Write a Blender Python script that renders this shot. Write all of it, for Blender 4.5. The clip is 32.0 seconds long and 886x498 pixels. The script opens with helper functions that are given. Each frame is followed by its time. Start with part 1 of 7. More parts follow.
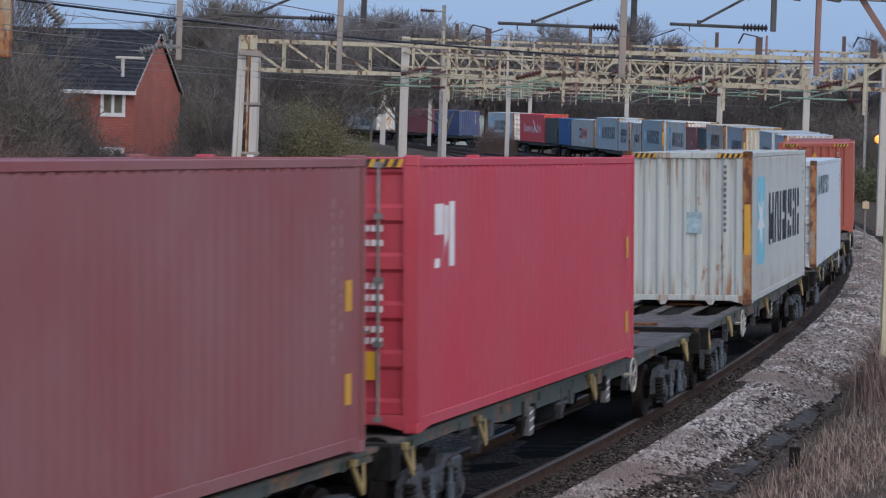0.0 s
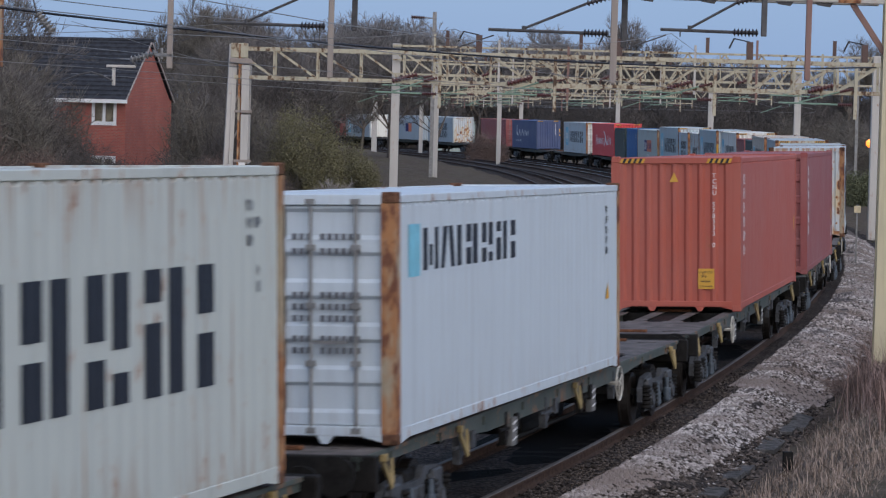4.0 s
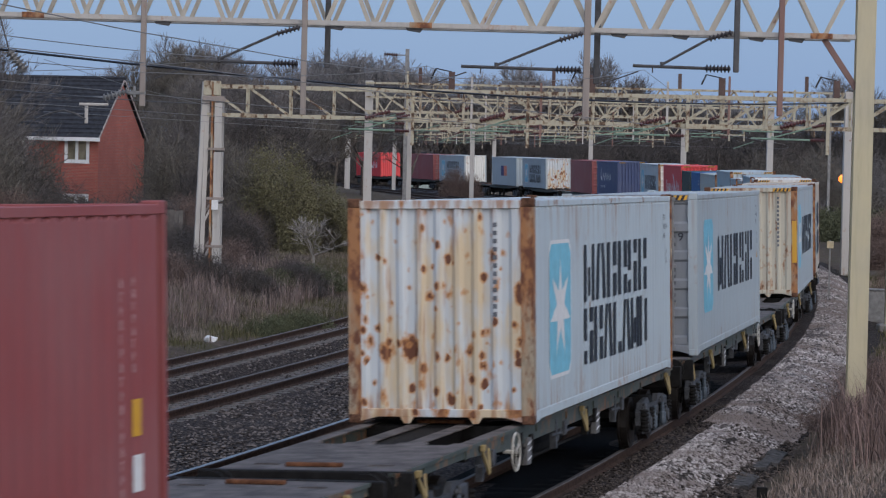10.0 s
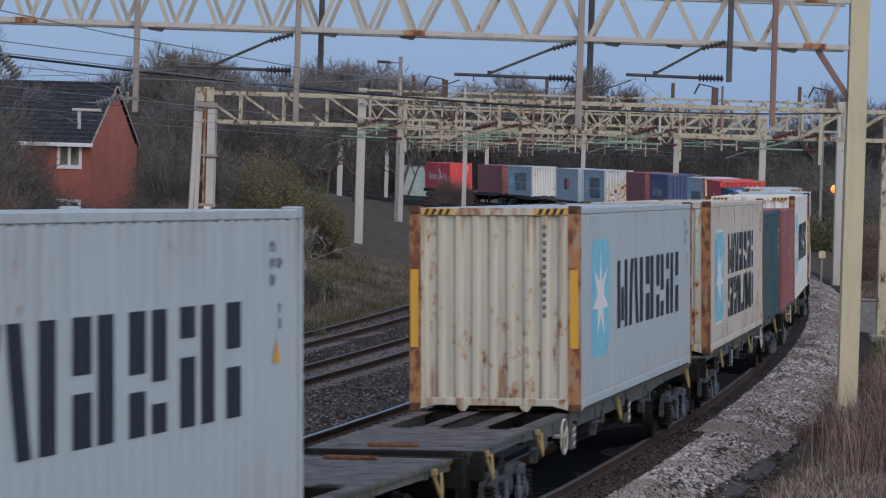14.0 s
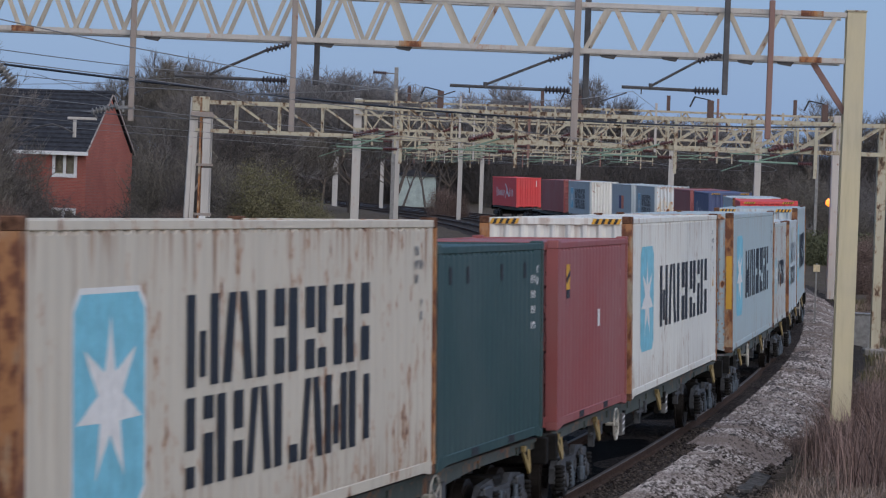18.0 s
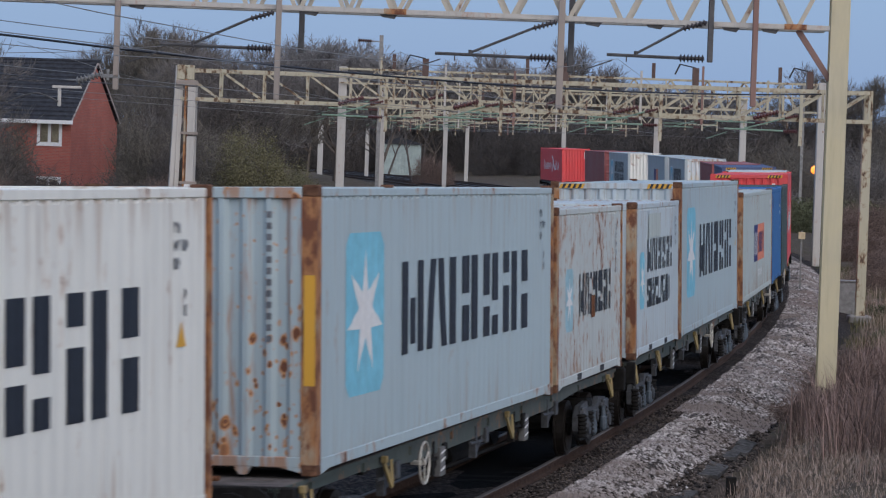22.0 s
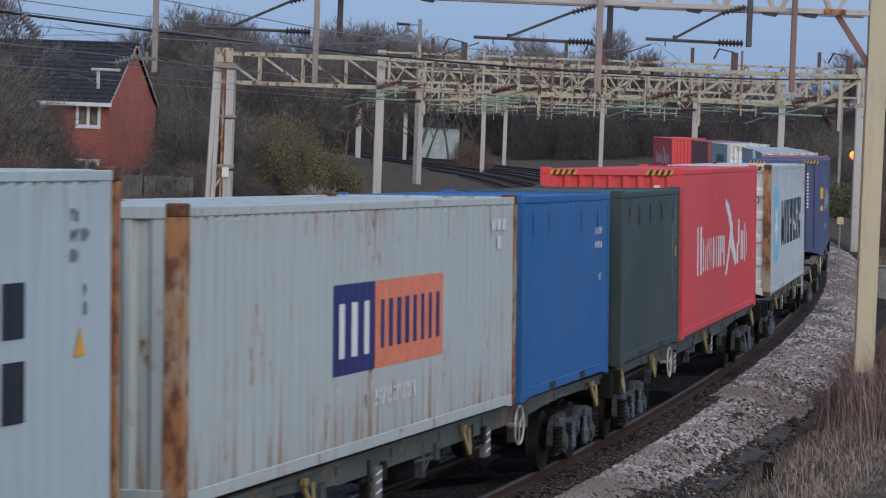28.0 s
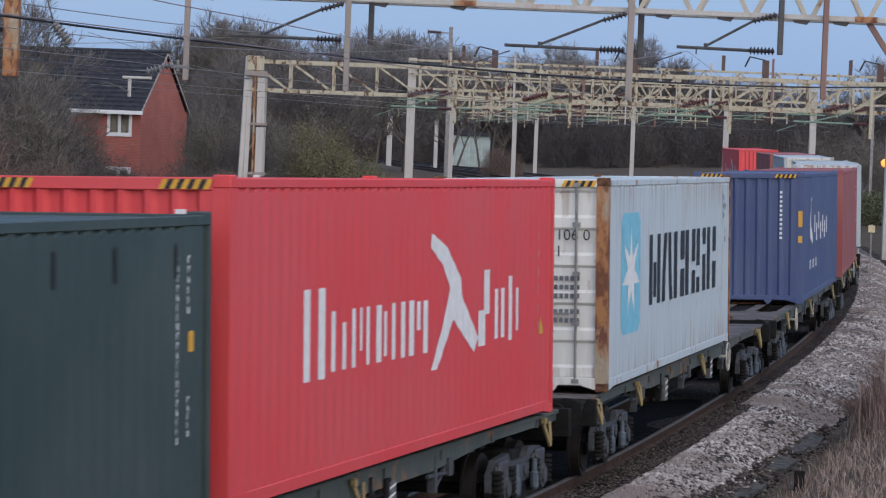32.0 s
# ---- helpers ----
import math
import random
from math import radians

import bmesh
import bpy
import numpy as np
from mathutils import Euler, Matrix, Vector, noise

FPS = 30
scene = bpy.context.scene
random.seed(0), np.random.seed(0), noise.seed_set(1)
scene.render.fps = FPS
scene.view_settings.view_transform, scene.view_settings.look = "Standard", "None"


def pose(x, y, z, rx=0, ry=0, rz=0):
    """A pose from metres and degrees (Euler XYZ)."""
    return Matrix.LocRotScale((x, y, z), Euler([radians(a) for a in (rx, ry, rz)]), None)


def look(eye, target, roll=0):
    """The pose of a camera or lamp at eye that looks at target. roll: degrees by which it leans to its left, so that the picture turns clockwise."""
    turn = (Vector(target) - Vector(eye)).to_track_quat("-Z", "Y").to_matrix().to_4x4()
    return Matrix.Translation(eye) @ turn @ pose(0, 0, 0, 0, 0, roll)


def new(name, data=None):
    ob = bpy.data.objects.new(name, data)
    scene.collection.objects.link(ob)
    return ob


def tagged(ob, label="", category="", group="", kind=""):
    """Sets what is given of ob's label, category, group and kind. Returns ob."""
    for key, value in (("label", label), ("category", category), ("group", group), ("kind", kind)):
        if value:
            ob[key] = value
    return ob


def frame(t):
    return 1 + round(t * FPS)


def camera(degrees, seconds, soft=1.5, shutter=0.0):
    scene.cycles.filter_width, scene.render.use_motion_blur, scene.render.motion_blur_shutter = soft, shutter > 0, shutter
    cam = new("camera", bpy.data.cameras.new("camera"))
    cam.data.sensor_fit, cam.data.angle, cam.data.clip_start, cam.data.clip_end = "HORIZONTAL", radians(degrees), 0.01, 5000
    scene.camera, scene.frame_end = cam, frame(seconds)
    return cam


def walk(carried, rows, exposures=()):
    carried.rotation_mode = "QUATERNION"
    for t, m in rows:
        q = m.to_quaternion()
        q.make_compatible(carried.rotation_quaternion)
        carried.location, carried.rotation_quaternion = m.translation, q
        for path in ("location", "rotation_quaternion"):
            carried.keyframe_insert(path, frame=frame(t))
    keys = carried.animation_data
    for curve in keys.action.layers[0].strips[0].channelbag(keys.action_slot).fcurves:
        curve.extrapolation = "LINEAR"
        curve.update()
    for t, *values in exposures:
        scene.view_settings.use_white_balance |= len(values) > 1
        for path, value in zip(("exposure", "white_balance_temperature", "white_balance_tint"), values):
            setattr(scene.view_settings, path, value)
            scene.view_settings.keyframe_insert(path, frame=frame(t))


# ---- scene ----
EYE = (0.0, 0.0, 4.7)
cam = camera(16.7036, 32.0, soft=1.2, shutter=0.4)
# seconds, yaw, pitch, roll in degrees of a hand-held telephoto shot from one spot
SHOTS = [
    (0, 0.848, -2.672, 1.85), (0.5, 0.82, -2.627, 1.76), (1, 0.858, -2.636, 1.65), (1.5, 0.947, -2.699, 1.6), (2, 0.993, -2.748, 1.6),
    (2.5, 1.047, -2.765, 1.55), (3, 1.003, -2.689, 1.52), (3.5, 0.835, -2.627, 1.49), (5.5, 0.535, -2.228, 1.62),
    (6, 0.54, -2.18, 1.62), (6.5, 0.518, -2.126, 1.57), (7, 0.523, -2.086, 1.57), (7.5, 0.508, -2.11, 1.51), (8, 0.468, -2.104, 1.52),
    (8.5, 0.343, -2.061, 1.46), (9, 0.245, -1.942, 1.45), (9.5, 0.243, -1.869, 1.42), (10, 0.213, -1.83, 1.33), (10.5, 0.181, -1.719, 1.36),
    (11, 0.141, -1.673, 1.44), (11.5, 0.163, -1.628, 1.58), (12, 0.123, -1.589, 1.69), (12.5, 0.15, -1.636, 1.75), (13, 0.131, -1.633, 1.71),
    (13.5, 0.084, -1.681, 1.71), (15.5, 0.039, -1.654, 1.59), (16, 0.013, -1.628, 1.71), (16.5, -0.005, -1.575, 1.77), (17, -0.038, -1.543, 1.84),
    (17.5, -0.014, -1.47, 1.91), (18, -0.029, -1.467, 2.06), (18.5, 0.001, -1.459, 2.18), (19, 0, -1.459, 2.18), (19.5, -0.006, -1.551, 2.34),
    (20, -0.08, -1.558, 2.41), (20.5, -0.372, -1.697, 2.35), (21, -0.358, -1.775, 2.18), (21.5, -0.322, -1.949, 2.08), (22, -0.327, -2.064, 1.96),
    (22.5, -0.274, -2.185, 1.96), (23, -0.177, -2.286, 1.88), (23.5, -0.115, -2.415, 1.86), (24, -0.019, -2.499, 1.77), (24.5, 0.121, -2.564, 1.77),
    (25, 0.2, -2.616, 1.75), (25.5, 0.254, -2.594, 1.83), (26, 0.258, -2.565, 1.97), (26.5, 0.226, -2.486, 2.02), (28.5, 0.418, -2.393, 2.19),
    (29, 0.457, -2.383, 2.17), (29.5, 0.557, -2.366, 2.17), (30, 0.621, -2.364, 2.2), (30.5, 0.756, -2.31, 2.17), (31, 0.892, -2.307, 2.26),
    (31.5, 0.933, -2.321, 2.24), (32, 0.969, -2.269, 2.17),
]



def aim(yaw, pitch, roll):
    a, b = radians(yaw), radians(pitch)
    d = Vector((-math.sin(a) * math.cos(b), math.cos(a) * math.cos(b), math.sin(b)))
    return look(EYE, Vector(EYE) + d * 10, roll)


walk(cam, [(t, aim(a, b, c)) for t, a, b, c in SHOTS], [(0.0, 0.18), (3.0, 0.12), (6.0, 0.03), (13.0, -0.04), (17.0, -0.03), (19.0, -0.05), (20.0, 0.12), (21.0, 0.12), (22.0, 0.02), (24.0, 0.04), (26.0, 0.08), (29.0, 0.03), (31.0, 0.12), (32.0, 0.22)])

# ---- light: dusk under a pale clear sky, the glow of the set sun behind the camera ----
world = bpy.data.worlds.new("dusk_sky")
scene.world = world
world.use_nodes = True
wn = world.node_tree
wn.nodes.clear()
w_out = wn.nodes.new("ShaderNodeOutputWorld")
w_bg = wn.nodes.new("ShaderNodeBackground")
w_sky = wn.nodes.new("ShaderNodeTexSky")
w_sky.sky_type, w_sky.sun_disc = "NISHITA", False
w_sky.sun_elevation, w_sky.sun_rotation = radians(9), radians(150)
w_sky.air_density, w_sky.dust_density, w_sky.ozone_density = 1.0, 1.5, 2.0
w_mix = wn.nodes.new("ShaderNodeMix")
w_mix.data_type = "RGBA"
w_mix.inputs["Factor"].default_value = 0.7
w_mix.inputs["B"].default_value = (2.55, 4.1, 7.3, 1)
wn.links.new(w_sky.outputs["Color"], w_mix.inputs["A"])
wn.links.new(w_mix.outputs["Result"], w_bg.inputs["Color"])
w_bg.inputs["Strength"].default_value = 0.112
wn.links.new(w_bg.outputs["Background"], w_out.inputs["Surface"])

sun = new("sun", bpy.data.lights.new("sun", "SUN"))
sun.data.energy, sun.data.angle, sun.data.color = 2.95, radians(110), (1.0, 0.905, 0.825)
sun.matrix_world = look((0, 0, 0), (-0.4, 0.78, -0.45))

# ---- materials ----


class Nodes:
    """A small helper that strings shader nodes together."""

    def __init__(self, name):
        self.mat = bpy.data.materials.new(name)
        self.mat.use_nodes = True
        self.tree = self.mat.node_tree
        self.bsdf = self.tree.nodes["Principled BSDF"]
        self.co = None

    def add(self, kind, **inputs):
        n = self.tree.nodes.new(kind)
        for k, v in inputs.items():
            n.inputs[k.replace("_", " ")].default_value = v
        return n

    def link(self, a, b):
        self.tree.links.new(a, b)

    def coords(self, scale=(1, 1, 1)):
        if self.co is None:
            self.co = self.add("ShaderNodeTexCoord")
        m = self.add("ShaderNodeMapping")
        m.inputs["Scale"].default_value = scale
        self.link(self.co.outputs["Object"], m.inputs["Vector"])
        return m.outputs["Vector"]

    def noise(self, scale, detail=4, rough=0.6, stretch=(1, 1, 1), shift=None):
        n = self.add("ShaderNodeTexNoise", Scale=scale, Detail=detail, Roughness=rough)
        v = self.coords(stretch)
        if shift is not None:
            a = self.add("ShaderNodeVectorMath")
            a.operation = "ADD"
            self.link(v, a.inputs[0])
            self.link(shift, a.inputs[1])
            v = a.outputs["Vector"]
        self.link(v, n.inputs["Vector"])
        return n.outputs["Fac"]

    def ramp(self, fac, lo, hi):
        n = self.add("ShaderNodeMapRange")
        n.inputs["From Min"].default_value, n.inputs["From Max"].default_value = lo, hi
        self.link(fac, n.inputs["Value"])
        return n.outputs["Result"]

    def mix(self, fac, a, b, mode="MIX"):
        n = self.add("ShaderNodeMix")
        n.data_type, n.blend_type = "RGBA", mode
        for sock, v in (("Factor", fac), ("A", a), ("B", b)):
            if isinstance(v, (tuple, float, int)):
                n.inputs[sock].default_value = v if not isinstance(v, tuple) or len(v) == 4 else (*v, 1)
            else:
                self.link(v, n.inputs[sock])
        return n.outputs["Result"]

    def math(self, op, a, b=0.5):
        n = self.add("ShaderNodeMath")
        n.operation = op
        for i, v in enumerate((a, b)):
            if isinstance(v, (int, float)):
                n.inputs[i].default_value = v
            else:
                self.link(v, n.inputs[i])
        return n.outputs["Value"]

    def random(self):
        """A random number for each object, as a shift of its textures."""
        n = self.add("ShaderNodeObjectInfo")
        return self.math("MULTIPLY", n.outputs["Random"], 40.0)

    def done(self, colour, rough=0.7, metal=0.0, bump=None, depth=0.01):
        if isinstance(colour, tuple):
            self.bsdf.inputs["Base Color"].default_value = (*colour, 1)
        else:
            self.link(colour, self.bsdf.inputs["Base Color"])
        if isinstance(rough, float):
            self.bsdf.inputs["Roughness"].default_value = rough
        else:
            self.link(rough, self.bsdf.inputs["Roughness"])
        self.bsdf.inputs["Metallic"].default_value = metal
        if bump is not None:
            b = self.add("ShaderNodeBump")
            b.inputs["Distance"].default_value = depth
            self.link(bump, b.inputs["Height"])
            self.link(b.outputs["Normal"], self.bsdf.inputs["Normal"])
        return self.mat


def shade(c, k):
    return tuple(min(1.0, v * k) for v in c)


TINTS = {}


def paint(name, c, rust=0.25, streak=0.3, fade=0.25, rough=0.5, drip=0.0, spot=5.5, oxide=((0.33, 0.14, 0.05), (0.105, 0.036, 0.018))):
    """Painted steel: faded in patches, streaked downwards, with rust that breaks out in spots and runs."""
    n = Nodes(name)
    TINTS[n.mat.name] = c
    sh = n.random()
    big = n.noise(0.5, 3, 0.55, (1, 1, 1), sh)
    fine = n.noise(9, 5, 0.7, (1, 1, 0.25), sh)
    col = n.mix(n.ramp(big, 0.35, 0.7), c, tuple(v * (1 - fade * 0.4) + 0.12 * fade for v in c))
    runs = n.noise(7, 4, 0.6, (1, 1, 0.07), sh)
    col = n.mix(n.math("MULTIPLY", n.ramp(runs, 0.52, 0.8), streak), col, shade(c, 0.55))
    col = n.mix(n.math("MULTIPLY", n.ramp(fine, 0.45, 0.75), 0.22), col, shade(c, 1.25))
    spots = n.noise(spot, 6, 0.6, (1, 1, 0.7), sh)
    trail = n.noise(6, 5, 0.62, (1, 1, 0.12), sh)
    patch = n.noise(0.9, 3, 0.5, (1, 1, 0.8), sh)
    both = n.math("ADD", n.math("ADD", n.math("MULTIPLY", spots, 0.5), n.math("MULTIPLY", trail, 0.25)), n.math("MULTIPLY", patch, 0.27))
    edge = 0.70 - 0.17 * rust
    halo = n.ramp(both, edge - 0.05, edge + 0.02)
    core = n.ramp(both, edge, edge + 0.035)
    col = n.mix(n.math("MULTIPLY", halo, min(1.0, rust * 1.4)), col, oxide[0])
    col = n.mix(n.math("MULTIPLY", core, min(1.0, rust * 2.0)), col, oxide[1])
    if drip:
        # rust bleeding from the seams at the top and bottom rails, in narrow runs
        sep = n.add("ShaderNodeSeparateXYZ")
        n.link(n.co.outputs["Object"], sep.inputs[0])
        z = sep.outputs["Z"]
        seam = n.math("MAXIMUM", n.ramp(z, 2.0, 2.75), n.ramp(z, 0.8, 0.15))
        v = n.math("ADD", n.noise(9, 4, 0.6, (1, 1, 0.05), sh), n.math("MULTIPLY", seam, 0.13))
        v = n.math("ADD", v, n.math("MULTIPLY", patch, 0.25))
        col = n.mix(n.math("MULTIPLY", n.ramp(v, 0.74, 0.9), min(1.0, drip)), col, (0.27, 0.145, 0.075))
        grime = n.math("ADD", n.noise(5, 4, 0.6, (1, 1, 0.04), sh), n.math("MULTIPLY", seam, 0.08))
        col = n.mix(n.math("MULTIPLY", n.ramp(grime, 0.54, 0.78), 0.22), col, shade(c, 0.55))
    r = n.math("ADD", n.math("MULTIPLY", fine, 0.3), rough - 0.12)
    return n.done(col, r, 0.0, n.noise(4, 3, 0.5, (1, 1, 0.4), sh), 0.006)


def blistered(name, c, stain=(0.62, 0.45, 0.22), cells=3.4, few=0.0):
    """Old white paint with yellow-brown stains and round rust blisters, each with an orange rim."""
    n = Nodes(name)
    TINTS[n.mat.name] = c
    sh = n.random()
    col = n.mix(n.ramp(n.noise(0.6, 3, 0.5, (1, 1, 1), sh), 0.35, 0.7), c, shade(c, 0.88))
    wash = n.noise(3.2, 4, 0.6, (1, 1, 0.16), sh)
    sep = n.add("ShaderNodeSeparateXYZ")
    n.link(n.co.outputs["Object"], sep.inputs[0])
    low = n.ramp(sep.outputs["Z"], 2.3, 0.3)
    patchy = n.math("ADD", n.noise(1.5, 3, 0.55, (1, 1, 0.8), sh), n.math("MULTIPLY", low, 0.24))
    wash = n.math("ADD", wash, n.math("MULTIPLY", n.math("SUBTRACT", patchy, 0.58), 0.4))
    col = n.mix(n.math("MULTIPLY", n.ramp(wash, 0.5 + few * 0.5, 0.64 + few * 0.5), 0.7), col, stain)
    crowd = n.ramp(patchy, 0.4 + few, 0.66 + few)
    for scale, big in ((cells, 0.4), (cells * 1.9, 0.38)):
        v = n.add("ShaderNodeTexVoronoi", Scale=scale)
        q = n.add("ShaderNodeVectorMath")
        q.operation = "ADD"
        n.link(n.coords((1, 1, 0.72)), q.inputs[0])
        n.link(sh, q.inputs[1])
        n.link(q.outputs["Vector"], v.inputs["Vector"])
        own = n.add("ShaderNodeSeparateXYZ")
        n.link(v.outputs["Color"], own.inputs[0])
        size = n.math("MULTIPLY", n.math("MULTIPLY", n.ramp(own.outputs["X"], 0.2, 1.0), crowd), big)
        d = n.math("ADD", v.outputs["Distance"], n.math("MULTIPLY", n.math("SUBTRACT", n.noise(13, 4, 0.65, (1, 1, 0.7), sh), 0.5), 0.52))
        near = n.math("SUBTRACT", size, d)
        col = n.mix(n.ramp(near, -0.17, 0.0), col, (0.48, 0.22, 0.075))
        col = n.mix(n.ramp(near, -0.01, 0.04), col, (0.135, 0.045, 0.02))
    seam = n.math("MAXIMUM", n.ramp(sep.outputs["Z"], 0.45, 0.08), n.ramp(sep.outputs["Z"], 2.6, 2.85))
    runs = n.math("ADD", n.noise(8, 4, 0.6, (1, 1, 0.1), sh), n.math("MULTIPLY", seam, 0.14))
    col = n.mix(n.math("MULTIPLY", n.ramp(runs, 0.56, 0.7), 0.75), col, (0.34, 0.15, 0.06))
    return n.done(col, 0.6, 0.0, n.noise(5, 4, 0.6, (1, 1, 0.5), sh), 0.008)


def corroded(name, c):
    """A steel post that has lost much of its paint: pale remains, orange bloom and dark brown scabs, drawn out downwards."""
    n = Nodes(name)
    TINTS[n.mat.name] = c
    sh = n.random()
    bloom = n.noise(3.2, 5, 0.62, (1, 1, 0.35), sh)
    scab = n.noise(7.0, 5, 0.6, (1, 1, 0.55), sh)
    patch = n.noise(1.1, 3, 0.55, (1, 1, 0.7), sh)
    both = n.math("ADD", n.math("MULTIPLY", bloom, 0.65), n.math("MULTIPLY", patch, 0.35))
    col = n.mix(n.ramp(n.noise(18, 4, 0.6, (1, 1, 0.3), sh), 0.35, 0.7), c, shade(c, 0.7))
    col = n.mix(n.math("MULTIPLY", n.ramp(both, 0.41, 0.5), 0.95), col, (0.35, 0.155, 0.06))
    dark = n.math("ADD", n.math("MULTIPLY", scab, 0.6), n.math("MULTIPLY", both, 0.4))
    col = n.mix(n.ramp(dark, 0.48, 0.56), col, (0.14, 0.052, 0.027))
    return n.done(col, 0.8, 0.0, scab, 0.008)


def plain(name, c, rough=0.6, metal=0.0, vary=0.3, scale=6.0, bump=0.004):
    n = Nodes(name)
    n.bsdf.inputs["Specular IOR Level"].default_value = 0.5 if rough < 0.72 else 0.1
    sh = n.random()
    a, b = n.noise(scale, 5, 0.65, (1, 1, 1), sh), n.noise(scale * 7, 3, 0.6, (1, 1, 1), sh)
    col = n.mix(n.ramp(a, 0.35, 0.68), shade(c, 1 - vary), shade(c, 1 + vary * 0.6))
    col = n.mix(n.math("MULTIPLY", n.ramp(b, 0.5, 0.8), 0.35), col, shade(c, 0.6))
    return n.done(col, rough, metal, b, bump)


def islands(name, c0, c1, rough=0.85, c2=None):
    """For heaps of small pieces in one mesh: each takes its own tone."""
    n = Nodes(name)
    n.bsdf.inputs["Specular IOR Level"].default_value = 0.15
    g = n.add("ShaderNodeNewGeometry")
    r = g.outputs["Random Per Island"]
    col = n.mix(r, c0, c1)
    if c2:
        col = n.mix(n.ramp(n.noise(0.35, 3), 0.42, 0.62), col, c2)
    return n.done(col, rough)


RUST = plain("rusty_steel", (0.17, 0.075, 0.04), 0.9, 0, 0.5, 12)
RUST_POST = corroded("rust_streaked_post", (0.4, 0.33, 0.235))
CASTING_RUST = plain("rusted_casting", (0.145, 0.075, 0.048), 0.85, 0, 0.6, 14)
DARK = plain("grimy_dark_steel", (0.017, 0.016, 0.0155), 0.75, 0, 0.4, 8)
DECK = plain("worn_grey_deck", (0.135, 0.118, 0.112), 0.75, 0, 0.5, 3)
GREEN_SOLE = paint("faded_green_sole_bar", (0.05, 0.066, 0.058), 0.6, 0.7, 0.4, 0.65)
YELLOW = paint("yellow_paint", (0.62, 0.33, 0.025), 0.2, 0.4, 0.2, 0.55)
BLACK = plain("black_paint", (0.014, 0.014, 0.018), 0.55, 0, 0.2, 10)
WHITE = plain("white_paint", (0.72, 0.72, 0.72), 0.55, 0, 0.1, 10)
NAVY = plain("navy_lettering_paint", (0.012, 0.015, 0.024), 0.5, 0, 0.25, 8)
SKYBLUE = plain("pale_blue_paint", (0.19, 0.51, 0.655), 0.5, 0, 0.15, 5)
ORANGE = plain("orange_paint", (0.72, 0.22, 0.12), 0.5, 0, 0.15, 5)
DEEPBLUE = plain("deep_blue_paint", (0.02, 0.025, 0.14), 0.5, 0, 0.15, 5)
BOGIE = plain("dusty_blue_grey_casting", (0.072, 0.076, 0.084), 0.6, 0.2, 0.5, 9)
# oil-stained ballast, its colour blackened further for the shade under the train
OILY_SHADED = plain("oily_shaded_ballast", (0.004, 0.0035, 0.0035), 0.95, 0, 0.5, 14, 0.03)
DAMPER = plain("dusty_blue_paint", (0.075, 0.098, 0.125), 0.6, 0, 0.4, 9)
WHEEL = plain("bright_worn_tread", (0.03, 0.025, 0.022), 0.5, 0.5, 0.4, 10)
CREAM_STEEL = paint("weathered_cream_gantry_paint", (0.42, 0.385, 0.285), 0.8, 0.7, 0.35, 0.7, oxide=((0.2, 0.125, 0.07), (0.075, 0.042, 0.026)))
POST_CREAM = paint("mottled_cream_post_paint", (0.52, 0.46, 0.30), 0.1, 0.5, 1.1, 0.7)
TUBE_DARK = plain("dark_grey_arm_tube", (0.075, 0.075, 0.08), 0.6, 0.2, 0.3, 6)
DARK_INS = plain("dark_grey_insulator", (0.035, 0.03, 0.035), 0.4, 0, 0.2, 10)
PALE_STEEL = paint("pale_weathered_post_paint", (0.44, 0.42, 0.395), 0.4, 0.5, 0.3, 0.7)
GREY_STEEL = plain("galvanised_grey_steel", (0.24, 0.24, 0.24), 0.6, 0.3, 0.3, 6)
LACING = paint("stained_lacing_paint", (0.43, 0.395, 0.33), 0.35, 0.6, 0.4, 0.7)
BROWN_STEEL = paint("brown_stained_post_paint", (0.27, 0.23, 0.205), 0.4, 0.5, 0.3, 0.7)
RED_TUBE = paint("red_oxide_drop_tube", (0.21, 0.115, 0.095), 0.4, 0.4, 0.3, 0.7)
BROWN_INS = plain("brown_glazed_insulator", (0.07, 0.035, 0.03), 0.35, 0, 0.2, 10)
RED_INS = plain("dark_red_insulator", (0.10, 0.03, 0.03), 0.4, 0, 0.2, 10)
VERDIGRIS = plain("verdigris_copper_tube", (0.2, 0.3, 0.235), 0.7, 0.1, 0.3, 6)
WIRE = plain("dull_wire", (0.2, 0.2, 0.2), 0.6, 0.3, 0.1, 5)
CONCRETE = plain("stained_concrete", (0.27, 0.26, 0.25), 0.9, 0, 0.3, 2.5, 0.01)
LEVER = paint("worn_lever_yellow", (0.27, 0.2, 0.08), 0.4, 0.5, 0.3, 0.6)
# oily sleepers, with the shade beneath the wagons added to their colour
OILY_SHADED_SLEEPER = plain("oily_shaded_sleeper", (0.008, 0.007, 0.0065), 0.9, 0, 0.4, 6)
RAIL_SIDE = plain("rust_brown_rail_web", (0.068, 0.044, 0.035), 0.85, 0, 0.4, 8)
RAIL_TOP = plain("polished_rail_head", (0.34, 0.33, 0.33), 0.35, 0.8, 0.2, 6)
RAIL_DULL = plain("dull_brown_rail_head", (0.115, 0.098, 0.09), 0.65, 0.2, 0.3, 6)
SLEEPER = plain("grey_concrete_sleeper", (0.17, 0.155, 0.145), 0.9, 0, 0.3, 5, 0.008)

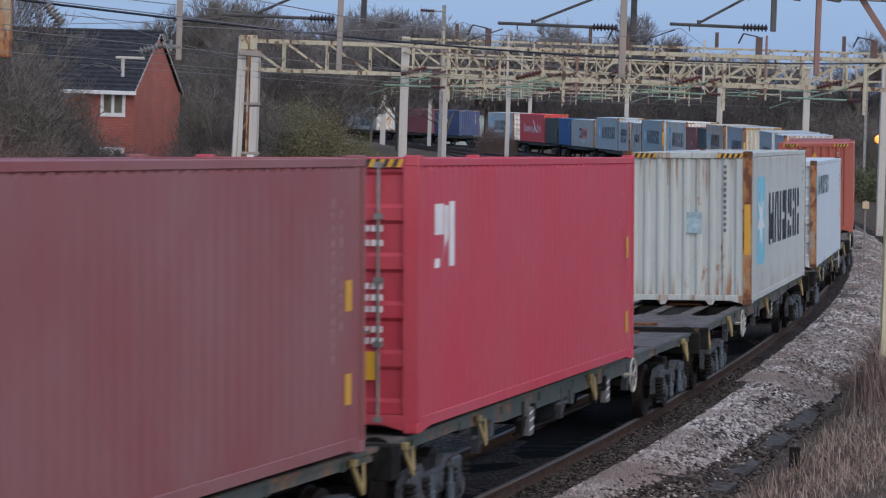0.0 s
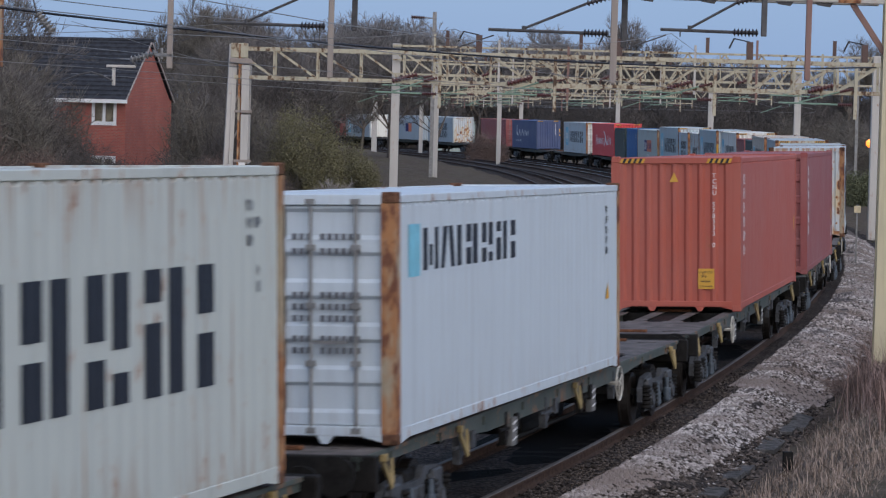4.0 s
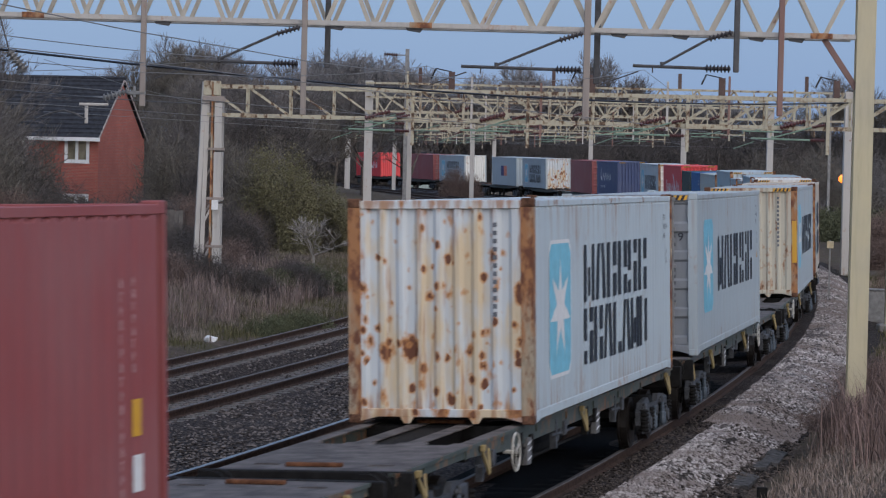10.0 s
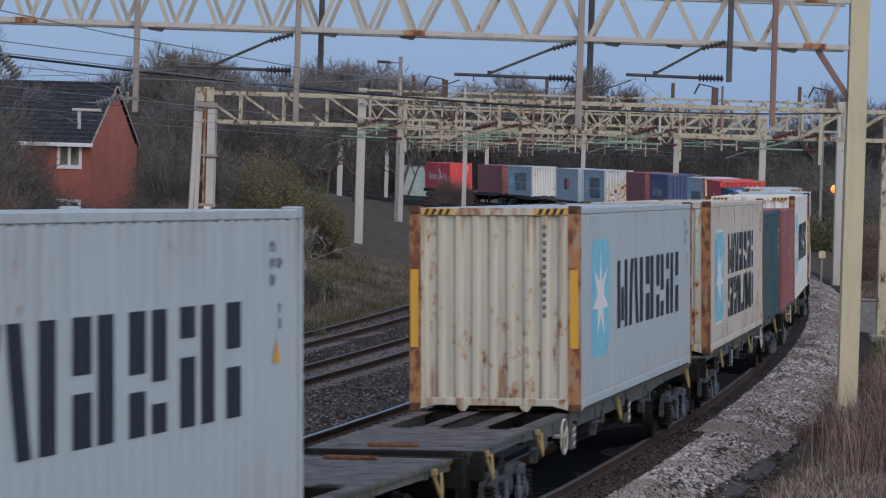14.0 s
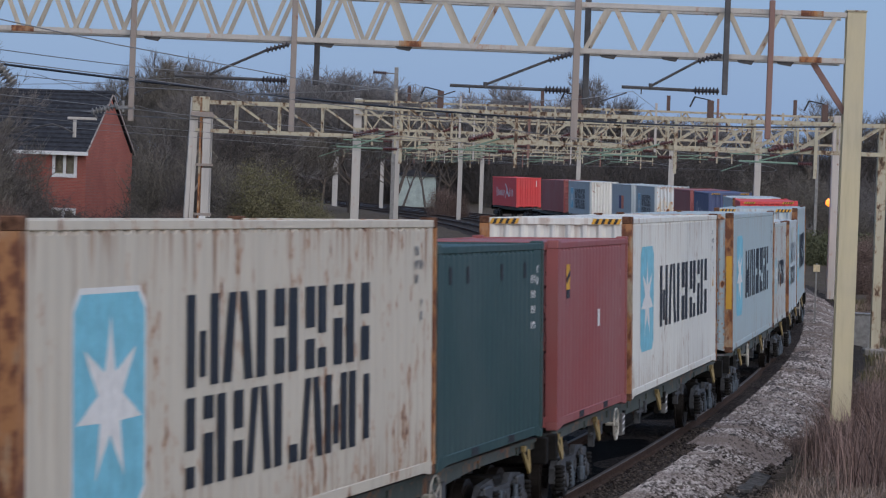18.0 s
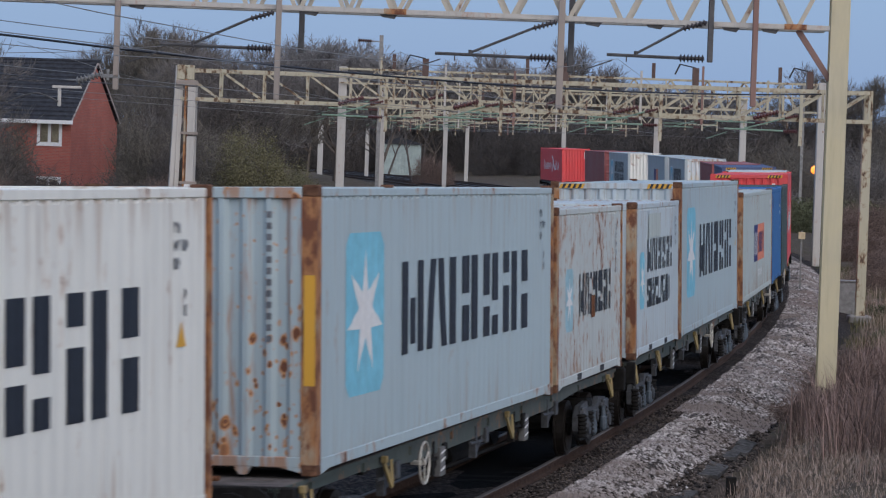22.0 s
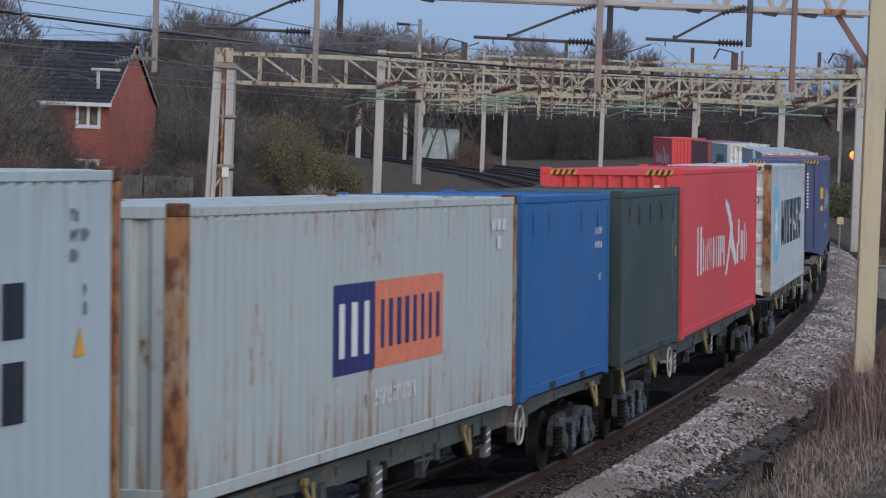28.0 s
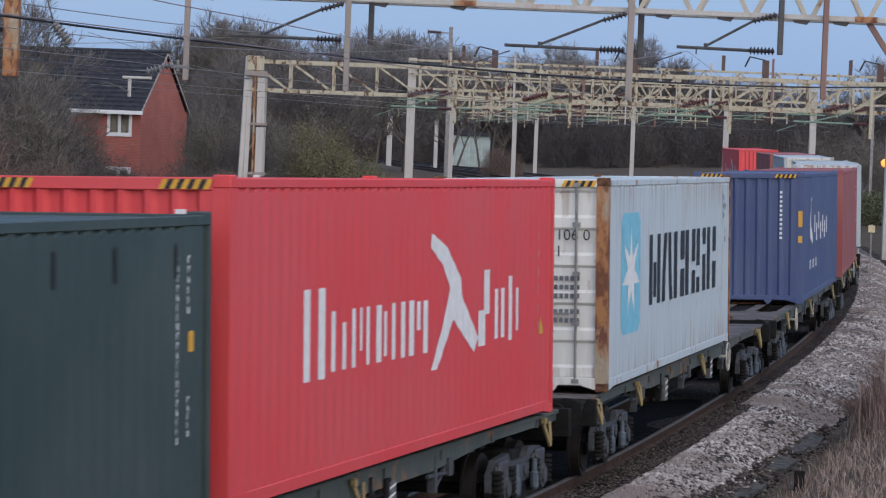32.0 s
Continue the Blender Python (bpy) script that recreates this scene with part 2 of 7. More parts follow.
# ---- the line of the railway ----
KNOTS = np.array([-60, 0, 25, 50, 100, 150, 200, 250, 300, 350, 440, 560.0])
BENDS = -np.array([5.35, 5.35, 2.587, 1.496, 1.525, 1.506, 1.326, 1.556, 1.921, 1.092, 0.597, 0.597]) * 1e-3
S_ALL = np.linspace(-60, 560, 1241)
_k = np.interp(S_ALL, KNOTS, BENDS) * 0.5
_th = np.concatenate([[0], np.cumsum((_k[1:] + _k[:-1]) / 2)])
_th += 0.351265 - np.interp(0, S_ALL, _th)
_x = np.concatenate([[0], np.cumsum((np.sin(_th[1:]) + np.sin(_th[:-1])) / 4)])
_y = np.concatenate([[0], np.cumsum((np.cos(_th[1:]) + np.cos(_th[:-1])) / 4)])
_x += -9.7856 - np.interp(0, S_ALL, _x)
_y += 5.0 - np.interp(0, S_ALL, _y)
CANT = 0.031


def rail_z(s):
    return np.interp(s, [-60, 0, 20, 40, 80, 130, 200, 280, 360, 440], [0.2, 0.2, 0.16, 0.01, -0.09, -0.11, 0.17, 0.34, 0.48, 0.48])


def on_line(s, off=0.0, up=0.0):
    """A place at s metres along the line, off metres to its outer side and up metres over the rail head."""
    c = min(max(s, -60), 560)
    th = np.interp(c, S_ALL, _th)
    ahead = s - c
    return np.array([np.interp(c, S_ALL, _x) + ahead * np.sin(th) + off * np.cos(th), np.interp(c, S_ALL, _y) + ahead * np.cos(th) - off * np.sin(th), rail_z(c) + up])


def line_pose(s, off=0.0, up=0.0, tilt=0.0):
    x, y, z = on_line(s, off, up)
    return pose(x, y, z, 0, tilt, -math.degrees(np.interp(s, S_ALL, _th)))


# ---- mesh helpers ----


class MB:
    """Collects boxes, tubes and sheets, and makes one mesh of them."""

    def __init__(self):
        self.v, self.f = [], []

    def add(self, verts, faces):
        k = len(self.v)
        self.v += [tuple(p) for p in verts]
        self.f += [tuple(i + k for i in f) for f in faces]
        return self

    def box(self, x0, x1, y0, y1, z0, z1, b=0.0):
        if b <= 0:
            vs = [(x, y, z) for z in (z0, z1) for y in (y0, y1) for x in (x0, x1)]
            return self.add(vs, [(0, 2, 3, 1), (4, 5, 7, 6), (0, 1, 5, 4), (2, 6, 7, 3), (0, 4, 6, 2), (1, 3, 7, 5)])
        bm = bmesh.new()
        bmesh.ops.create_cube(bm, size=1)
        for v in bm.verts:
            v.co = ((x0 + x1) / 2 + v.co.x * (x1 - x0), (y0 + y1) / 2 + v.co.y * (y1 - y0), (z0 + z1) / 2 + v.co.z * (z1 - z0))
        bmesh.ops.bevel(bm, geom=bm.edges[:], offset=b, segments=1, affect="EDGES")
        bm.verts.index_update()
        self.add([v.co for v in bm.verts], [[v.index for v in f.verts] for f in bm.faces])
        bm.free()
        return self

    def tube(self, a, b, r0, r1=None, n=6, caps=True):
        a, b = Vector(a), Vector(b)
        r1 = r0 if r1 is None else r1
        d = (b - a).normalized()
        u = d.orthogonal().normalized()
        w = d.cross(u)
        ring = [u * math.cos(2 * math.pi * i / n) + w * math.sin(2 * math.pi * i / n) for i in range(n)]
        vs = [a + q * r0 for q in ring] + [b + q * r1 for q in ring]
        fs = [(i, (i + 1) % n, n + (i + 1) % n, n + i) for i in range(n)]
        if caps:
            fs += [tuple(reversed(range(n))), tuple(range(n, 2 * n))]
        return self.add(vs, fs)

    def bar(self, a, b, w, h):
        """A flat bar from a to b, w wide across and h high."""
        a, b = Vector(a), Vector(b)
        d = (b - a).normalized()
        side = d.cross(Vector((0, 0, 1)))
        side = side.normalized() if side.length > 1e-3 else Vector((1, 0, 0))
        up = side.cross(d).normalized()
        vs = [p + side * (w / 2 * i) + up * (h / 2 * j) for p in (a, b) for i, j in ((-1, -1), (1, -1), (1, 1), (-1, 1))]
        return self.add(vs, [(3, 2, 1, 0), (4, 5, 6, 7), (0, 1, 5, 4), (1, 2, 6, 5), (2, 3, 7, 6), (3, 0, 4, 7)])

    def prism(self, pts, axis, lo, hi):
        """A flat outline pulled along an axis (0 x, 1 y, 2 z)."""
        n = len(pts)
        vs = []
        for h in (lo, hi):
            for p in pts:
                q = list(p)
                q.insert(axis, h)
                vs.append(q)
        fs = [(i, (i + 1) % n, n + (i + 1) % n, n + i) for i in range(n)]
        return self.add(vs, fs + [tuple(reversed(range(n))), tuple(range(n, 2 * n))])

    def lathe(self, a, b, rows, n=8):
        """A turned body from a to b; rows give the share of the way and the radius there."""
        a, b = Vector(a), Vector(b)
        d = (b - a).normalized()
        u = d.orthogonal().normalized()
        w = d.cross(u)
        vs = [a.lerp(b, f) + (u * math.cos(2 * math.pi * i / n) + w * math.sin(2 * math.pi * i / n)) * r for f, r in rows for i in range(n)]
        fs = [(k * n + i, k * n + (i + 1) % n, (k + 1) * n + (i + 1) % n, (k + 1) * n + i) for k in range(len(rows) - 1) for i in range(n)]
        m = (len(rows) - 1) * n
        return self.add(vs, fs + [tuple(reversed(range(n))), tuple(range(m, m + n))])

    def sheet(self, xs, ys, holes, z0, z1):
        """A plate over the grid xs, ys with some cells left open, all one piece."""
        nx, ny = len(xs), len(ys)
        vs = [(x, y, z) for z in (z0, z1) for y in ys for x in xs]
        at = lambda i, j, k: k * nx * ny + j * nx + i
        full = lambda i, j: 0 <= i < nx - 1 and 0 <= j < ny - 1 and (i, j) not in holes
        fs = []
        for j in range(ny - 1):
            for i in range(nx - 1):
                if full(i, j):
                    fs.append((at(i, j, 1), at(i + 1, j, 1), at(i + 1, j + 1, 1), at(i, j + 1, 1)))
                    fs.append((at(i, j, 0), at(i, j + 1, 0), at(i + 1, j + 1, 0), at(i + 1, j, 0)))
                    for (a, b), (p, q) in (((i - 1, j), ((i, j), (i, j + 1))), ((i + 1, j), ((i + 1, j), (i + 1, j + 1))), ((i, j - 1), ((i, j), (i + 1, j))), ((i, j + 1), ((i, j + 1), (i + 1, j + 1)))):
                        if not full(a, b):
                            fs.append((at(*p, 0), at(*q, 0), at(*q, 1), at(*p, 1)))
        return self.add(vs, fs)

    def rope(self, pts, r, n=4):
        """One unbroken tube through many points."""
        pts = [Vector(q) for q in pts]
        k = len(self.v)
        for i, q in enumerate(pts):
            d = (pts[min(i + 1, len(pts) - 1)] - pts[max(i - 1, 0)]).normalized()
            u = d.cross(Vector((0, 0, 1))).normalized()
            w = u.cross(d)
            self.v += [tuple(q + (u * math.cos(2 * math.pi * a / n) + w * math.sin(2 * math.pi * a / n)) * r) for a in range(n)]
        for i in range(len(pts) - 1):
            self.f += [(k + i * n + a, k + i * n + (a + 1) % n, k + (i + 1) * n + (a + 1) % n, k + (i + 1) * n + a) for a in range(n)]
        return self

    def mesh(self, name, smooth=False):
        me = bpy.data.meshes.new(name)
        me.from_pydata(self.v, [], self.f)
        bm = bmesh.new()
        bm.from_mesh(me)
        bmesh.ops.recalc_face_normals(bm, faces=bm.faces[:])
        bm.to_mesh(me)
        bm.free()
        if smooth:
            me.polygons.foreach_set("use_smooth", [True] * len(me.polygons))
        me.materials.append(None)
        return me


def raw_mesh(name, verts, faces, mat):
    me = bpy.data.meshes.new(name)
    me.from_pydata(verts if isinstance(verts, list) else verts.tolist(), [], faces if isinstance(faces, list) else faces.tolist())
    me.materials.append(mat)
    return me


def part(name, mesh, mat, parent, label="", m=None):
    if isinstance(mesh, MB):
        mesh = mesh.mesh(name)
    ob = new(name, mesh)
    ob.material_slots[0].link = "OBJECT"
    ob.material_slots[0].material = mat
    ob.parent = parent
    if m is not None:
        ob.matrix_basis = m
    if label:
        ob["label"] = label
    return ob


def thing(name, label, category, group="", kind="", m=None):
    ob = new(name)
    if m is not None:
        ob.matrix_basis = m
    return tagged(ob, label, category, group, kind)


def solid(name, mesh, mat, label, category="", group="", kind="", m=None):
    ob = part(name, mesh, mat, None, m=m)
    return tagged(ob, label, category, group, kind)


# ---- ground ----


def bank(s):
    return np.interp(s, [0, 11, 21, 35, 45, 55, 65, 80, 95, 110], [3.3, 2.6, 1.2, 1.15, 1.1, 1.0, 0.65, 0.35, 0.12, 0.0])


def ground_up(s, off):
    """Height of the ground over the rail head."""
    b = bank(s)
    right = np.interp(off, [3.0, 3.5, 4.1, 5.2, 7.0, 10, 14, 40, 120, 500], [0, 0.22, 0.62, 0.8, 0.93, 1.0, 1.05, 1.1, 1.3, 1.4]) * b
    flat = np.interp(off, [-500, -120, -60, -34, -21, -17, -14.6, -13.4, -12.6, 2.4, 3.3, 3.9, 12, 30, 60, 500],
                     [9, 5, 2.0, 1.3, 0.9, 0.45, -0.1, -0.25, -0.5, -0.5, -0.55, -0.6, -0.5, 0.5, 2.5, 12])
    far = np.clip((s - 430) / 300, 0, 1) * 7
    return flat + right + far


def make_ground():
    ss = np.concatenate([[-900, -300, -120], np.arange(-56, 460, 4.0), [480, 510, 555, 650, 800, 1100, 1600, 2400, 4000]])
    oo = np.array([-500, -250, -120, -80, -60, -45, -34, -27, -23, -21, -19, -17, -15.6, -14.6, -14, -13.4, -13, -12.6, -6, 0, 2.4, 3.3, 3.6, 3.9, 4.4, 5, 5.6, 6.2, 7,
                   8, 9, 10.5, 12, 14, 18, 24, 32, 45, 60, 90, 140, 250, 500.0])
    vs, fs = [], []
    rng = np.random.RandomState(3)
    for s in ss:
        sc = min(max(s, -58), 558)
        th = np.interp(sc, S_ALL, _th)
        for o in oo:
            wide = 1 if -60 < s < 560 else 1 + min(abs(s), 4000) / 900
            p = on_line(sc, o * wide)
            p[:2] += np.array([np.sin(th), np.cos(th)]) * (s - sc)
            rough = 0 if -13 < o < 3.2 else 0.07 * min(1, abs(o) / 8)
            vs.append((p[0], p[1], p[2] + ground_up(sc, o) + rng.randn() * rough))
    n = len(oo)
    for i in range(len(ss) - 1):
        for j in range(n - 1):
            fs.append((i * n + j, i * n + j + 1, (i + 1) * n + j + 1, (i + 1) * n + j))
    g = Nodes("winter_verge_soil")
    g.bsdf.inputs["Specular IOR Level"].default_value = 0.1
    a, b, c = g.noise(0.35, 5), g.noise(2.2, 6, 0.7), g.noise(14, 4, 0.7)
    col = g.mix(g.ramp(a, 0.4, 0.62), (0.075, 0.058, 0.047), (0.08, 0.07, 0.046))
    col = g.mix(g.ramp(b, 0.45, 0.7), col, (0.15, 0.115, 0.092))
    col = g.mix(g.math("MULTIPLY", g.ramp(c, 0.5, 0.8), 0.5), col, (0.03, 0.026, 0.022))
    me = raw_mesh("ground", vs, fs, g.done(col, 0.95, 0, c, 0.05))
    me.polygons.foreach_set("use_smooth", [True] * len(me.polygons))
    tagged(new("ground", me), "rough winter verge soil with dead grass beside the railway", "ground", kind="structure")


def strip(name, profile, s0, s1, step, mat, smooth=True, wob=0.0):
    """A sheet or bar with the given cross-section (off, up), run along the line."""
    ss = np.arange(s0, s1 + step / 2, step)
    rng = np.random.RandomState(5)
    vs = [tuple(on_line(s, o, u + (rng.randn() * wob if 0 < i < len(profile) - 1 else 0))) for s in ss for i, (o, u) in enumerate(profile)]
    n = len(profile)
    fs = [(i * n + j, i * n + j + 1, (i + 1) * n + j + 1, (i + 1) * n + j) for i in range(len(ss) - 1) for j in range(n - 1)]
    me = raw_mesh(name, vs, fs, mat)
    if smooth:
        me.polygons.foreach_set("use_smooth", [True] * len(me.polygons))
    return me


TRACKS = [0.0, -4.0, -8.5, -11.4]
TILTS = [CANT, CANT, 0.1, 0.1]  # the fast lines lean hard into the curve


def ballast_mat(name, c0, c1, c2):
    n = Nodes(name)
    n.bsdf.inputs["Specular IOR Level"].default_value = 0.15
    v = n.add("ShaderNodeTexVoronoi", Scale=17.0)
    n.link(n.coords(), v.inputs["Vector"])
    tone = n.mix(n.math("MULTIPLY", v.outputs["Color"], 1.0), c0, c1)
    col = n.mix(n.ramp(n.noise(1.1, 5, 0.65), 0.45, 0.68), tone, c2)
    # gaps between stones painted darker, as the shade that sits in them
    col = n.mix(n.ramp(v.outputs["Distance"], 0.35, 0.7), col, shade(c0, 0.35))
    return n.done(col, 0.95, 0, n.math("MULTIPLY", v.outputs["Distance"], -1.0), 0.05)


def stones(name, n, s0, s1, off0, off1, up, size, mat, seed, fall=None):
    """Loose ballast stones, one mesh of many small lumps."""
    rng = np.random.RandomState(seed)
    s = s0 + (s1 - s0) * rng.rand(n) ** 1.5
    o = off0 + ((off1 if fall is None else np.interp(s, *fall)) - off0) * rng.rand(n)
    th = np.interp(s, S_ALL, _th)
    u = up(o) if callable(up) else up
    c = np.stack([np.interp(s, S_ALL, _x) + o * np.cos(th), np.interp(s, S_ALL, _y) - o * np.sin(th), rail_z(s) + u + rng.rand(n) * 0.03], 1)
    octa = np.array([[1, 0, 0], [0, 1, 0], [-1, 0, 0], [0, -1, 0], [0.15, 0.1, 0.58], [0, 0, -0.6]])
    r = size * (0.55 + 0.9 * rng.rand(n, 1, 1))
    v = octa[None] * r * (0.7 + 0.6 * rng.rand(n, 6, 1))
    a = rng.rand(n) * 6.28
    ca, sa = np.cos(a)[:, None], np.sin(a)[:, None]
    v = np.stack([v[..., 0] * ca - v[..., 1] * sa, v[..., 0] * sa + v[..., 1] * ca, v[..., 2]], -1) + c[:, None]
    f = np.array([[0, 1, 4], [1, 2, 4], [2, 3, 4], [3, 0, 4], [1, 0, 5], [2, 1, 5], [3, 2, 5], [0, 3, 5]])
    faces = (f[None] + (np.arange(n) * 6)[:, None, None]).reshape(-1, 3)
    return raw_mesh(name, v.reshape(-1, 3), faces, mat)


def shoulder_up(o):
    return np.interp(o, [0.7, 0.9, 1.3, 1.55, 1.8, 2.05, 2.5, 2.8, 3.3, 3.6], [-0.14, -0.115, -0.1, -0.095, -0.09, -0.15, -0.33, -0.42, -0.52, -0.58])


def make_tracks():
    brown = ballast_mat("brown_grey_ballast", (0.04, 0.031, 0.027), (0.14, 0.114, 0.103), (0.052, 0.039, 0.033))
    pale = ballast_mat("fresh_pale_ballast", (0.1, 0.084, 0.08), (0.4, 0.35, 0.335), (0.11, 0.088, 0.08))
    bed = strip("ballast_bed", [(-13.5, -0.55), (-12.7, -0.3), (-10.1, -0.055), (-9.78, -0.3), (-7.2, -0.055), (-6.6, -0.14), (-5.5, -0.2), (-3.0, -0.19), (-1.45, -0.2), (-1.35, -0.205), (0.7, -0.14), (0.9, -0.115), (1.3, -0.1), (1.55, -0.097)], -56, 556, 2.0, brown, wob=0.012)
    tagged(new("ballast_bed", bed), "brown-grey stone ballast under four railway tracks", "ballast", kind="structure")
    # strip under the train: oil stain plus painted-in shade
    oil = strip("oily_shaded_four_foot", [(-1.3, -0.195), (-0.9, -0.188), (0.0, -0.16), (0.68, -0.148)], -56, 556, 2.0, OILY_SHADED, wob=0.006)
    tagged(new("oily_ballast", oil), "oily ballast between the rails, blackened further as shade under the train", "ballast", kind="structure")
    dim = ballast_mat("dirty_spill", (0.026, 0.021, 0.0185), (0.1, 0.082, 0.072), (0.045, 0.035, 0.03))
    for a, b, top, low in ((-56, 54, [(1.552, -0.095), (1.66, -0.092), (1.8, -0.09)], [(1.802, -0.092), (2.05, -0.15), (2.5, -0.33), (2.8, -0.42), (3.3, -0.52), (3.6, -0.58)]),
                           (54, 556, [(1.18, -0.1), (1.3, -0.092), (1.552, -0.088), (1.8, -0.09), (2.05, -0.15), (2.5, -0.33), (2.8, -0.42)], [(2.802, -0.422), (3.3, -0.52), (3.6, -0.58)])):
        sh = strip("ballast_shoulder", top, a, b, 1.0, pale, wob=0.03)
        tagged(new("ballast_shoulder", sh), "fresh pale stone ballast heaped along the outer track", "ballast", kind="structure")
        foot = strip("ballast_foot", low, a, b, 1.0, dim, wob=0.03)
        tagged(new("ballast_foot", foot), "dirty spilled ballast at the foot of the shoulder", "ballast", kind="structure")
    lumps = islands("pale_stone_lumps", (0.055, 0.048, 0.046), (0.56, 0.515, 0.5), 0.9, (0.2, 0.166, 0.154))
    grey = islands("grey_brown_stone_lumps", (0.03, 0.024, 0.021), (0.21, 0.178, 0.163))
    litter = islands("dark_litter_lumps", (0.016, 0.013, 0.0115), (0.13, 0.106, 0.094))
    inner = lambda o: np.interp(o, [-12.7, -10.1, -9.78, -7.2, -6.6, -5.5, -3.0], [-0.3, -0.055, -0.3, -0.055, -0.14, -0.2, -0.19]) - 0.01
    tagged(new("loose_pale_stones", stones("loose_pale_stones", 24000, 22, 56, 1.46, 2.46, shoulder_up, 0.042, lumps, 11, ([22, 29, 34, 40, 46, 56], [1.68, 1.74, 1.98, 2.36, 2.5, 2.85]))), "loose pale ballast stones beside the outer rail", "stones", kind="stuff")
    tagged(new("spilled_stones", stones("spilled_stones", 1500, 24, 56, 1.9, 2.7, shoulder_up, 0.036, lumps, 13)), "stray pale stones spilled below the shoulder", "stones", kind="stuff")
    tagged(new("far_pale_stones", stones("far_pale_stones", 17000, 52, 135, 1.2, 2.85, shoulder_up, 0.045, lumps, 15)), "pale ballast stones on the wide shoulder", "stones", kind="stuff")
    tagged(new("dark_litter", stones("dark_litter", 12000, 24, 58, 1.82, 3.7, lambda o: shoulder_up(o) + 0.005, 0.04, litter, 16)), "dark stones and litter beside the shoulder", "stones", kind="stuff")
    tagged(new("dirty_stones", stones("dirty_stones", 6000, 22, 56, 0.86, 1.52, shoulder_up, 0.022, litter, 14)), "dirty brown stones against the outer rail", "stones", kind="stuff")
    tagged(new("loose_grey_stones", stones("loose_grey_stones", 52000, 30, 120, -12.6, -3.0, inner, 0.034, grey, 12)), "loose grey-brown ballast stones between the tracks", "stones", kind="stuff")
    # rails and sleepers
    prof_side = [(-0.035, -0.012), (-0.035, -0.045), (-0.009, -0.06), (-0.009, -0.13), (-0.07, -0.15), (-0.07, -0.16), (0.07, -0.16), (0.07, -0.15), (0.009, -0.13), (0.009, -0.06), (0.035, -0.045), (0.035, -0.012)]
    prof_top = [(0.035, -0.012), (0.026, 0.0), (-0.026, 0.0), (-0.035, -0.012)]
    sl = MB()
    sl.prism([(-1.25, -0.2), (1.25, -0.2), (1.25, -0.02), (1.18, 0.0), (-1.18, 0.0), (-1.25, -0.02)], 1, -0.13, 0.13)
    sl_mesh = sl.mesh("sleeper")
    for k, c in enumerate(TRACKS):
        tr = thing("railway_track", "steel rails on concrete sleepers in stone ballast", "track", "tracks of the main line", kind="structure")
        for g in (-0.7525, 0.7525):
            lift = TILTS[k] * g
            web = part("rail", strip("rail", [(c + g + o, u + lift) for o, u in prof_side], -56, 556, 3.0, RAIL_SIDE, False), RAIL_SIDE, tr)
            part("rail_head", strip("rail_head", [(c + g + o, u + lift) for o, u in prof_top], -56, 556, 3.0, RAIL_TOP, False), RAIL_TOP if k == 1 else RAIL_DULL, web, "worn bright running surface")
        n = 120 if k == 0 else 90
        for i in range(n):
            part("sleeper", sl_mesh, SLEEPER if k else OILY_SHADED_SLEEPER, tr, m=line_pose(22 + i * 0.65, c, -0.162, -math.degrees(TILTS[k])))


# ---- the freight train ----
PITCH, DEPTH = 0.278, 0.0046
W2 = 1.219
FACE = W2 - 0.012


def rib_profile(length, x0):
    """Breaks along a corrugated side and how deep each lies under the face."""
    pts, x = [(0.0, 0.0)], x0
    while x + PITCH < length - x0 + 0.01:
        pts += [(x, 0.0), (x + 0.068, -DEPTH), (x + 0.139, -DEPTH), (x + 0.207, 0.0)]
        x += PITCH
    return pts + [(length, 0.0)]


def depth_at(prof, x):
    return float(np.interp(x, [p[0] for p in prof], [p[1] for p in prof]))


CACHE = {}


def cached(key, build):
    if key not in CACHE:
        CACHE[key] = build()
    return CACHE[key]


def side_mesh(L, H):
    def build():
        mb = MB()
        prof = rib_profile(L - 0.34, 0.09)
        vs = [(FACE + d * k, 0.17 + x, z) for x, d in prof for z, k in ((0.16, 1), (H - 0.155, 1), (H - 0.112, 8.0))]
        fs = [(3 * i + j, 3 * i + j + 3, 3 * i + j + 4, 3 * i + j + 1) for i in range(len(prof) - 1) for j in (0, 1)]
        mb.add(vs, fs)
        vs = [(FACE - 0.06, y, z) for y, z in ((0.17, 0.16), (L - 0.17, 0.16), (L - 0.17, H - 0.115), (0.17, H - 0.115))]
        mb.add(vs, [(3, 2, 1, 0)])
        me = mb.mesh("side_wall")
        return me
    return cached(("side", L, H), build)


def end_mesh(H):
    """The blind end, with its deep upright folds."""
    def build():
        mb = MB()
        xs = [(-1.06, 0.0)]
        x = -0.99
        while x < 0.95:
            xs += [(x, 0.0), (x + 0.05, 0.045), (x + 0.145, 0.045), (x + 0.195, 0.0)]
            x += 0.2475
        xs += [(1.06, 0.0)]
        vs = [(a, 0.02 + d, z) for a, d in xs for z in (0.17, H - 0.13)]
        mb.add(vs, [(2 * i, 2 * i + 1, 2 * i + 3, 2 * i + 2) for i in range(len(xs) - 1)])
        mb.add([(-1.06, 0.09, 0.17), (1.06, 0.09, 0.17), (1.06, 0.09, H - 0.13), (-1.06, 0.09, H - 0.13)], [(0, 1, 2, 3)])
        return mb.mesh("end_wall")
    return cached(("end", H), build)


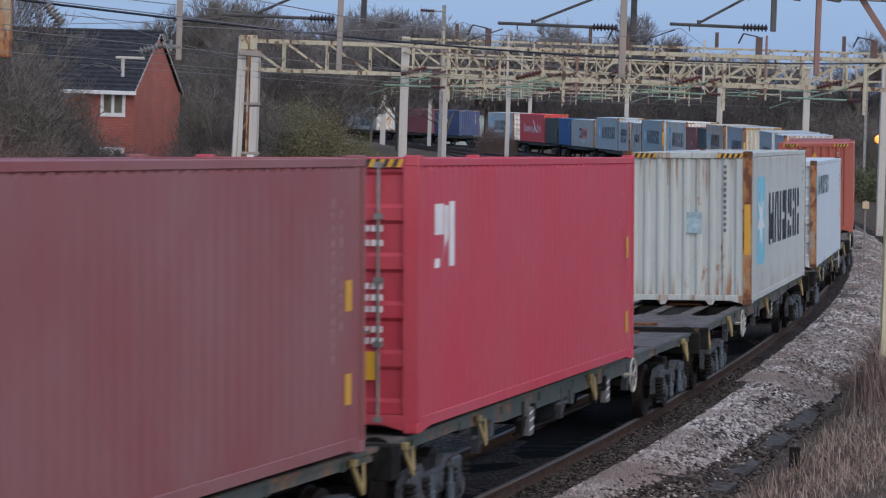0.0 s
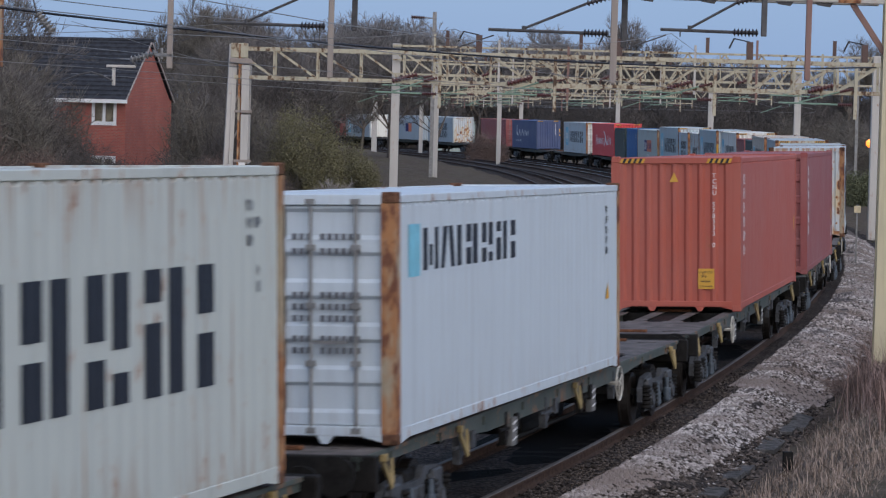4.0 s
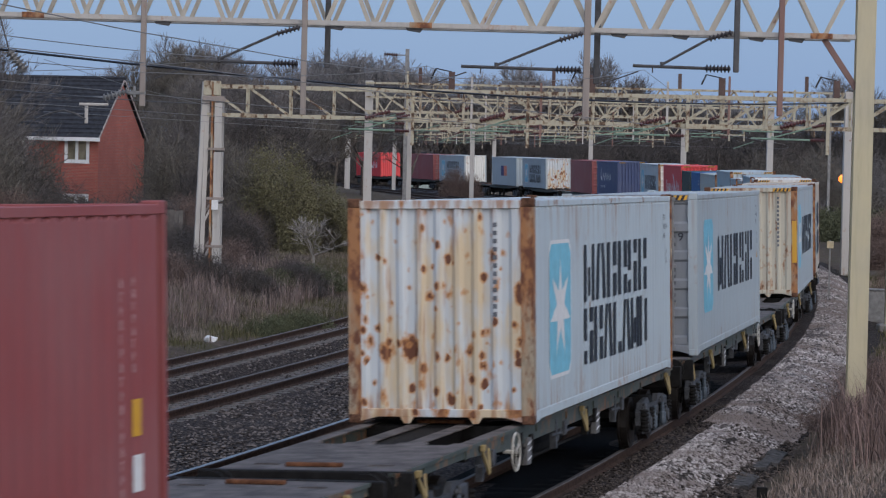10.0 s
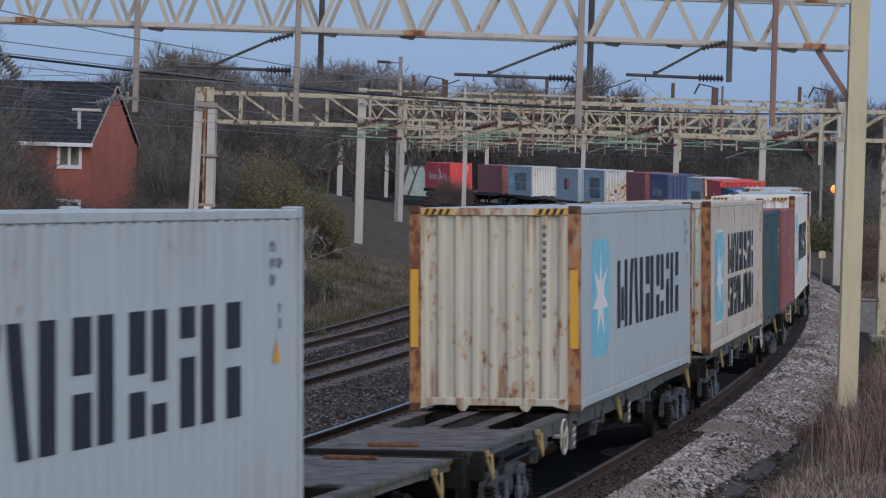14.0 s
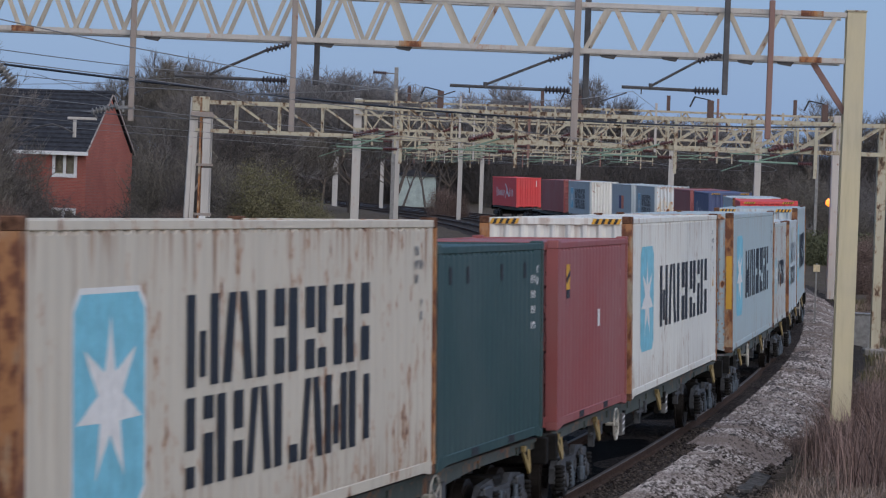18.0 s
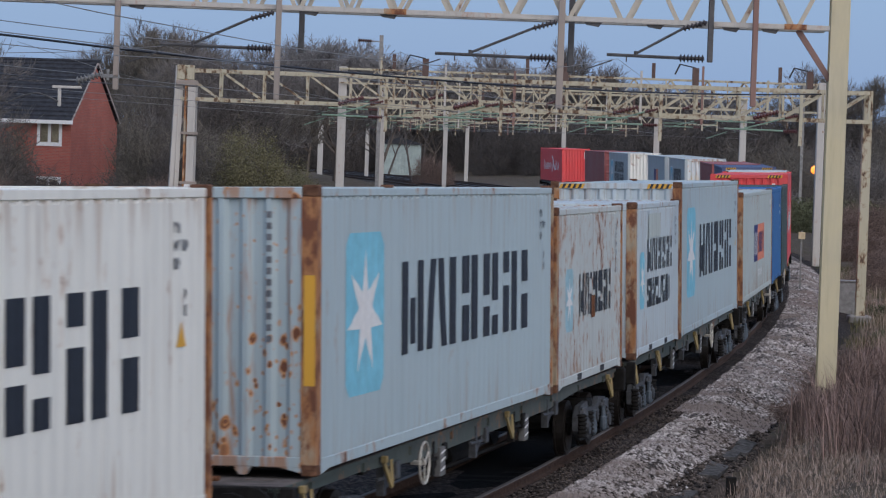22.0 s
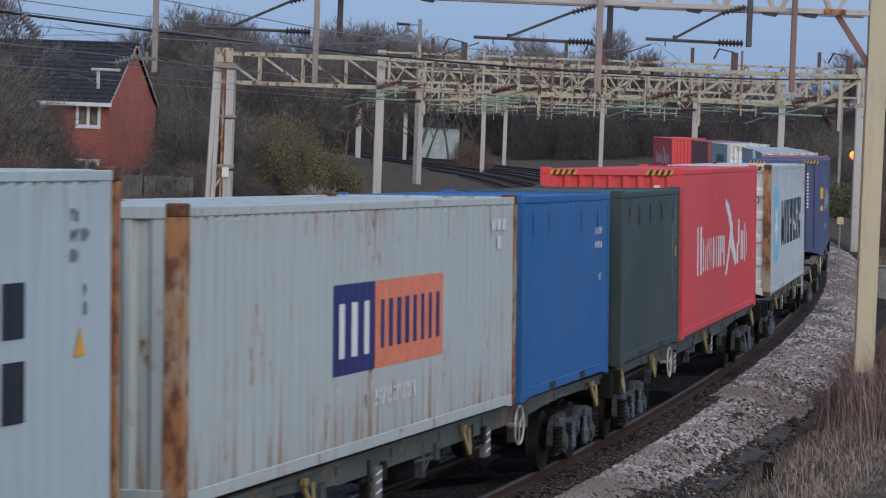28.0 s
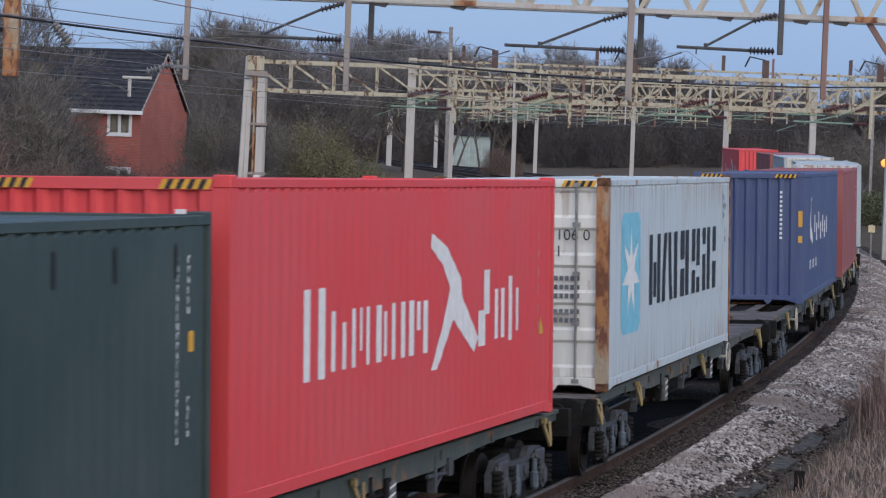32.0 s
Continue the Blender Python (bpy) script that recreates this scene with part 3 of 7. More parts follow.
def roof_mesh(L, H):
    def build():
        mb = MB()
        n = int(L / 0.6)
        ys = []
        for i in range(n):
            y = 0.25 + i * (L - 0.5) / n
            ys += [(y, 0), (y + 0.1, 0.018), (y + 0.35, 0.018), (y + 0.45, 0)]
        ys = [(0.05, 0)] + ys + [(L - 0.05, 0)]
        vs = [(x, y, H - 0.062 + d) for y, d in ys for x in (-1.15, 1.15)]
        mb.add(vs, [(2 * i, 2 * i + 1, 2 * i + 3, 2 * i + 2) for i in range(len(ys) - 1)])
        mb.box(-1.15, 1.15, 0.05, L - 0.05, H - 0.1, H - 0.075)
        return mb.mesh("roof")
    return cached(("roof", L, H), build)


def rail_meshes(L, H):
    """Top and bottom side rails and end sills, as separate meshes."""
    def build():
        out = {}
        m = MB()
        m.box(FACE - 0.05, W2 - 0.003, 0.15, L - 0.15, H - 0.115, H - 0.03, 0.008)
        out["top_side_rail"] = m.mesh("top_side_rail")
        m = MB()
        m.box(FACE - 0.055, W2 - 0.006, 0.15, L - 0.15, 0.045, 0.165, 0.008)
        for y, e in ((0.178, 1), (L - 0.178, -1)):
            m.prism([(y, 0.165), (y, 0.01), (y + e * 0.3, 0.045), (y + e * 0.3, 0.165)][::e], 0, FACE - 0.03, W2 - 0.004)
        out["bottom_side_rail"] = m.mesh("bottom_side_rail")
        m = MB()
        m.box(-1.06, 1.06, 0.006, 0.11, H - 0.135, H - 0.025, 0.008)
        out["header"] = m.mesh("header")
        m = MB()
        m.box(-1.06, 1.06, 0.006, 0.12, 0.085, 0.19, 0.008)
        for e in (-1, 1):
            m.prism([(e * 1.06, 0.03), (e * 1.06, 0.09), (e * 0.82, 0.09)], 1, 0.01, 0.1)
        for x in (-0.45, 0.45):
            m.prism([(x - 0.09, 0.09), (x + 0.09, 0.09), (x + 0.035, 0.005), (x - 0.035, 0.005)], 1, 0.01, 0.11)
        out["sill"] = m.mesh("sill")
        m = MB()
        m.box(-1.12, 1.12, 0.12, L - 0.12, 0.05, 0.14)
        out["floor"] = m.mesh("floor")
        return out
    return cached(("rails", L, H), build)


def post_mesh(H):
    def build():
        m = MB()
        m.prism([(W2 - 0.003, 0.004), (W2 - 0.003, 0.172), (W2 - 0.06, 0.172), (W2 - 0.075, 0.09), (W2 - 0.165, 0.075), (W2 - 0.165, 0.004)], 2, 0.115, H - 0.115)
        return m.mesh("corner_post")
    return cached(("post", H), build)


def casting_mesh():
    def build():
        m = MB()
        m.box(W2 - 0.162, W2, 0, 0.178, 0, 0.118, 0.012)
        k = len(m.v)
        m.box(W2 - 0.004, W2 + 0.002, 0.055, 0.125, 0.03, 0.09)
        m.box(W2 - 0.125, W2 - 0.045, -0.002, 0.004, 0.03, 0.09)
        return m.mesh("corner_casting")
    return cached("casting", build)


def door_meshes(H):
    def build():
        out = {}
        m = MB()
        xs = []
        z = 0.2
        rows = [(z, 0.0)]
        step = (H - 0.36) / 5
        for i in range(5):
            z0 = 0.2 + i * step
            rows += [(z0 + 0.12, 0.0), (z0 + 0.16, 0.035), (z0 + step - 0.05, 0.035), (z0 + step - 0.01, 0.0)]
        rows += [(H - 0.14, 0.0)]
        vs = [(x, 0.05 + d, zz) for zz, d in rows for x in (0.02, 1.05)]
        m.add(vs, [(2 * i, 2 * i + 1, 2 * i + 3, 2 * i + 2) for i in range(len(rows) - 1)])
        m.box(0.02, 1.05, 0.088, 0.12, 0.19, H - 0.14)
        out["door"] = m.mesh("door")
        m = MB()
        m.box(0.0, 1.062, 0.062, 0.1, H - 0.139, H - 0.105)
        m.box(1.052, 1.066, 0.052, 0.1, 0.19, H - 0.14)
        m.box(0.0, 0.018, 0.052, 0.1, 0.19, H - 0.14)
        out["gasket"] = m.mesh("gasket")
        m = MB()
        m.tube((0, 0.02, 0.12), (0, 0.02, H - 0.07), 0.018, n=8)
        for zz in (0.14, H * 0.32, H * 0.55, H * 0.78, H - 0.1):
            m.box(-0.05, 0.05, 0.0, 0.045, zz - 0.03, zz + 0.03)
        out["lock_rod"] = m.mesh("lock_rod")
        m = MB()
        m.box(1.03, 1.13, 0.015, 0.06, -0.04, 0.04, 0.006)
        out["hinge"] = m.mesh("hinge")
        m = MB()
        m.bar((-0.02, 0.0, 0), (0.34, 0.0, 0.0), 0.012, 0.035)
        out["lock_handle"] = m.mesh("lock_handle")
        return out
    return cached(("door", H), build)


def decal(polys, L, side=1, lift=0.004):
    """Paint on the corrugated side: outlines in (metres from the front end, metres up), laid on the folds."""
    prof = [(x + 0.17, d) for x, d in rib_profile(L - 0.34, 0.09)]
    px, pd = np.array([p[0] for p in prof]), np.array([p[1] for p in prof])
    vs, fs = [], []
    for poly in polys:
        p = np.array(poly, float)
        lo, hi = p[:, 0].min(), p[:, 0].max()
        cuts = sorted(set([lo, hi] + [float(v) for v in px if lo < v < hi] + [float(v) for v in p[:, 0]] + list(np.arange(lo, hi, 0.09))))
        for a, b in zip(cuts, cuts[1:]):
            if b - a < 1e-4:
                continue
            spans = []
            for x in (a + 1e-5, b - 1e-5):
                zs = []
                for (x0, z0), (x1, z1) in zip(p, np.roll(p, -1, 0)):
                    if (x0 <= x) != (x1 <= x):
                        zs.append(z0 + (z1 - z0) * (x - x0) / (x1 - x0))
                spans.append(sorted(zs))
            if len(spans[0]) != len(spans[1]):
                continue
            da, db = np.interp(a, px, pd), np.interp(b, px, pd)
            for i in range(0, len(spans[0]) - 1, 2):
                k = len(vs)
                vs += [(side * (FACE + da + lift), a, spans[0][i]), (side * (FACE + db + lift), b, spans[1][i]),
                       (side * (FACE + db + lift), b, spans[1][i + 1]), (side * (FACE + da + lift), a, spans[0][i + 1])]
                fs.append((k, k + 1, k + 2, k + 3))
    seen, order, swap = {}, [], []
    for v in vs:
        key = (round(v[1], 4), round(v[2], 4))
        if key not in seen:
            seen[key] = len(order)
            order.append(v)
        swap.append(seen[key])
    vs, fs = order, [tuple(dict.fromkeys(swap[i] for i in f)) for f in fs]
    fs = [f for f in fs if len(f) > 2]
    me = bpy.data.meshes.new("marking")
    me.from_pydata(vs, [], fs)
    me.materials.append(None)
    return me


def rect(x0, x1, z0, z1):
    return [(x0, z0), (x1, z0), (x1, z1), (x0, z1)]


def star(cx, cz, rx, rz, n=7, inner=0.36):
    pts = []
    for i in range(2 * n):
        a = math.pi / 2 + math.pi * i / n
        k = 1 if i % 2 == 0 else inner
        pts.append((cx + rx * k * math.cos(a), cz + rz * k * math.sin(a)))
    return pts


def rounded(x0, x1, z0, z1, r=0.12):
    return [(x0 + r, z0), (x1 - r, z0), (x1, z0 + r), (x1, z1 - r), (x1 - r, z1), (x0 + r, z1), (x0, z1 - r), (x0, z0 + r)]


def name_bars(x0, x1, z0, z1, kinds):
    """A painted company name as plain loose bars of its size and weight, two to four to a character."""
    polys, n = [], len(kinds)
    w, h = (x1 - x0) / n, z1 - z0
    cut = {"e": ((0.0, 0.42), (0.56, 1.0)), "r": ((0.0, 0.36), (0.5, 1.0)), "s": ((0.0, 0.58), (0.74, 1.0)), "k": ((0.0, 0.44), (0.6, 1.0)), "l": ((0.0, 0.22),), "o": ((0.07, 0.93),)}
    for i, k in enumerate(kinds):
        a, b = x0 + w * i + w * 0.06, x0 + w * (i + 0.94)
        t = (b - a) * 0.27
        mid = (a + b) / 2
        if k == "v":
            polys += [rect(a, a + t, z0, z1), rect(b - t, b, z0, z1), rect(mid - t * 0.4, mid + t * 0.4, z0 + 0.1 * h, z0 + 0.6 * h)]
        elif k == "a":
            for p, q in ((a, mid - t * 1.15), (b - t, mid + t * 0.15)):
                polys.append([(p, z0), (p + t, z0), (q + t, z1), (q, z1)])
        else:
            lo = 0.0 if k != "s" else 0.42
            polys.append(rect(a, a + t * 1.2, z0 + lo * h, z1))
            if k == "s":
                polys.append(rect(a, a + t * 1.2, z0, z0 + 0.24 * h))
            for lo, hi in cut[k]:
                polys.append(rect(b - t * (1.35 if k != "o" else 1.0), b, z0 + lo * h, z0 + hi * h))
    return polys


def code_bars(x, z0, z1, n, w=0.1):
    """Rows of unreadable code characters, as small upright bars."""
    h = (z1 - z0) / n
    k = max(1, int(round(w / 0.075)))
    tall = min(0.1, h * 0.7)
    out = []
    for i in range(n):
        c = z0 + (i + 0.5) * h
        for j in range(k):
            a = x + j * 0.078
            out += [rect(a, a + 0.02, c - tall / 2, c + tall / 2), rect(a + 0.026, a + 0.05, c - tall / 2 + 0.03 * ((i + j) % 3), c + tall / 2 - 0.02 * ((i + j) % 2))]
    return out


def upright_bars(x, z0, z1, n, w):
    """A name painted upright: for each character two flat bars, one above the other."""
    h = (z1 - z0) / n
    out = []
    for i in range(n):
        a = z0 + i * h
        out += [rect(x, x + w * 0.36, a + h * 0.12, a + h * 0.85), rect(x + w * 0.6, x + w * 0.95, a + h * 0.12, a + h * 0.85)]
    return out


def row_bars(z, m, x0=0.1, x1=0.85):
    """A line of small print on a door, as short bars."""
    n = int((x1 - x0) / 0.075)
    return [([(x0 + i * 0.075, z), (x0 + i * 0.075 + 0.052, z), (x0 + i * 0.075 + 0.052, z + 0.065), (x0 + i * 0.075, z + 0.065)], m) for i in range(n) if i != 3]


def text_mesh(body, size):
    cu = bpy.data.curves.new("lettering", "FONT")
    cu.body, cu.size, cu.extrude = body, size, 0.001
    cu.align_x = "LEFT"
    ob = bpy.data.objects.new("lettering", cu)
    scene.collection.objects.link(ob)
    bpy.context.view_layer.update()
    me = bpy.data.meshes.new_from_object(ob.evaluated_get(bpy.context.evaluated_depsgraph_get()))
    bpy.data.objects.remove(ob)
    if not me.materials:
        me.materials.append(None)
    return me


MIRROR = Matrix.Diagonal((-1, 1, 1, 1))


def flipped(L):
    """Turns a part of the front end round to the back end."""
    return Matrix.Translation((0, L, 0)) @ Matrix.Rotation(math.pi, 4, "Z")


def container(label, mat, L=12.192, H=2.896, front="end", posts=None, end_mat=None, marks=(), hazard=True, end_marks=(), top=None):
    """A shipping container with its front end at y = 0 and its floor at z = 0, built of the parts that a real one has."""
    c = thing("shipping_container", label, "container", "containers on the train")
    worn = posts is RUST_POST
    posts, end_mat = posts or mat, end_mat or mat
    seam = cached(("seam", mat.name), lambda: paint("rust_edged_" + mat.name, TINTS[mat.name], 0.58, 0.5, 0.3)) if worn else mat
    sm = side_mesh(L, H)
    part("side_wall", sm, mat, c)
    part("side_wall", sm, mat, c, m=flipped(L))
    part("roof", roof_mesh(L, H), top or mat, c)
    rm = rail_meshes(L, H)
    for nm in ("top_side_rail", "bottom_side_rail"):
        part(nm, rm[nm], seam, c)
        part(nm, rm[nm], seam, c, m=flipped(L))
    for nm in ("header", "sill"):
        part(nm, rm[nm], end_mat, c)
        part(nm, rm[nm], mat, c, m=flipped(L))
    part("floor", rm["floor"], DARK, c)
    if L < 7:
        for y in (L / 2 - 1.22, L / 2 + 0.86):
            for sx in (-1, 1):
                m = MB()
                m.box(min(sx * (W2 - 0.03), sx * (W2 - 0.002)), max(sx * (W2 - 0.03), sx * (W2 - 0.002)), y, y + 0.36, 0.06, 0.155)
                part("fork_pocket", m.mesh("fork_pocket"), BLACK, c, "dark fork pocket")
    for i, m in enumerate((Matrix.Identity(4), Matrix.Translation((-2 * W2 + 0.168, 0, 0)), flipped(L), flipped(L) @ Matrix.Translation((-2 * W2 + 0.168, 0, 0)))):
        part("corner_post", post_mesh(H), posts, c, m=m)
        for z in (0, H - 0.118):
            m2 = (Matrix.Identity(4), Matrix.Translation((-2 * W2 + 0.162, 0, 0)), flipped(L), flipped(L) @ Matrix.Translation((-2 * W2 + 0.162, 0, 0)))[i]
            part("corner_casting", casting_mesh(), CASTING_RUST if worn else posts, c, m=m2 @ Matrix.Translation((0, 0, z)))
    if front == "end":
        part("end_wall", end_mesh(H), end_mat, c)
    dm = door_meshes(H)
    spots = [flipped(L)] if front == "end" else [Matrix.Identity(4)]
    if front == "door":
        part("end_wall", end_mesh(H), mat, c, m=flipped(L))
    for base in spots:
        for sx in (0, -1.07):
            d = part("door", dm["door"], end_mat if front == "door" else mat, c, m=base @ Matrix.Translation((sx, 0, 0)))
            part("gasket", dm["gasket"], BLACK, d, "black rubber door seal")
            for x in (0.3, 0.78):
                part("lock_rod", dm["lock_rod"], GREY_STEEL, d, m=Matrix.Translation((x, 0, 0)))
            part("lock_handle", dm["lock_handle"], GREY_STEEL, d, m=Matrix.Translation((0.35, 0.012, 1.05)))
        for zz in (0.35, H * 0.36, H * 0.63, H - 0.4):
            for sx in (0, -2.16):
                part("hinge", dm["hinge"], end_mat, c, m=base @ Matrix.Translation((sx, 0, zz)))
    if hazard:
        # black and yellow height warning at the upper corners of the front end
        for k in range(9):
            for sx in (-1, 1):
                x = sx * 1.04 - sx * k * 0.05 - (0.05 if sx > 0 else 0)
                m = MB()
                m.add([(x - 0.02, 0.003, H - 0.125), (x + 0.03, 0.003, H - 0.125), (x + 0.07, 0.003, H - 0.04), (x + 0.02, 0.003, H - 0.04)], [(0, 1, 2, 3)])
                part("warning_stripe", m.mesh("warning_stripe"), (YELLOW, BLACK)[k % 2], c)
    for i, (polys, pm, lb) in enumerate(marks):
        big = "name" in lb or "emblem" in lb or "bars" not in lb
        for group in ([[q] for q in polys] if big else [polys]):
            me = decal(group, L, 1, 0.003 + 0.0025 * i)
            for m in (None, flipped(L)):
                ob = part("painted_mark" if big else "small_print", me, pm, c, lb, m)
                if not big:
                    ob["kind"] = "stuff"
    for shape, pm in end_marks:
        m = MB()
        on_post = max(abs(x) for x, z in shape) > 1.06
        m.add([(x, -0.001 if on_post else 0.012 if front == "end" else 0.03, z) for x, z in shape], [tuple(range(len(shape)))])
        part("end_marking", m.mesh("end_marking"), pm, c)
    return c


FADED_WHITE = plain("worn_white_lettering", (0.6, 0.62, 0.62), 0.6, 0, 0.25, 9)
FADED_CODE = plain("faded_grey_lettering", (0.13, 0.14, 0.16), 0.6, 0, 0.4, 9)


def carrier_marks(L=12.192, H=2.896, sealand=False, lower=0.0, name=NAVY):
    """Pale blue panel with a white star, and the carrier's name as dark bars."""
    k, d = L / 12.192, H - 2.896
    px0, px1 = (1.15 * k, 2.72 * k)
    if sealand:
        z0, z1 = 0.55, 2.28 + d
        rows = [(3.7 * k, 9.5 * k, 1.42 + d * 0.6, 2.22 + d), (3.7 * k, 9.5 * k, 0.55, 1.33 + d * 0.6)]
    else:
        z0, z1 = 0.7 + lower, 2.4 + d
        rows = [(3.45 * k, 10.5 * k, 1.02 + lower, 2.05 + d)]
    cx, cz = (px0 + px1) / 2, (z0 + z1) / 2
    out = [([rounded(px0, px1, z0, z1, 0.14)], SKYBLUE, "pale blue panel"),
           ]
    out.append(([star(cx, cz, (px1 - px0) * 0.48, (z1 - z0) * 0.4, 7, 0.38)], WHITE, "white seven-pointed star"))
    if sealand:
        out.insert(0, ([rounded(px0 - 0.05, px1 + 0.05, z0 - 0.05, z1 + 0.05, 0.16)], WHITE, "thin white border"))
    for i, r in enumerate(rows):
        out.append((name_bars(*r, "vaersk" if i == 0 else "sealavo"), name, "dark painted bars of a company name"))
    out.append((code_bars(L - 0.95, H * 0.74, H * 0.9, 3, 0.16) + code_bars(L - 0.75, H * 0.795, H * 0.845, 1, 0.16) + code_bars(L - 0.7, H * 0.6, H * 0.7, 2, 0.08), FADED_CODE, "small faded code bars"))
    return out


GREYBLUE = paint("grey_blue_container_paint", (0.385, 0.445, 0.475), 0.28, 0.2, 0.25, drip=0.3)
COOLGREY = paint("cool_grey_container_paint", (0.37, 0.46, 0.495), 0.28, 0.2, 0.25, drip=0.35)
CREAM = paint("warm_cream_container_paint", (0.55, 0.505, 0.425), 0.58, 0.35, 0.3, drip=0.9)
PALE = paint("pale_grey_container_paint", (0.455, 0.53, 0.57), 0.36, 0.25, 0.3, drip=0.6)
RUSTY = blistered("badly_rusted_pale_paint", (0.58, 0.62, 0.64))
CREAMY = paint("cream_grey_container_paint", (0.455, 0.495, 0.475), 0.45, 0.3, 0.3, drip=0.6)
ICE = paint("ice_white_container_paint", (0.50, 0.57, 0.63), 0.12, 0.2, 0.2, drip=0.2)
CHALK = paint("white_container_paint", (0.7, 0.705, 0.665), 0.42, 0.25, 0.2, drip=0.5)
MAROON = paint("dull_maroon_container_paint", (0.235, 0.07, 0.073), 0.10, 0.25, 0.5)
CRIMSON = paint("crimson_container_paint", (0.47, 0.042, 0.068), 0.08, 0.2, 0.3)
ORANGE_BROWN = paint("orange_brown_container_paint", (0.39, 0.082, 0.052), 0.2, 0.25, 0.3)
OXIDE = paint("red_oxide_container_paint", (0.265, 0.062, 0.06), 0.14, 0.25, 0.4)
BOTTLE = paint("bottle_green_container_paint", (0.016, 0.052, 0.053), 0.10, 0.2, 0.2)
SLATEGREEN = paint("dark_slate_green_container_paint", (0.025, 0.046, 0.043), 0.10, 0.2, 0.2)
BLUE = paint("bright_blue_container_paint", (0.005, 0.104, 0.31), 0.08, 0.2, 0.2)
DOORGREY = paint("grey_door_paint", (0.225, 0.24, 0.26), 0.15, 0.4, 0.3)
STAINED = paint("rust_stained_cream_paint", (0.50, 0.47, 0.38), 0.62, 0.6, 0.3, drip=1.0)
RUSTY_CREAM = blistered("rust_streaked_cream_paint", (0.54, 0.53, 0.47), (0.55, 0.44, 0.27), 2.8)
GREY_END = paint("rust_footed_grey_paint", (0.46, 0.5, 0.485), 0.5, 0.4, 0.3, drip=1.0)
FLAKED = paint("flaking_white_paint", (0.46, 0.505, 0.50), 0.7, 0.4, 0.4, drip=0.8, spot=7.5)
FADED_BLUE = plain("faded_blue_paint", (0.3, 0.5, 0.58), 0.6, 0, 0.2, 5)
STONE_GREY = paint("stone_grey_container_paint", (0.41, 0.468, 0.455), 0.48, 0.45, 0.3, drip=0.85)
SPECKED_BLUE = blistered("rust_specked_grey_blue_paint", (0.37, 0.455, 0.49), (0.4, 0.42, 0.4), 6.8, 0.1)
RED = paint("bright_red_container_paint", (0.64, 0.05, 0.055), 0.08, 0.2, 0.25)
NAVYBLUE = paint("navy_container_paint", (0.045, 0.07, 0.17), 0.14, 0.25, 0.3)


# where each container's front end lies along the train, in metres
FRONTS = [-144.55, -130.49, -104.51, -88.72, -62.59, -46.78, -20.74, -5.14, 20.77, 35.87, 48.1, 55.18, 61.65, 77.02, 89.48, 97.04, 103.27, 116.8, 129.33, 136.42, 142.88, 158.55, 184.72, 200.02, 225.86, 241.4, 267.22, 282.4, 308.16]
PLATE_GREY = plain("dull_grey_plate", (0.14, 0.14, 0.14), 0.7)
S20, LOW = 6.058, 2.591
SETS = []
WAGONS = []
DECK_UP = 1.17


def travelled(t):
    """Metres that the slowing train has gone at t seconds, from its place at 16 s."""
    u = (t - 16) / 16
    return 160 * (0.89036 * u - 0.21925 * u * u / 2 - 0.05215 * u ** 3 / 3 - 0.02308 * u ** 4 / 4)


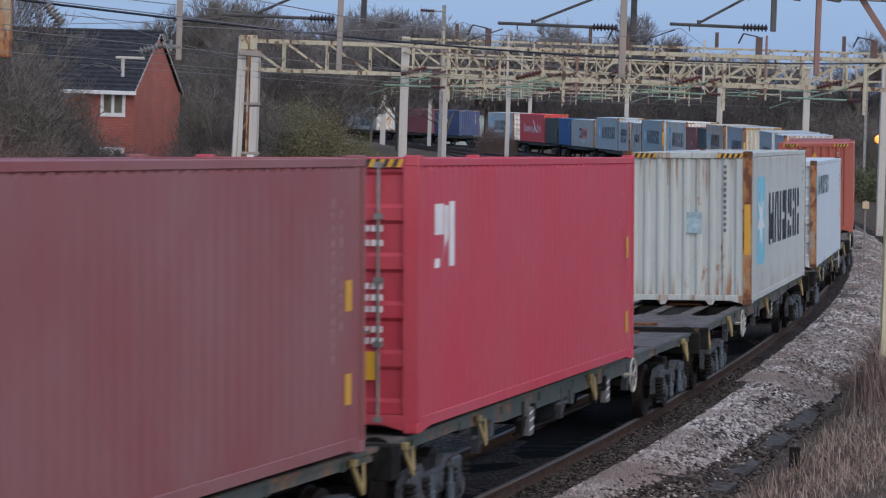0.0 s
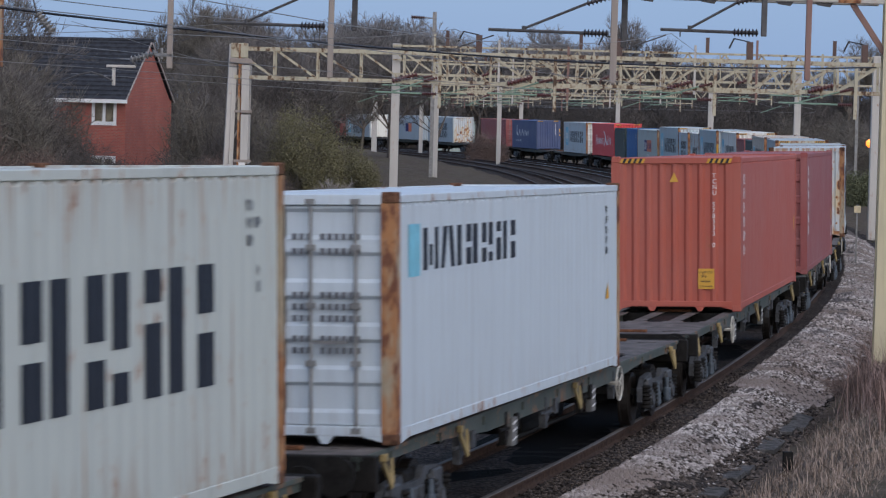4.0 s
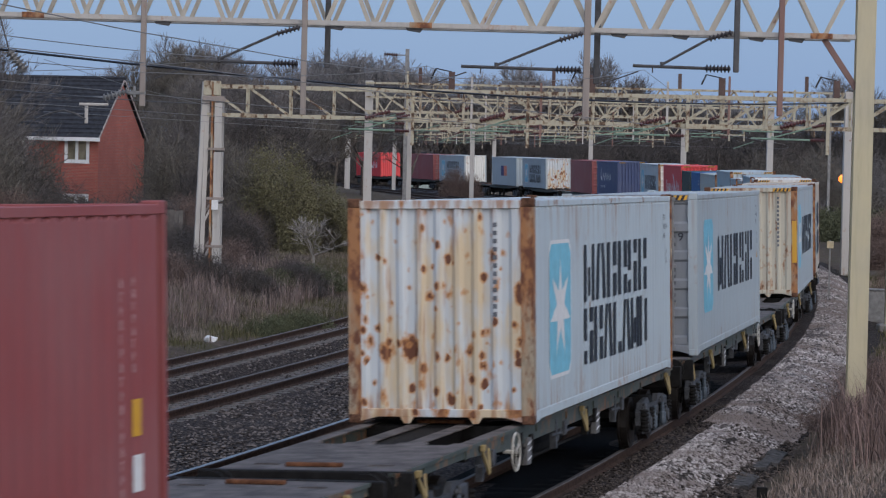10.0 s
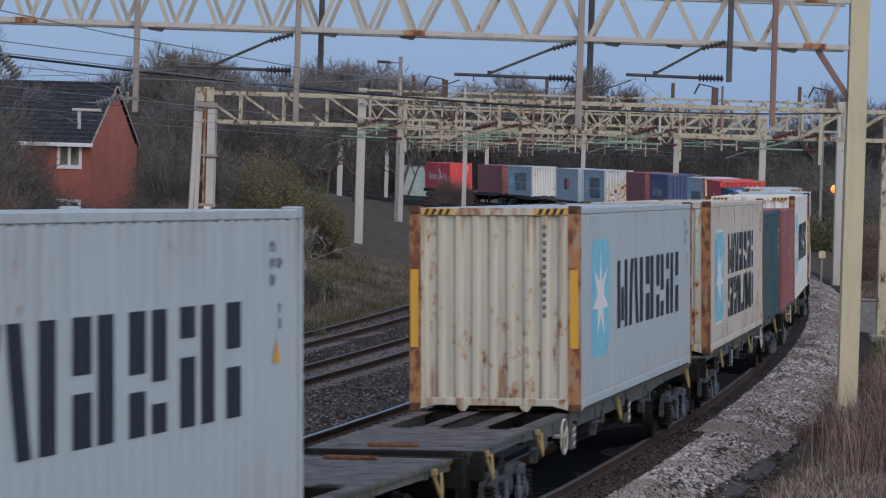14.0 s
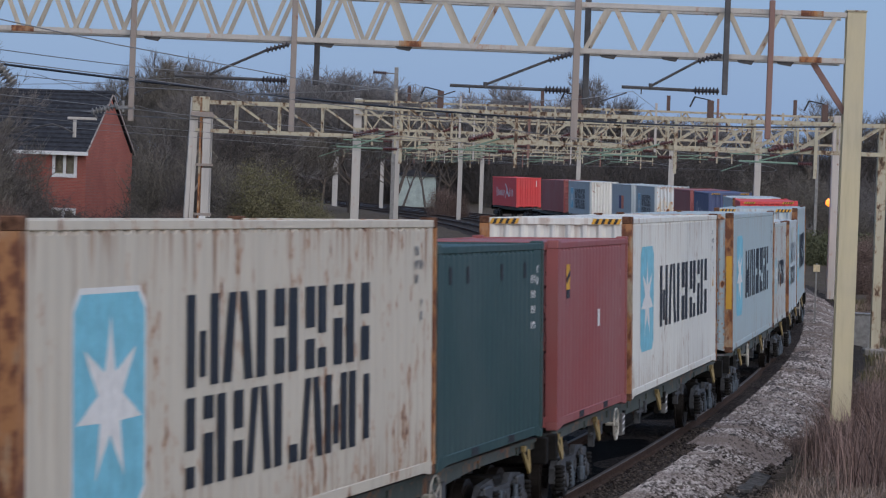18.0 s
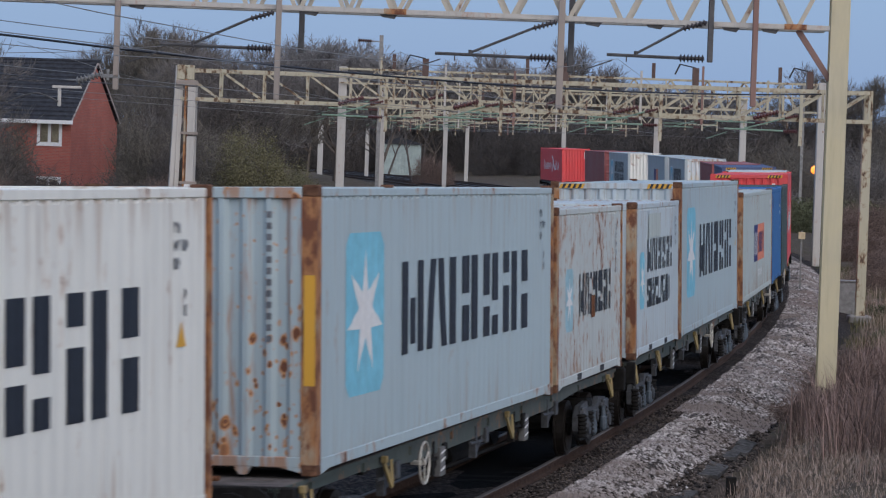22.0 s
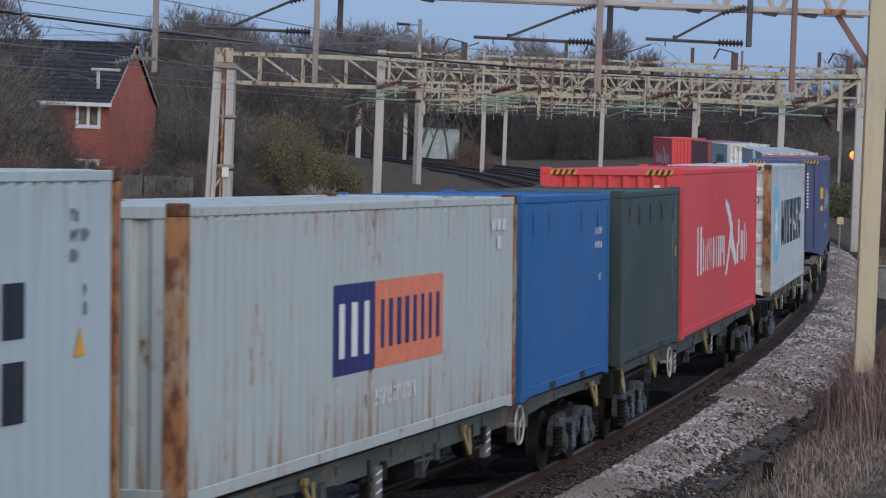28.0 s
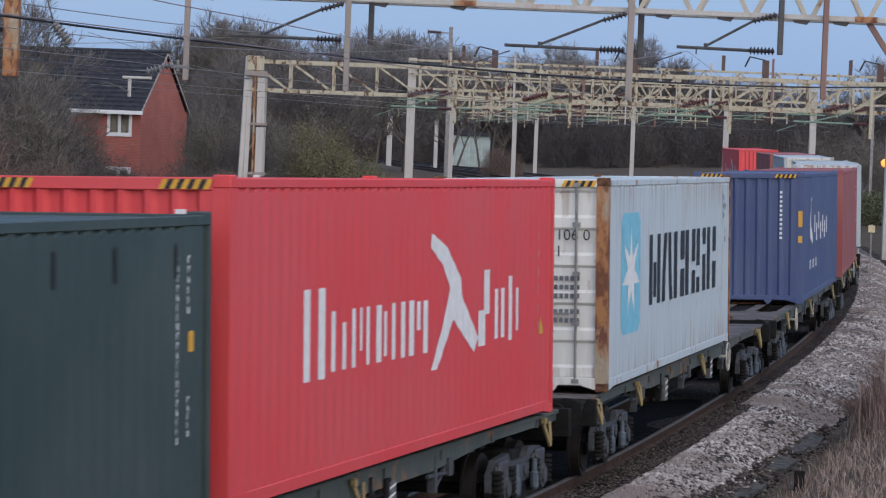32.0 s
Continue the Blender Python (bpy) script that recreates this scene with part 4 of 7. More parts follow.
def make_containers():
    tri = lambda x, z, m=YELLOW: ([[(x, z), (x + 0.24, z), (x + 0.12, z + 0.22)]], m, "small yellow warning triangle")
    plate = lambda L, z: ([rect(L - 0.62, L - 0.42, z, z + 0.3)], YELLOW, "yellow sticker")
    endplate = [([(0.42, 0.42), (0.72, 0.42), (0.72, 0.80), (0.42, 0.80)], YELLOW)]
    endtri = [([(-0.12, 2.42), (0.05, 2.42), (-0.035, 2.6)], YELLOW)]
    endcode = lambda z0, z1, n, m=WHITE: [([(0.69, z0 + (z1 - z0) * i / n + 0.03), (0.745, z0 + (z1 - z0) * i / n + 0.03), (0.745, z0 + (z1 - z0) * (i + 0.85) / n), (0.69, z0 + (z1 - z0) * (i + 0.85) / n)], m) for i in range(n)]
    doorcode = lambda m, skip=0: [b for z in (2.1, 1.95, 1.5, 1.38, 1.26, 1.05, 0.93)[skip:] for b in row_bars(z, m)]
    add = lambda *a, **k: SETS.append(container(*a, **k))
    L = 12.192
    add("dull maroon high-cube container with faded patches", MAROON, marks=[(code_bars(L - 1.0, 0.9, 2.5, 13, 0.08) + code_bars(L - 0.75, 1.2, 2.4, 9, 0.08), plain("dull_faded_marks", (0.4, 0.27, 0.27)), "faded code bars"), plate(L, 0.5), plate(L, 1.4)])
    kmark = [rect(0.72, 1.1, 2.05, 2.38), [(0.98, 1.72), (1.3, 2.02), (1.3, 2.36), (1.14, 2.36), (1.14, 1.9)], rect(1.34, 1.58, 1.7, 2.4), rect(0.72, 0.95, 1.7, 1.8)]
    add("crimson high-cube container, red doors with white data bars", CRIMSON, front="door", marks=[(kmark, WHITE, "white block emblem"), (code_bars(L - 1.0, 0.9, 2.4, 13, 0.08) + code_bars(L - 0.8, 1.2, 2.4, 9, 0.08), plain("faded_pink_marks", (0.5, 0.2, 0.22)), "faded code bars"), plate(L, 0.4), plate(L, 1.45)], end_marks=doorcode(WHITE) + [([(0.15, 0.55), (0.75, 0.55), (0.75, 0.85), (0.15, 0.85)], YELLOW)], hazard=True)
    add("cream-grey high-cube container with rusted corner posts", CREAMY, end_mat=GREY_END, posts=RUST_POST, marks=carrier_marks(), end_marks=endcode(1.35, 2.65, 12, FADED_CODE) + [([(1.2, 0.95), (1.085, 0.95), (1.085, 1.9), (1.2, 1.9)], YELLOW), ([(0.0, 1.35), (0.28, 1.35), (0.28, 1.75), (0.0, 1.75)], plain("blue_grey_patch", (0.32, 0.45, 0.5)))])
    add("ice-white low container with a small dark name", ICE, H=LOW, front="door", posts=RUST_POST, marks=[(name_bars(1.1, 5.6, 1.75, 2.2, "vaersk"), NAVY, "small dark name bars"), ([rect(0.5, 1.0, 1.7, 2.25)], SKYBLUE, "pale blue panel"), (code_bars(L - 1.0, 1.6, 2.3, 5, 0.16), NAVY, "code bars"), tri(L - 1.0, 1.0)], end_marks=doorcode(FADED_CODE), hazard=False)
    add("orange-brown high-cube container with a yellow plate on its ribbed end", ORANGE_BROWN, marks=[(upright_bars(0.58, 1.0, 2.6, 6, 0.34), WHITE, "upright white name bars"), plate(L, 1.2)], end_marks=endplate + endtri)
    add("red-oxide high-cube container with white data on its doors", OXIDE, front="door", marks=[(upright_bars(0.68, 0.9, 2.6, 6, 0.3), WHITE, "upright white name bars"), (code_bars(L - 0.98, 0.5, 2.3, 16, 0.08) + code_bars(L - 0.72, 1.5, 2.3, 8, 0.08), plain("pink_worn_marks", (0.5, 0.3, 0.3)), "faded code bars"), ([rect(L - 0.74, L - 0.56, 1.0, 1.3)], YELLOW, "yellow sticker"), ([rect(L - 0.74, L - 0.54, 0.55, 0.85)], WHITE, "white sticker"), plate(L, 0.1)], end_marks=doorcode(WHITE, 2) + [([(0.3, 0.85), (0.6, 0.85), (0.6, 1.05), (0.3, 1.05)], WHITE)], hazard=False)
    add("pale high-cube container badly rusted on its ribbed end", PALE, end_mat=RUSTY, posts=RUST_POST, marks=carrier_marks(sealand=True), end_marks=endcode(1.35, 2.6, 12, FADED_CODE), hazard=False)
    add("grey-blue high-cube container with grey doors", GREYBLUE, end_mat=DOORGREY, front="door", marks=carrier_marks() + [tri(L - 0.9, 1.45)], end_marks=doorcode(FADED_CODE))
    add("grey-blue high-cube container with a rust-stained cream end", GREYBLUE, end_mat=STAINED, posts=RUST_POST, marks=carrier_marks(), end_marks=endcode(1.3, 2.65, 12, FADED_CODE) + [([(s * 1.2, 0.9), (s * 1.085, 0.9), (s * 1.085, 2.0), (s * 1.2, 2.0)], YELLOW) for s in (-1, 1)])
    add("cream high-cube container streaked with rust", CREAM, end_mat=RUSTY_CREAM, posts=RUST_POST, marks=carrier_marks(sealand=True), end_marks=endcode(1.3, 2.65, 12, FADED_CODE) + [([(-0.5, 0.8), (-0.2, 0.8), (-0.2, 1.2), (-0.5, 1.2)], GREY_STEEL), ([(0.1, 0.8), (0.4, 0.8), (0.4, 1.2), (0.1, 1.2)], GREY_STEEL)], hazard=False)
    add("short bottle-green container with small white codes", BOTTLE, S20, LOW, marks=[(code_bars(S20 - 0.8, 1.4, 2.2, 4, 0.3) + code_bars(S20 - 0.45, 2.0, 2.3, 2, 0.15), WHITE, "white code bars"), ([rect(x, x + 0.12, 2.12, 2.32) for x in (0.6, 1.5, 3.4, 4.8)], BLACK, "dark vent covers")], hazard=False)
    add("short red-oxide container with a striped sticker", OXIDE, S20, LOW, front="door", marks=[([rect(0.7, 0.98, 1.88, 2.25)], YELLOW, "yellow and black striped sticker"), ([[(0.7, 1.98), (0.98, 2.08), (0.98, 2.17), (0.7, 2.07)], rect(0.7, 0.98, 1.78, 1.9)], NAVY, "dark stripes"), ([rect(3.3, 3.5, 1.3, 1.55)], WHITE, "white sticker"), (code_bars(S20 - 0.7, 1.0, 2.2, 4, 0.1), plain("faded_code", (0.4, 0.25, 0.25)), "faded code bars")], hazard=False)
    add("white high-cube container with rust runs along its base", CHALK, posts=RUST_POST, marks=carrier_marks() + [tri(L - 0.9, 1.5)])
    add("grey-blue high-cube container with orange-rusted corner posts", COOLGREY, end_mat=SPECKED_BLUE, posts=RUST_POST, marks=carrier_marks(), end_marks=[([(s * 1.2, 0.9), (s * 1.085, 0.9), (s * 1.085, 2.0), (s * 1.2, 2.0)], YELLOW) for s in (-1, 1)] + endcode(1.3, 2.65, 12, FADED_CODE), hazard=False)
    add("short white container with a rust-eaten name", FLAKED, S20, LOW, posts=RUST_POST, marks=[([rounded(0.75, 1.45, 0.8, 1.7, 0.1)], FADED_BLUE, "faded blue panel"), ([star(1.1, 1.25, 0.3, 0.34)], WHITE, "white star"), (name_bars(1.9, 4.9, 0.98, 1.6, "vaersk"), NAVY, "dark name bars"), ([rect(3.0, 3.35, 0.92, 1.25)], RUST, "rust hole patch"), ([rect(2.75, 3.02, 1.28, 1.5)], FLAKED, "flaked paint patch"), (code_bars(S20 - 0.75, 1.5, 2.3, 6, 0.16), FADED_CODE, "code bars")], hazard=False)
    add("short pale container with a patched side", PALE, S20, LOW, posts=RUST_POST, marks=[([rounded(0.6, 1.2, 0.8, 1.75, 0.1)], SKYBLUE, "pale blue panel"), ([star(0.9, 1.28, 0.26, 0.36)], WHITE, "white star"), (name_bars(1.5, 4.9, 1.4, 1.95, "vaersk"), NAVY, "dark name bars"), (name_bars(1.5, 4.6, 0.8, 1.28, "sealavo"), NAVY, "dark name bars"), ([rect(1.6, 3.2, 1.97, 2.38)], STONE_GREY, "grey paint patch"), ([rect(2.6, 2.9, 0.95, 1.12), rect(3.6, 3.8, 1.0, 1.2)], PALE, "flaked paint patch"), (code_bars(S20 - 0.75, 1.75, 2.3, 4, 0.16), FADED_CODE, "code bars")], end_marks=endcode(0.6, 2.3, 11, FADED_CODE), hazard=False)
    add("grey-blue high-cube container with rusted posts", COOLGREY, posts=RUST_POST, end_mat=PALE, marks=carrier_marks() + [tri(L - 0.9, 1.45)])
    pn = [([rect(4.4, 5.9, 0.85, 1.75)], DEEPBLUE, "deep blue panel"), ([rect(5.904, 8.65, 0.85, 1.75)], ORANGE, "orange panel"),
          ([rect(4.6, 4.8, 1.02, 1.56), rect(5.04, 5.24, 1.02, 1.56), rect(5.48, 5.68, 1.02, 1.56)], WHITE, "white bars"),
          ([rect(x, x + w, 1.05, 1.05 + h) for x, w, h in ((6.1, 0.14, 0.5), (6.42, 0.14, 0.5), (6.74, 0.14, 0.5), (7.06, 0.14, 0.5), (7.38, 0.14, 0.5), (7.7, 0.14, 0.5), (8.02, 0.14, 0.5), (8.34, 0.14, 0.5))], DEEPBLUE, "dark blue bars"),
          (name_bars(5.9, 7.5, 0.47, 0.64, "sasaea"), WHITE, "small white bars"), ([rect(10.85, 11.06, 2.17, 2.31), rect(11.1, 11.33, 2.17, 2.31), rect(11.37, 11.6, 2.17, 2.31), rect(11.15, 11.35, 1.95, 2.1)], FADED_WHITE, "worn white code plates")]
    add("stone-grey container with a blue and orange panel", STONE_GREY, H=LOW, posts=RUST_POST, marks=pn, hazard=False)
    add("short bright-blue container with white codes", BLUE, S20, LOW, marks=[(code_bars(S20 - 1.1, 1.75, 2.15, 2, 0.55) + code_bars(S20 - 0.8, 1.3, 1.5, 1, 0.2), WHITE, "white code bars"), ([rect(x, x + 0.07, 2.06, 2.34) for x in (0.65, 1.65, 3.9, 5.1)], DEEPBLUE, "dark blue vent covers")], hazard=False)
    add("short dark slate-green container with vent covers", SLATEGREEN, S20, LOW, marks=[(code_bars(S20 - 0.75, 0.7, 2.25, 20, 0.08) + code_bars(S20 - 0.52, 0.75, 1.1, 5, 0.08) + code_bars(S20 - 0.52, 1.75, 2.25, 6, 0.08), plain("greyed_white_marks", (0.62, 0.63, 0.63)), "white code bars"), ([rect(S20 - 0.5, S20 - 0.38, 1.45, 1.62)], YELLOW, "yellow sticker"), ([rect(x, x + 0.07, 2.06, 2.34) for x in (0.75, 1.75, 2.85, 4.0, 5.25)], BLACK, "dark vent covers")], end_marks=endcode(1.72, 2.32, 4), hazard=False)
    h = []
    for x, w, z0, z1 in ((2.1, 0.2, 1.0, 1.85), (2.55, 0.2, 1.0, 1.85), (2.95, 0.14, 1.05, 1.62), (3.3, 0.14, 1.05, 1.5), (3.62, 0.13, 1.05, 1.62), (3.88, 0.1, 1.2, 1.62), (4.1, 0.13, 1.05, 1.62), (4.45, 0.18, 1.05, 1.62), (4.72, 0.12, 1.1, 1.55),
                         (5.0, 0.14, 1.05, 1.62), (5.35, 0.14, 1.05, 1.62), (5.65, 0.18, 1.05, 1.62), (5.95, 0.12, 1.3, 1.6), (6.2, 0.16, 1.05, 1.6), (8.5, 0.3, 1.0, 1.4), (8.75, 0.26, 1.35, 1.85), (9.25, 0.14, 1.05, 1.62), (9.55, 0.14, 1.05, 1.62), (9.9, 0.18, 1.0, 1.75), (10.25, 0.14, 1.1, 1.6)):
        h.append(rect(x, x + w, z0, z1))
    fig = [[(6.5, 0.85), (6.75, 0.85), (7.4, 1.35), (8.3, 0.95), (8.5, 1.1), (7.75, 1.6), (7.7, 1.8), (7.1, 2.15), (6.5, 2.3), (6.45, 2.15), (6.95, 1.95), (7.25, 1.7), (7.0, 1.35)]]
    add("bright-red high-cube container with a white leaping emblem", RED, marks=[(h, WHITE, "white painted name bars"), (fig, WHITE, "white leaping emblem"), (code_bars(L - 0.85, 1.0, 2.3, 6, 0.06), plain("faded_red_marks", (0.6, 0.3, 0.3)), "faint code bars"), tri(L - 0.8, 1.0)], end_marks=[([(0.72, 2.4), (0.82, 2.4), (0.82, 2.6), (0.72, 2.6)], WHITE)])
    add("pale-grey high-cube container with rust-edged white doors", PALE, front="door", posts=RUST_POST, end_mat=CHALK, marks=carrier_marks(), end_marks=doorcode(FADED_CODE, 2))
    swirl = [[(2.2, 1.6), (2.5, 2.3), (2.9, 2.35), (2.6, 2.2), (2.5, 1.7), (3.2, 1.4), (3.1, 1.25), (2.3, 1.4)]] + [rect(x, x + 0.3, z, z + 0.4) for x, z in ((3.6, 1.5), (4.3, 1.3), (5.0, 1.55), (5.7, 1.3), (6.4, 1.45), (7.1, 1.3), (7.8, 1.4))] + [rect(x, x + 0.3, 0.7, 0.9) for x in (2.2, 3.2, 4.2)]
    add("navy high-cube container with a looping white emblem", NAVYBLUE, posts=NAVYBLUE, marks=[(swirl, WHITE, "white looping emblem bars")], end_marks=endcode(1.4, 2.5, 11) + [([(1.1, 1.7), (1.19, 1.7), (1.19, 2.05), (1.1, 2.05)], YELLOW), ([(1.1, 1.35), (1.19, 1.35), (1.19, 1.5), (1.1, 1.5)], YELLOW)])
    add("red-oxide high-cube container with white codes", OXIDE, front="door", marks=[(code_bars(L - 1.0, 1.2, 2.4, 6, 0.16), WHITE, "white code bars")], end_marks=doorcode(WHITE), hazard=False)
    add("grey high-cube container with a rust-spotted white end", GREYBLUE, end_mat=RUSTY, marks=carrier_marks(sealand=True), hazard=False)
    add("dull blue-grey container with a small orange panel", GREYBLUE, marks=[([rect(4.5, 6.0, 1.0, 2.0)], DEEPBLUE, "blue panel"), ([rect(6.004, 7.5, 1.0, 2.0)], ORANGE, "orange panel")], hazard=False)
    add("grey high-cube container with a chalky white end", GREYBLUE, end_mat=CHALK, marks=carrier_marks(sealand=True), hazard=False)
    add("dark red-oxide high-cube container", OXIDE, front="door", hazard=False)
    add("bright-red high-cube container at the end of the train", RED, marks=[(h, WHITE, "white painted name bars"), (fig, WHITE, "white leaping emblem")], end_marks=[([(0.72, 2.0), (0.8, 2.0), (0.8, 2.6), (0.72, 2.6)], WHITE)], hazard=False)
    # readable words on the yellow plate and the end, and the stacked number
    for k, (body, size) in enumerate((("CAUTION", 0.062), ("9'6", 0.085), ("HIGH", 0.075), ("CONTAINER", 0.047))):
        ob = part("plate_text", text_mesh(body, size), BLACK, SETS[4], "black warning words")
        ob.matrix_basis = Matrix.Translation((0.57 - 0.031 * len(body) * size / 0.047 * 0.5 * 1.1, 0.008, 0.715 - 0.088 * k)) @ Matrix.Rotation(math.pi / 2, 4, "X")
    for k, ch in enumerate("TCNU 578333 0"):
        if ch != " ":
            ob = part("end_letter", text_mesh(ch, 0.12), WHITE, SETS[4], "white stacked character")
            ob.matrix_basis = Matrix.Translation((0.68, 0.012, 2.5 - 0.108 * k)) @ Matrix.Rotation(math.pi / 2, 4, "X")
    for k, ch in enumerate("436729 7"):
        if ch != " ":
            ob = part("end_letter", text_mesh(ch, 0.19), WHITE, SETS[19], "white stacked character")
            ob.matrix_basis = Matrix.Translation((0.65, 0.012, 1.5 - 0.155 * k)) @ Matrix.Rotation(math.pi / 2, 4, "X")
    # readable door numbers
    for idx, lines in ((5, ("73974 1", "45G1")), (7, ("647 133 9", "45G1")), (21, ("153 106 0", "45G1"))):
        for k, body in enumerate(lines):
            ob = part("door_number", text_mesh(body, 0.21), WHITE if idx == 5 else NAVY, SETS[idx], "painted container number")
            ob.matrix_basis = Matrix.Translation((0.12, 0.025, 2.05 - 0.22 * k)) @ Matrix.Rotation(math.pi / 2, 4, "X")


def bogie_parts(w, y):
    """A two-axle bogie of a container flat, centred at y."""
    def frame_mesh():
        m = MB()
        m.prism([(-1.3, 0.4), (-1.3, 0.6), (-1.1, 0.76), (-0.5, 0.8), (-0.36, 0.68), (0.36, 0.68), (0.5, 0.8), (1.1, 0.76), (1.3, 0.6), (1.3, 0.4), (1.06, 0.24), (0.72, 0.24), (0.56, 0.4), (-0.56, 0.4), (-0.72, 0.24), (-1.06, 0.24)], 0, 0.96, 1.04)
        for y in (-0.9, 0.9):
            m.box(1.04, 1.1, y - 0.2, y + 0.2, 0.52, 0.74, 0.02)
            m.box(1.04, 1.075, y - 0.3, y - 0.23, 0.3, 0.7, 0.01)
            m.box(1.04, 1.075, y + 0.23, y + 0.3, 0.3, 0.7, 0.01)
        m.box(1.04, 1.07, -0.42, 0.42, 0.44, 0.62, 0.02)
        m.tube((1.04, -0.18, 0.54), (1.09, -0.18, 0.54), 0.07, n=10)
        m.tube((1.04, 0.18, 0.54), (1.09, 0.18, 0.54), 0.07, n=10)
        return m.mesh("bogie_side_frame")

    def spring_mesh():
        m = MB()
        rows = []
        for k in range(6):
            f = k / 6
            rows += [(f, 0.06), (f + 0.04, 0.085), (f + 0.1, 0.085), (f + 0.14, 0.06)]
        m.lathe((1.08, 0, 0.3), (1.08, 0, 0.66), rows, 10)
        return m.mesh("spring")

    def axlebox_mesh():
        m = MB()
        m.tube((1.05, 0, 0), (1.13, 0, 0), 0.155, n=14)
        m.tube((1.13, 0, 0), (1.16, 0, 0), 0.1, n=12)
        return m.mesh("axle_box")

    def wheel_mesh():
        m = MB()
        m.tube((0.70, 0, 0), (0.82, 0, 0), 0.41, n=28)
        m.tube((0.67, 0, 0), (0.70, 0, 0), 0.44, n=28)
        m.tube((0.82, 0, 0), (0.835, 0, 0), 0.34, n=24)
        m.tube((0.835, 0, 0), (0.87, 0, 0), 0.12, n=14)
        return m.mesh("wheel")

    def axle_mesh():
        m = MB()
        m.tube((-0.7, 0, 0), (0.7, 0, 0), 0.08, n=10)
        return m.mesh("axle")

    def bolster_mesh():
        m = MB()
        m.box(-1.0, 1.0, -0.2, 0.2, 0.45, 0.8, 0.03)
        m.box(-0.95, 0.95, -1.15, -1.05, 0.5, 0.6)
        m.box(-0.95, 0.95, 1.05, 1.15, 0.5, 0.6)
        return m.mesh("bolster")

    b = part("bogie", cached("bolster", bolster_mesh), DARK, w, "grimy two-axle bogie", m=Matrix.Translation((0, y, 0)))
    rot = Matrix.Rotation(math.pi, 4, "Z")
    for m in (Matrix.Identity(4), rot):
        part("side_frame", cached("bogie_frame", frame_mesh), BOGIE, b, m=m)
        for dy in (-1.2, -0.6, 0.6, 1.2):
            part("spring", cached("spring", spring_mesh), DARK, b, m=m @ Matrix.Translation((0, dy, 0)))
        for dy in (-0.9, 0.9):
            part("axle_box", cached("axlebox", axlebox_mesh), BOGIE, b, m=m @ Matrix.Translation((0, dy, 0.42)))
            part("wheel", cached("wheel", wheel_mesh), WHEEL, b, m=m @ Matrix.Translation((0, dy, 0.42)))
        for dy in (-0.44, 0.44):
            part("damper", cached("damper", lambda: MB().lathe((1.13, 0, 0.28), (1.13, 0, 0.66), [(0, 0.03), (0.1, 0.055), (0.55, 0.055), (0.6, 0.035), (1, 0.03)], 8).mesh("damper")), DAMPER, b, "dusty blue damper", m=m @ Matrix.Translation((0, dy, 0)))
    for dy in (-0.9, 0.9):
        part("axle", cached("axle", axle_mesh), DARK, b, m=Matrix.Translation((0, dy, 0.42)))


plain_wheel = plain("dirty_cream_wheel", (0.5, 0.48, 0.43), 0.6, 0, 0.4, 9)


